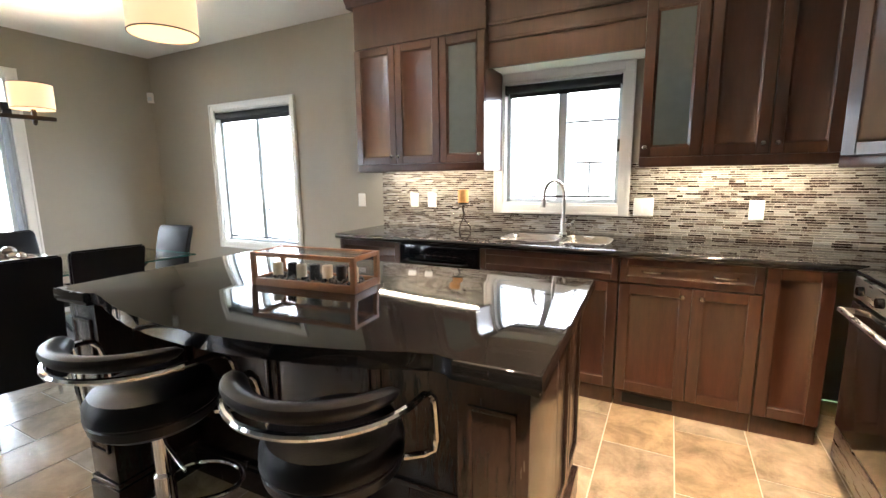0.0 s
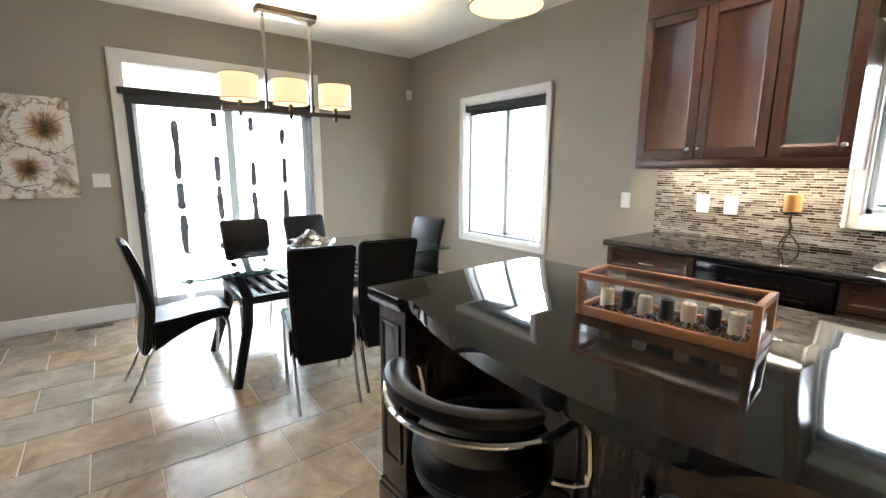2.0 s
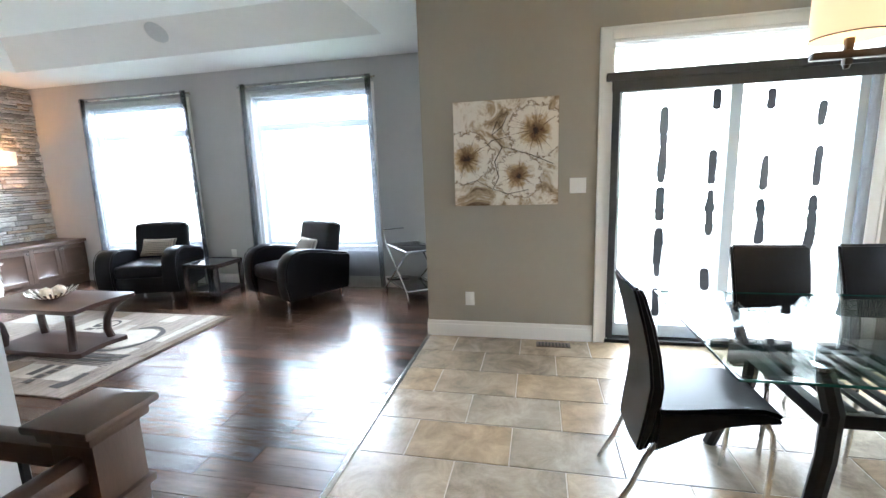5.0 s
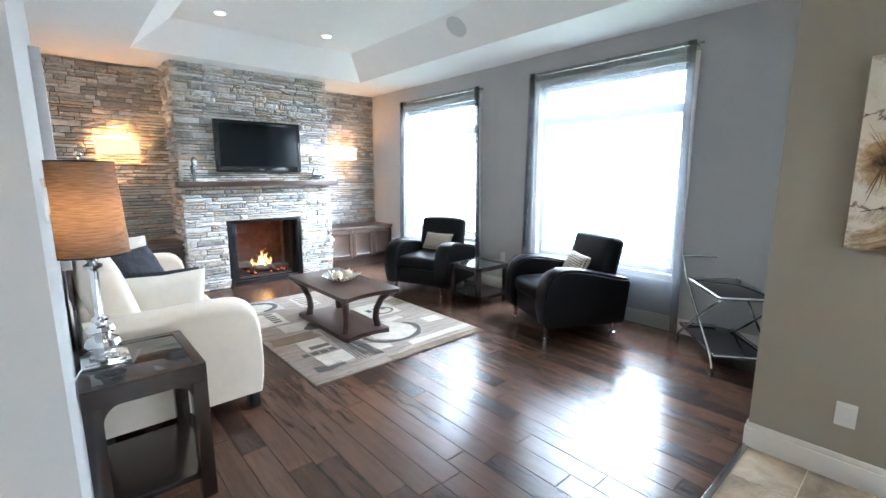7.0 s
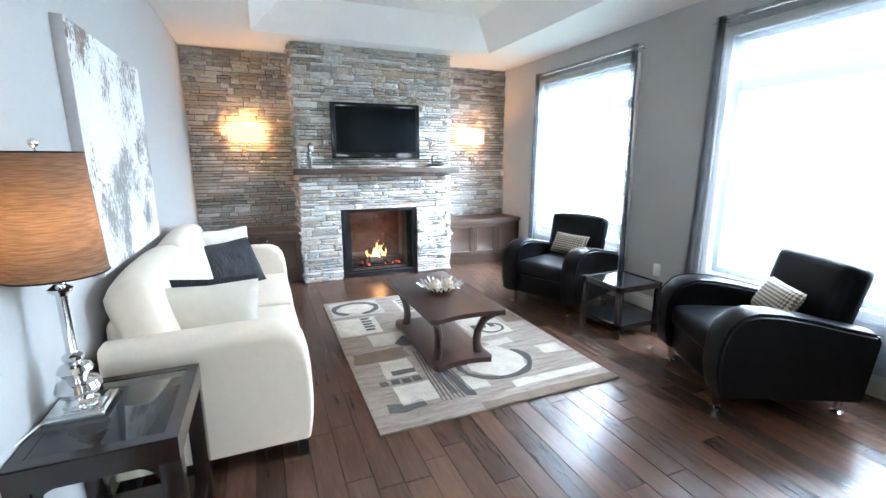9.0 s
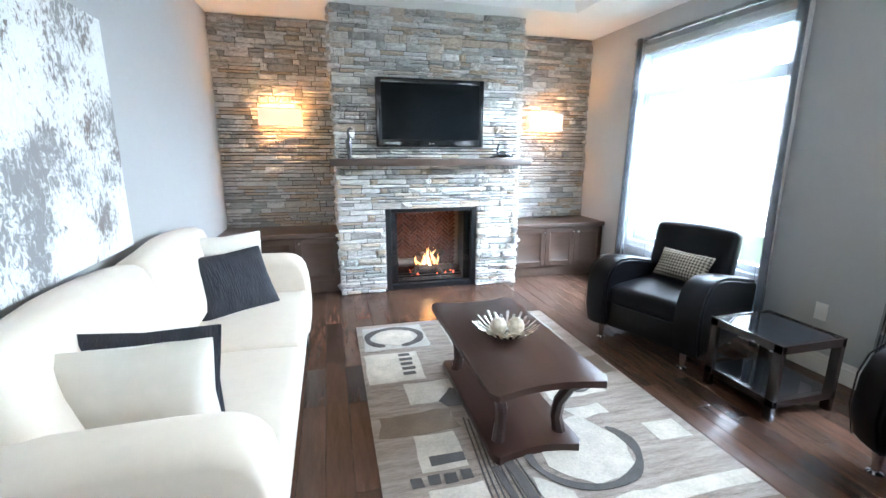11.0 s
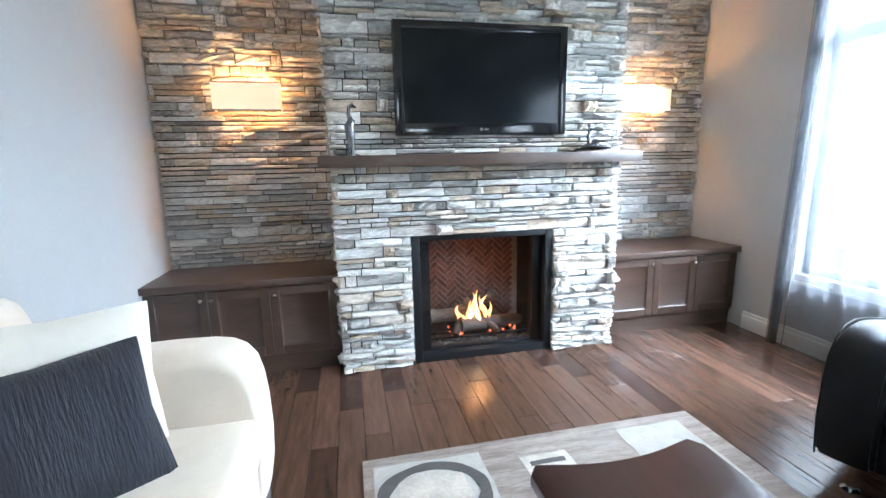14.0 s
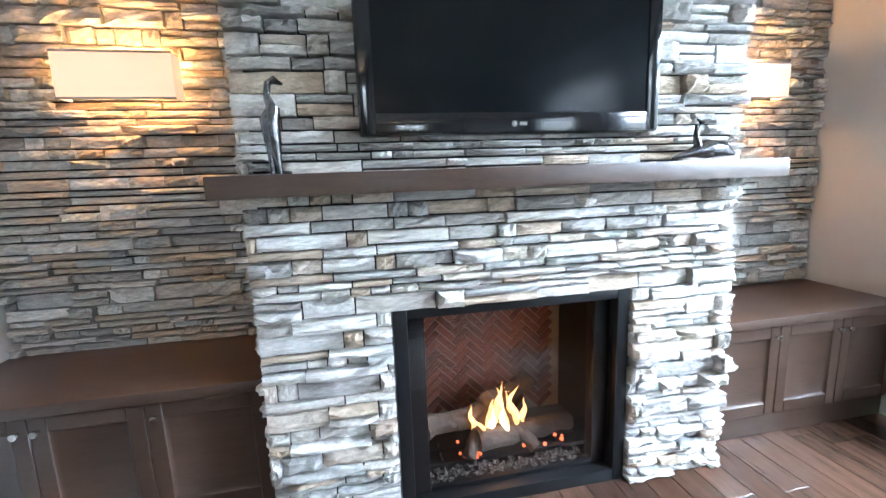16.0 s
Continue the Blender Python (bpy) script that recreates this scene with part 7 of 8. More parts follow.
# ---- end table and lamp ----
et = thing("end_table", Matrix.Translation((-0.568, -1.715, 0)), "dark wood end table with a black glass top by the sofa", "end table")
EX, EY, EH = 0.212, 0.265, 0.63
for sx in (-1, 1):
    for sy in (-1, 1):
        part("leg", solid((sx * EX - 0.06 * (sx > 0), sx * EX + 0.06 * (sx < 0), sy * EY - 0.06 * (sy > 0), sy * EY + 0.06 * (sy < 0), 0.0, EH - 0.08), bevel=0.004), ESPRESSO_DARK, et)
part("frame", solid((-EX, EX, -EY, -EY + 0.06, EH - 0.08, EH - 0.004), (-EX, EX, EY - 0.06, EY, EH - 0.08, EH - 0.004), (-EX, -EX + 0.06, -EY + 0.06, EY - 0.06, EH - 0.08, EH - 0.004), (EX - 0.06, EX, -EY + 0.06, EY - 0.06, EH - 0.08, EH - 0.004)), ESPRESSO_DARK, et)
part("glass_top", solid((-EX + 0.04, EX - 0.04, -EY + 0.04, EY - 0.04, EH - 0.012, EH), bevel=0.002), DARK_GLASS, et, "black glass inset")
part("top_rim", solid((-EX, EX, -EY, -EY + 0.04, EH - 0.006, EH + 0.001), (-EX, EX, EY - 0.04, EY, EH - 0.006, EH + 0.001), (-EX, -EX + 0.04, -EY + 0.04, EY - 0.04, EH - 0.006, EH + 0.001), (EX - 0.04, EX, -EY + 0.04, EY - 0.04, EH - 0.006, EH + 0.001)), ESPRESSO_DARK, et)
for sx in (-1, 1):
    bm = bmesh.new()
    q = [(0.0, 0.0)] + [(0.07 - 0.07 * math.sin(radians(a)), 0.07 - 0.07 * math.cos(radians(a))) for a in range(0, 91, 15)]
    prism(bm, [(sx * (EX - 0.06 - x), -y) for x, y in q], 0, 0.05)
    part("corner_brace", bm, ESPRESSO_DARK, et, m=Matrix.Translation((0, EY - 0.005, EH - 0.08)) @ Matrix.Rotation(radians(90), 4, "X"))
part("low_shelf", solid((-EX + 0.01, EX - 0.01, -EY + 0.01, EY - 0.01, 0.10, 0.13), bevel=0.003), ESPRESSO_DARK, et)

lp = thing("table_lamp", Matrix.Translation((-0.458, -1.748, 0.631)), "silver stacked-glass table lamp with a lit tan drum shade", "lamp")
part("plinth", solid((-0.085, 0.085, -0.085, 0.085, 0.0, 0.016), (-0.072, 0.072, -0.072, 0.072, 0.016, 0.026), bevel=0.003), CHROME, lp)
bm = bmesh.new()
lathe(bm, [(0.05, 0.026), (0.052, 0.032), (0.04, 0.04), (0.036, 0.05), (0.055, 0.062), (0.066, 0.082), (0.058, 0.104), (0.036, 0.116), (0.03, 0.122), (0.042, 0.130), (0.05, 0.145), (0.042, 0.162), (0.026, 0.170), (0.021, 0.176), (0.03, 0.184), (0.03, 0.196), (0.018, 0.204), (0.0155, 0.21), (0.0155, 0.40), (0.02, 0.405), (0.032, 0.415), (0.034, 0.425), (0.02, 0.435), (0.016, 0.44), (0.03, 0.452), (0.0, 0.456)], 32)
part("stem", bm, CHROME, lp)
bm = bmesh.new()
lathe(bm, [(0.134, 0.47), (0.116, 0.85), (0.113, 0.85), (0.131, 0.47)], 44)
sh = part("shade", bm, SHADE_BROWN, lp, "tan fabric shade glowing from inside")
for r, z in ((0.134, 0.472), (0.116, 0.848)):
    bm = bmesh.new()
    tube(bm, [(r * math.cos(2 * math.pi * k / 44), r * math.sin(2 * math.pi * k / 44), z) for k in range(44)], 0.003, 6, closed=True)
    part("shade_trim", bm, BLACK_METAL, sh)
bm = bmesh.new()
tube(bm, [(0, 0, 0.45), (0, 0, 0.865)], 0.004, 6)
tube(bm, [(-0.115, 0, 0.84), (0.115, 0, 0.84)], 0.0025, 6)
bmesh.ops.create_icosphere(bm, subdivisions=2, radius=0.014, matrix=Matrix.Translation((0, 0, 0.876)))
part("finial", bm, CHROME, lp)
bm = bmesh.new()
tube(bm, [(0.07, 0.02, 0.008), (0.09, 0.08, 0.006), (0.11, 0.18, 0.006), (0.125, 0.26, 0.0), (0.128, 0.275, -0.3), (0.129, 0.28, -0.60)], 0.003, 6)
part("cord", bm, WHITE_PLASTIC, lp)


# ---- pictures ----
def art_nodes(name):
    m, nt, p = node_mat(name)
    co, mp = nt.nodes.new("ShaderNodeTexCoord"), nt.nodes.new("ShaderNodeMapping")
    nt.links.new(co.outputs["Object"], mp.inputs[0])
    p.inputs["Roughness"].default_value = 0.6
    return m, nt, p, mp


def ramp_of(nt, fac, stops):
    n = nt.nodes.new("ShaderNodeValToRGB")
    e = n.color_ramp.elements
    while len(e) < len(stops):
        e.new(0.5)
    for k, (pos, c) in enumerate(stops):
        e[k].position, e[k].color = pos, c
    nt.links.new(fac, n.inputs[0])
    return n


def blend(nt, fac, a, b):
    n = nt.nodes.new("ShaderNodeMix")
    n.data_type = "RGBA"
    nt.links.new(fac, n.inputs["Factor"])
    nt.links.new(a, n.inputs["A"])
    nt.links.new(b, n.inputs["B"])
    return n.outputs["Result"]


def flower_art():
    """Cream ground with loose sepia flowers: dark hearts, pale petals, brown rims."""
    m, nt, p, mp = art_nodes("flower_canvas")
    L = nt.links.new
    n1 = add(nt, "ShaderNodeTexNoise", Scale=4.5, Detail=9.0, Roughness=0.72, Distortion=1.0)
    n2 = add(nt, "ShaderNodeTexNoise", Scale=16.0, Detail=6.0, Roughness=0.7, Distortion=0.6)
    for n in (n1, n2):
        L(mp.outputs[0], n.inputs["Vector"])
    out = ramp_of(nt, n1.outputs["Fac"], [(0.34, (0.10, 0.055, 0.028, 1)), (0.43, (0.40, 0.30, 0.19, 1)), (0.51, (0.72, 0.66, 0.57, 1)), (0.7, (0.80, 0.77, 0.71, 1))]).outputs[0]
    bend = nt.nodes.new("ShaderNodeVectorMath")
    bend.operation = "MULTIPLY_ADD"
    bend.inputs[1].default_value = (0.20, 0, 0.20)
    L(n2.outputs["Color"], bend.inputs[0])
    L(mp.outputs[0], bend.inputs[2])
    for cx, cz, r in ((-0.30, -0.03, 0.21), (0.23, 0.16, 0.21), (0.10, -0.17, 0.18)):
        d = nt.nodes.new("ShaderNodeVectorMath")
        d.operation = "DISTANCE"
        d.inputs[1].default_value = (cx + 0.10, -0.04, cz + 0.10)
        L(bend.outputs[0], d.inputs[0])
        s = nt.nodes.new("ShaderNodeMath")
        s.operation = "DIVIDE"
        s.inputs[1].default_value = r
        L(d.outputs["Value"], s.inputs[0])
        c = ramp_of(nt, s.outputs[0], [(0.10, (0.035, 0.018, 0.010, 1)), (0.22, (0.20, 0.105, 0.045, 1)), (0.42, (0.50, 0.36, 0.20, 1)), (0.62, (0.78, 0.73, 0.65, 1)), (0.90, (0.76, 0.70, 0.61, 1)), (0.95, (0.16, 0.095, 0.05, 1)), (1.0, (0.34, 0.24, 0.14, 1))])
        a = ramp_of(nt, s.outputs[0], [(0.0, (1, 1, 1, 1)), (0.97, (1, 1, 1, 1)), (1.0, (0, 0, 0, 1))])
        out = blend(nt, a.outputs[0], out, c.outputs[0])
    L(out, p.inputs["Base Color"])
    return m


def scraped_art():
    """White ground with scraped grey and brown patches of broken vertical and level strokes."""
    m, nt, p, mp = art_nodes("abstract_canvas")
    L = nt.links.new
    mask = add(nt, "ShaderNodeTexNoise", Scale=2.3, Detail=2.0)
    L(mp.outputs[0], mask.inputs["Vector"])
    tone = add(nt, "ShaderNodeTexNoise", Scale=1.7, Detail=1.0)
    L(mp.outputs[0], tone.inputs["Vector"])
    far = nt.nodes.new("ShaderNodeMapping")
    far.inputs["Scale"].default_value = (1.7, 1.0, 1.0)
    L(mp.outputs[0], far.inputs[0])
    scr = add(nt, "ShaderNodeTexNoise", Scale=24.0, Detail=9.0, Roughness=0.82, Distortion=0.8)
    L(far.outputs[0], scr.inputs["Vector"])
    where = ramp_of(nt, mask.outputs["Fac"], [(0.40, (0.0, 0.0, 0.0, 1)), (0.62, (0.21, 0.21, 0.21, 1))])
    sm = nt.nodes.new("ShaderNodeMath")
    L(scr.outputs["Fac"], sm.inputs[0])
    L(where.outputs[0], sm.inputs[1])
    cut = ramp_of(nt, sm.outputs[0], [(0.625, (0, 0, 0, 1)), (0.665, (1, 1, 1, 1))])
    ink = ramp_of(nt, tone.outputs["Fac"], [(0.44, (0.15, 0.10, 0.07, 1)), (0.56, (0.27, 0.26, 0.255, 1))])
    ground = ramp_of(nt, scr.outputs["Fac"], [(0.35, (0.62, 0.62, 0.62, 1)), (0.5, (0.82, 0.82, 0.81, 1))])
    L(blend(nt, cut.outputs[0], ground.outputs[0], ink.outputs[0]), p.inputs["Base Color"])
    bp = add(nt, "ShaderNodeBump", Strength=0.5, Distance=0.005)
    L(scr.outputs["Fac"], bp.inputs["Height"])
    L(bp.outputs[0], p.inputs["Normal"])
    return m


INK = surf("brown_ink", (0.055, 0.032, 0.02), 0.7, var=0.4, scale=20)
SEPIA = surf("sepia_wash", (0.22, 0.13, 0.065), 0.7, var=0.4, scale=14)
fa = thing("flower_painting", Matrix.Translation((XW, 0.69, 1.505)) @ Matrix.Rotation(radians(90), 4, "Z"), "square canvas painting of sepia flowers on a cream ground", "painting")
part("canvas", solid((-0.40, 0.40, -0.04, -0.001, -0.40, 0.40), bevel=0.003), CANVAS_EDGE, fa)
part("picture_face", solid((-0.397, 0.397, -0.042, -0.0395, -0.397, 0.397)), flower_art(), fa)
rf = random.Random(21)
for cx, cz, r in ((0.23, 0.16, 0.20), (-0.30, -0.03, 0.19), (0.10, -0.17, 0.17)):
    bm = bmesh.new()
    for k in range(46):
        t = rf.uniform(0, 6.283)
        a, b = r * rf.uniform(0.10, 0.2), r * rf.uniform(0.45, 1.0)
        w = rf.uniform(0.0012, 0.0035)
        p0, p1 = (cx + a * math.cos(t), cz + a * math.sin(t)), (cx + b * math.cos(t + 0.15), cz + b * math.sin(t + 0.15))
        if max(abs(p1[0]), abs(p1[1])) < 0.39:
            tube(bm, [(p0[0], -0.0425, p0[1]), ((p0[0] + p1[0]) / 2, -0.043, (p0[1] + p1[1]) / 2 + 0.004), (p1[0], -0.0425, p1[1])], [w * 1.6, w, 0.0006], 5, flat=0.6)
    tagged(part("petal_strokes", bm, SEPIA, fa), kind="stuff")
for pts in ([(-0.06, 0.24), (-0.10, 0.14), (-0.02, 0.05), (-0.08, -0.06), (-0.05, -0.18), (-0.10, -0.28)], [(-0.02, 0.05), (0.08, 0.02), (0.20, -0.02), (0.36, -0.09)], [(-0.10, 0.14), (-0.02, 0.20), (0.03, 0.30), (-0.05, 0.27)], [(-0.06, 0.24), (0.02, 0.12), (-0.10, 0.10), (-0.14, 0.06)], [(-0.36, -0.24), (-0.22, -0.20), (-0.12, -0.26), (0.02, -0.31), (0.18, -0.28)]):
    bm = bmesh.new()
    tube(bm, [(x, -0.043, z) for x, z in pts], [rf.uniform(0.003, 0.008) for _ in pts], 6, flat=0.5)
    part("stem_stroke", bm, INK, fa)

ab = thing("abstract_painting", Matrix.Translation((XE, -2.98, 1.485)) @ Matrix.Rotation(radians(-90), 4, "Z"), "large square canvas of scraped white, grey and brown paint", "painting")
part("canvas", solid((-0.60, 0.60, -0.045, -0.001, -0.545, 0.545), bevel=0.003), surf("canvas_grey_edge", (0.45, 0.44, 0.45), 0.8, var=0.1), ab)
part("picture_face", solid((-0.597, 0.597, -0.047, -0.044, -0.542, 0.542)), scraped_art(), ab)

# ---- serving cart ----
cr = thing("serving_cart", Matrix.Translation((-4.16, -0.45, 0)) @ Matrix.Rotation(radians(38), 4, "Z"), "folding chrome serving cart with two black trays on castors", "serving cart")
CL, CD = 0.36, 0.20
for sy in (-1, 1):
    bm = bmesh.new()
    tube(bm, [(-CL, sy * CD, 0.05), (-CL + 0.06, sy * CD, 0.10), (CL - 0.04, sy * CD, 0.53), (CL + 0.02, sy * CD, 0.56)], 0.010, 8)
    part("cross_tube", bm, CHROME, cr)
    bm = bmesh.new()
    tube(bm, [(CL, sy * CD, 0.05), (CL - 0.03, sy * CD, 0.12), (-CL + 0.08, sy * CD, 0.58), (-CL - 0.03, sy * CD, 0.74)], 0.010, 8)
    part("cross_tube", bm, CHROME, cr)
bm = bmesh.new()
tube(bm, [(-CL - 0.03, -CD, 0.74), (-CL - 0.03, CD, 0.74)], 0.010, 8)
part("handle", bm, CHROME, cr)
for z, a in ((0.565, -CL + 0.08), (0.14, -CL)):
    tr = part("tray", solid((a, CL, -CD + 0.012, CD - 0.012, z - 0.006, z + 0.002), bevel=0.002), DARK_GLASS, cr, "black tray")
    bm = bmesh.new()
    tube(bm, [(a, -CD + 0.01, z + 0.012), (CL, -CD + 0.01, z + 0.012), (CL, CD - 0.01, z + 0.012), (a, CD - 0.01, z + 0.012)], 0.007, 8, closed=True)
    part("tray_rail", bm, CHROME, tr)
for sx in (-1, 1):
    for sy in (-1, 1):
        bm = bmesh.new()
        tube(bm, [(sx * CL, sy * CD - 0.010, 0.026), (sx * CL, sy * CD + 0.010, 0.026)], 0.026, 16)
        cs = part("castor", bm, BLACK_METAL, cr)
        bm = bmesh.new()
        tube(bm, [(sx * CL, sy * CD, 0.026), (sx * CL, sy * CD, 0.06)], 0.013, 8)
        part("fork", bm, CHROME, cs)

# ---- stair railing ----
NX, NY = -0.225, -0.045
nw = thing("newel_post", Matrix.Translation((NX, NY, 0)), "square brown wood newel post with a moulded cap", "railing")
part("shaft", solid((-0.058, 0.058, -0.058, 0.058, 0.0, 0.85), bevel=0.003), OAK_RAIL, nw)
part("collar", solid((-0.07, 0.07, -0.07, 0.07, 0.66, 0.682), bevel=0.006), OAK_RAIL, nw)
part("plinth", solid((-0.07, 0.07, -0.07, 0.07, 0.0, 0.16), bevel=0.006), OAK_RAIL, nw)
bm = solid((-0.074, 0.074, -0.074, 0.074, 0.835, 0.862), (-0.09, 0.09, -0.09, 0.09, 0.862, 0.882), bevel=0.007)
a = [bm.verts.new((sx * 0.088, sy * 0.088, 0.880)) for sx, sy in ((-1, -1), (1, -1), (1, 1), (-1, 1))]
b = [bm.verts.new((sx * 0.045, sy * 0.045, 0.900)) for sx, sy in ((-1, -1), (1, -1), (1, 1), (-1, 1))]
for k in range(4):
    bm.faces.new((a[k], a[(k + 1) % 4], b[(k + 1) % 4], b[k]))
bm.faces.new(b)
part("cap", bm, OAK_RAIL, nw)
for k in range(2):
    part("fluting", solid((-0.05 + k * 0.06, -0.02 + k * 0.06, 0.056, 0.0605, 0.25, 0.62), bevel=0.002), OAK_RAIL, nw)


def guard(name, m, length, n, label):
    ob = thing(name, m, label, "railing")
    bm = bmesh.new()
    prof = [(-0.03, 0.74), (0.03, 0.74), (0.034, 0.765), (0.028, 0.79), (0.012, 0.80), (-0.012, 0.80), (-0.028, 0.79), (-0.034, 0.765)]
    profile_x(bm, prof, 0.0, length)
    part("handrail", bm, OAK_RAIL, ob)
    part("bottom_rail", solid((0.0, length, -0.025, 0.025, 0.0, 0.04), bevel=0.004), OAK_RAIL, ob)
    for k in range(n):
        x = (k + 0.5) * length / n
        part("baluster", solid((x - 0.007, x + 0.007, -0.007, 0.007, 0.035, 0.745)), BLACK_METAL, ob, "black square metal baluster")


guard("stair_railing", Matrix.Translation((NX + 0.058, NY, 0)), 1.75, 16, "brown wood handrail on black metal balusters along the stairwell")
guard("stair_railing", Matrix.Translation((NX, NY - 0.058, 0)) @ Matrix.Rotation(radians(-90), 4, "Z"), 0.377, 3, "short brown wood handrail between newel and wall")


# ---- small pieces last: tiles, planks, ledge stones ----
def slab_mesh(name, w, h, t, bevel, material):
    bm = bmesh.new()
    B(bm, 0, w, 0, h, -t, 0, bevel=bevel, seg=1)
    return mesh_of(bm, name, material, smooth=False)


floor_t, floor_w = bpy.data.objects["floor_tiled"], bpy.data.objects["floor_wood"]
rt = random.Random(31)
TW, TL, GR = 0.325, 0.52, 0.006
cache = {}
tiles = []
x = -1.37 - TW * 5
row = 0
while x < XK:
    off = 0.55 if row % 2 else 0.29
    y = off - TL * 2
    while y < YN:
        x0, x1, y0, y1 = max(x, XW), min(x + TW, XK - 0.01), max(y, YEND + 0.02), min(y + TL, YN)
        if x1 - x0 > 0.02 and y1 - y0 > 0.02:
            tiles.append((x0, y0, x1 - x0 - GR, y1 - y0 - GR))
        y += TL
    x += TW
    row += 1
tile_places, tile_meshes = [], []
for x0, y0, w, h in tiles:
    key = (round(w, 3), round(h, 3))
    if key not in cache:
        cache[key] = len(tile_meshes)
        tile_meshes.append(slab_mesh("tile", w, h, 0.003, 0.0012, TILE))
    tile_places.append((cache[key], Matrix.Translation((x0, y0, rt.uniform(-0.0004, 0.0004)))))
pieces(floor_t, "tile", tile_meshes, tile_places)

PW = 0.127
cache, plank_meshes, plank_places = {}, [], []
x = XL
while x < 1.6:
    y = YS - rt.uniform(0, 0.9)
    while y < YEND - 0.012:
        ln = rt.choice((0.45, 0.7, 0.9, 1.1, 1.35, 1.6))
        y0, y1 = max(y, YS), min(y + ln, YEND - 0.013)
        if y1 - y0 > 0.02 and (x < XE - 0.1 or y0 > -2.2):
            key = round(y1 - y0, 2)
            if key not in cache:
                cache[key] = len(plank_meshes)
                plank_meshes.append(slab_mesh("plank", PW - 0.0016, key - 0.0016, 0.006, 0.0022, PLANK))
            plank_places.append((cache[key], Matrix.Translation((x, y0, rt.uniform(-0.0006, 0.0006)))))
        y += ln
    x += PW
pieces(floor_w, "plank", plank_meshes, plank_places)


def stone_mesh(name, seed, rough=0.16):
    """A split-faced unit stone; its face looks towards -y."""
    r = random.Random(seed)
    bm = bmesh.new()
    nx, nz = 5, 3
    g = []
    for j in range(nz + 1):
        row = []
        for i in range(nx + 1):
            edge = i in (0, nx) or j in (0, nz)
            y = -0.5 + (r.uniform(0.02, 0.34) if edge else r.uniform(-0.15, 0.17))
            row.append(bm.verts.new((i / nx - 0.5 + (0 if i in (0, nx) else r.uniform(-0.05, 0.05)), y, j / nz - 0.5 + (r.uniform(-0.03, 0.03) if j in (0, nz) else r.uniform(-0.08, 0.08)))))
        g.append(row)
    for j in range(nz):
        for i in range(nx):
            bm.faces.new((g[j][i], g[j][i + 1], g[j + 1][i + 1], g[j + 1][i]))
    rim = [g[0][i] for i in range(nx + 1)] + [g[j][nx] for j in range(1, nz + 1)] + [g[nz][i] for i in range(nx - 1, -1, -1)] + [g[j][0] for j in range(nz - 1, 0, -1)]
    back = [bm.verts.new((v.co.x, 0.5, v.co.z)) for v in rim]
    n = len(rim)
    for k in range(n):
        bm.faces.new((rim[(k + 1) % n], rim[k], back[k], back[(k + 1) % n]))
    bmesh.ops.recalc_face_normals(bm, faces=bm.faces[:])
    return mesh_of(bm, name, STONE, smooth=False)


STONES = [stone_mesh("stone", 100 + k) for k in range(16)]


def ledge(width, z0, z1, seed, holes=()):
    """Courses of ledge stone: rows of x0, x1, z0, z1, depth on a face from 0 to width."""
    r = random.Random(seed)
    rows = []
    z = z0
    while z < z1 - 0.02:
        h = min(r.choice((0.028, 0.034, 0.042, 0.052, 0.07)), z1 - z)
        x = -r.uniform(0, 0.15)
        while x < width:
            ln = r.choice((0.07, 0.10, 0.14, 0.18, 0.22, 0.29))
            a, b = max(0, x), min(width, x + ln)
            if width - b < 0.04:
                b = width
            segs = [(a, b)]
            for hx0, hx1, hz in holes:
                if z < hz - 0.012:
                    segs = [q for s in segs for q in ((s[0], min(s[1], hx0)), (max(s[0], hx1), s[1])) if q[1] - q[0] > 0.02]
            for s0, s1 in segs:
                if h > 0.065 and r.random() < 0.4:
                    k = r.uniform(0.4, 0.6)
                    rows.append((s0, s1, z, z + h * k, r.uniform(0.022, 0.072)))
                    rows.append((s0, s1, z + h * k, z + h, r.uniform(0.022, 0.072)))
                elif s1 - s0 > 0.012:
                    rows.append((s0, s1, z, z + h, r.uniform(0.022, 0.072)))
            if b >= width:
                break
            x += ln
        z += h
    return rows


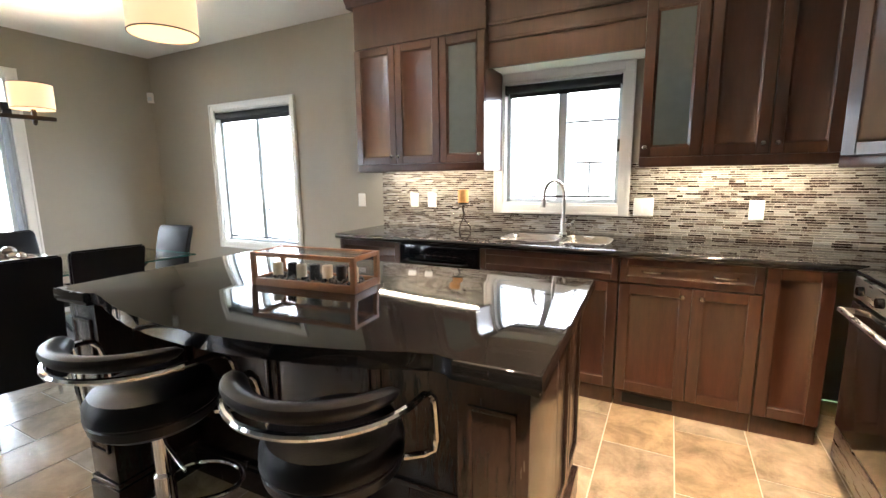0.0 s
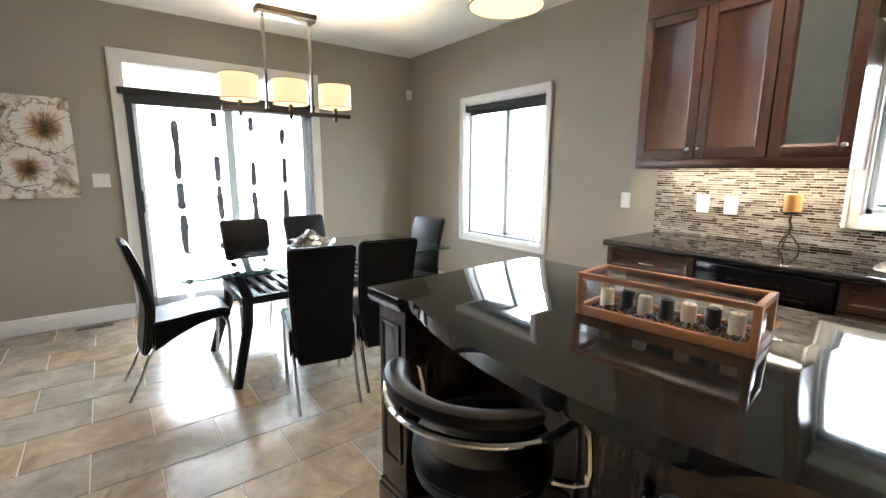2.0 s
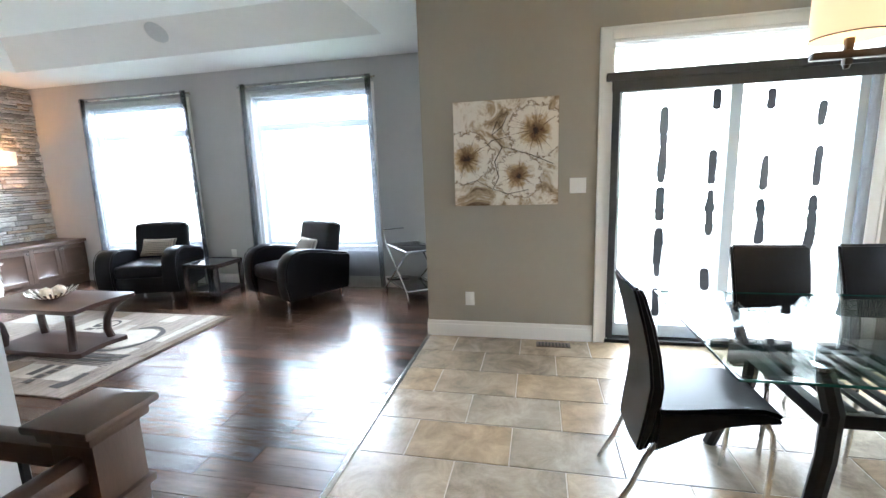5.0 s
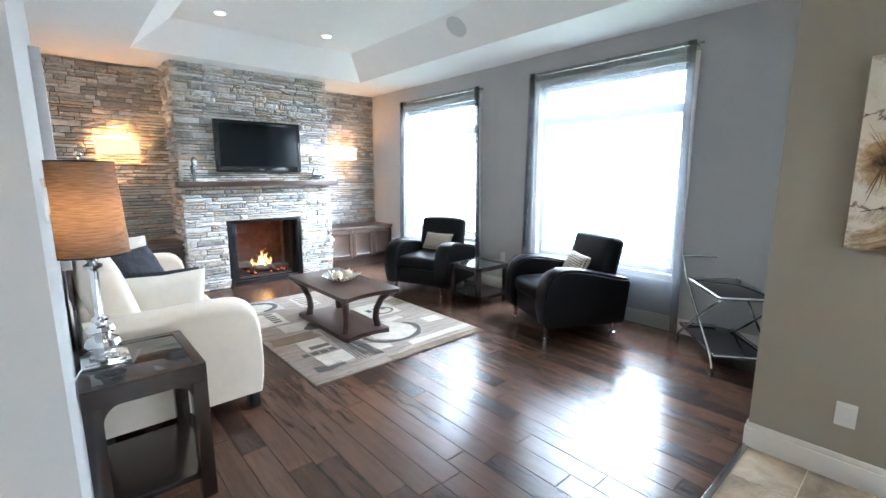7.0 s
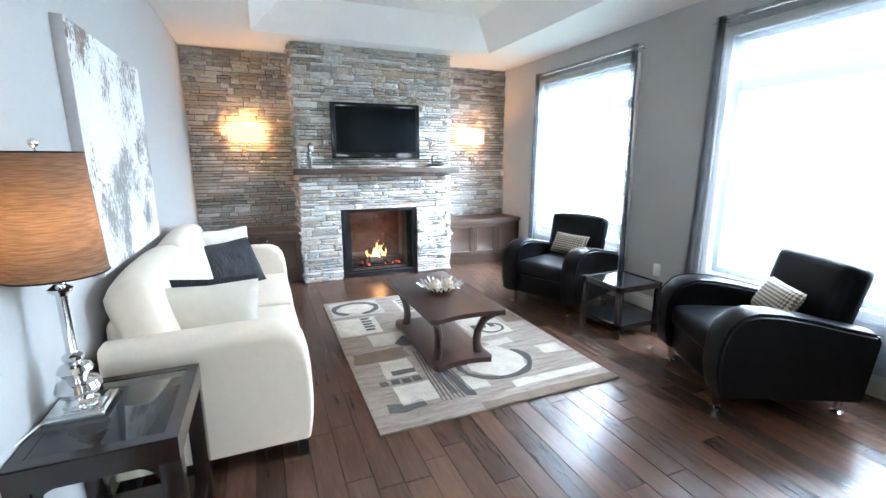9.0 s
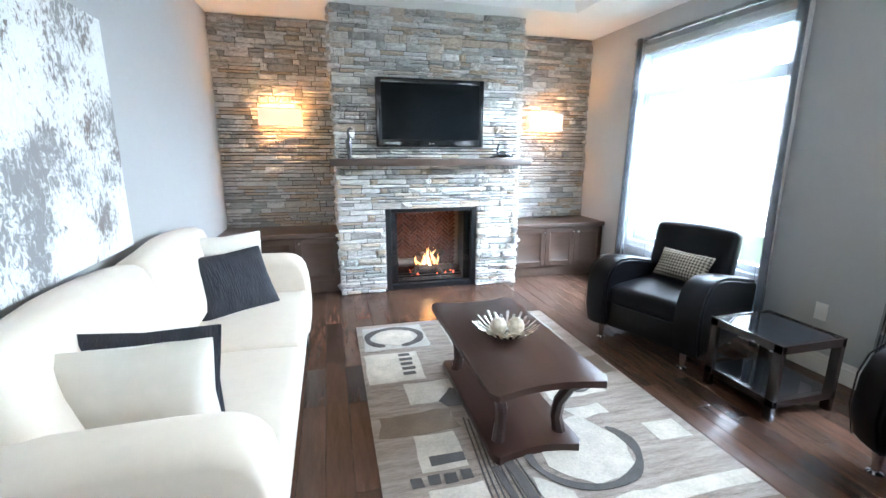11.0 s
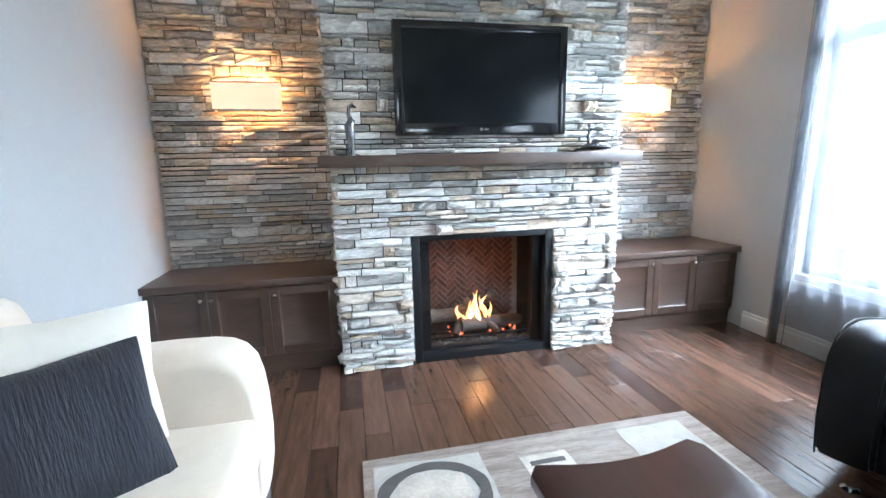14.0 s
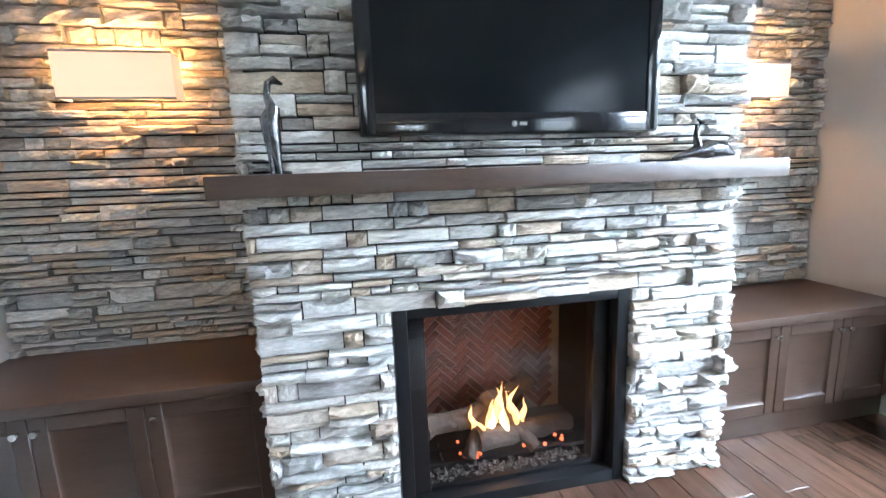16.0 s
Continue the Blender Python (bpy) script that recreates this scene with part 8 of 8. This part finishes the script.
def lay(parent, m, rows, keep, seed):
    """The first stones by rank as objects, the rest joined."""
    r = random.Random(seed)
    single_places, rest = [], []
    order = sorted(range(len(rows)), key=lambda k: abs((rows[k][2] + rows[k][3]) / 2 - 1.0))
    for rank, k in enumerate(order):
        x0, x1, z0, z1, d = rows[k]
        mat = m @ Matrix.Translation(((x0 + x1) / 2, 0.012 - d / 2, (z0 + z1) / 2)) @ Matrix.Rotation(radians(r.uniform(-0.5, 0.5)), 4, "Y") @ Matrix.Diagonal((x1 - x0 - 0.006, d, z1 - z0 - 0.008, 1))
        if rank < keep:
            single_places.append((r.randrange(16), mat))
        else:
            rest.append((r.randrange(16), mat))
    pieces(parent, "stone", STONES, single_places)
    if rest:
        v, f = [], []
        for k, mat in rest:
            o = len(v)
            v += [tuple(mat @ q.co) for q in STONES[k].vertices]
            f += [tuple(o + i for i in p.vertices) for p in STONES[k].polygons]
        me = bpy.data.meshes.new("stones_rest")
        me.from_pydata(v, [], f)
        me.materials.append(STONE_REST)
        ob = new("stones_rest", me)
        ob.parent = parent
        tagged(ob, kind="stuff")


R180 = Matrix.Rotation(radians(180), 4, "Z")
sw, cb = bpy.data.objects["wall_south"], bpy.data.objects["chimney_breast"]
left = ledge(XE - CX1 + 0.03, 0.60, H, 41)
right = ledge(CX0 - XL + 0.03, 0.60, H, 42)
lay(sw, Matrix.Translation((XE, YS + 0.02, 0)) @ R180, left, 150, 1)
lay(sw, Matrix.Translation((CX0 + 0.03, YS + 0.02, 0)) @ R180, right, 150, 2)
front = ledge(CX1 - CX0, 0.0, H, 43, [(CX1 - FX1, CX1 - FX0, FZ)])
lay(cb, Matrix.Translation((CX1, CY + 0.01, 0)) @ R180, front, 230, 3)
lay(cb, Matrix.Translation((CX1 - 0.03, YS + 0.03, 0)) @ Matrix.Rotation(radians(90), 4, "Z"), ledge(CY - YS - 0.02, 0.0, H, 44), 35, 4)
lay(cb, Matrix.Translation((CX0 + 0.03, CY + 0.01, 0)) @ Matrix.Rotation(radians(-90), 4, "Z"), ledge(CY - YS - 0.02, 0.0, H, 45), 35, 5)
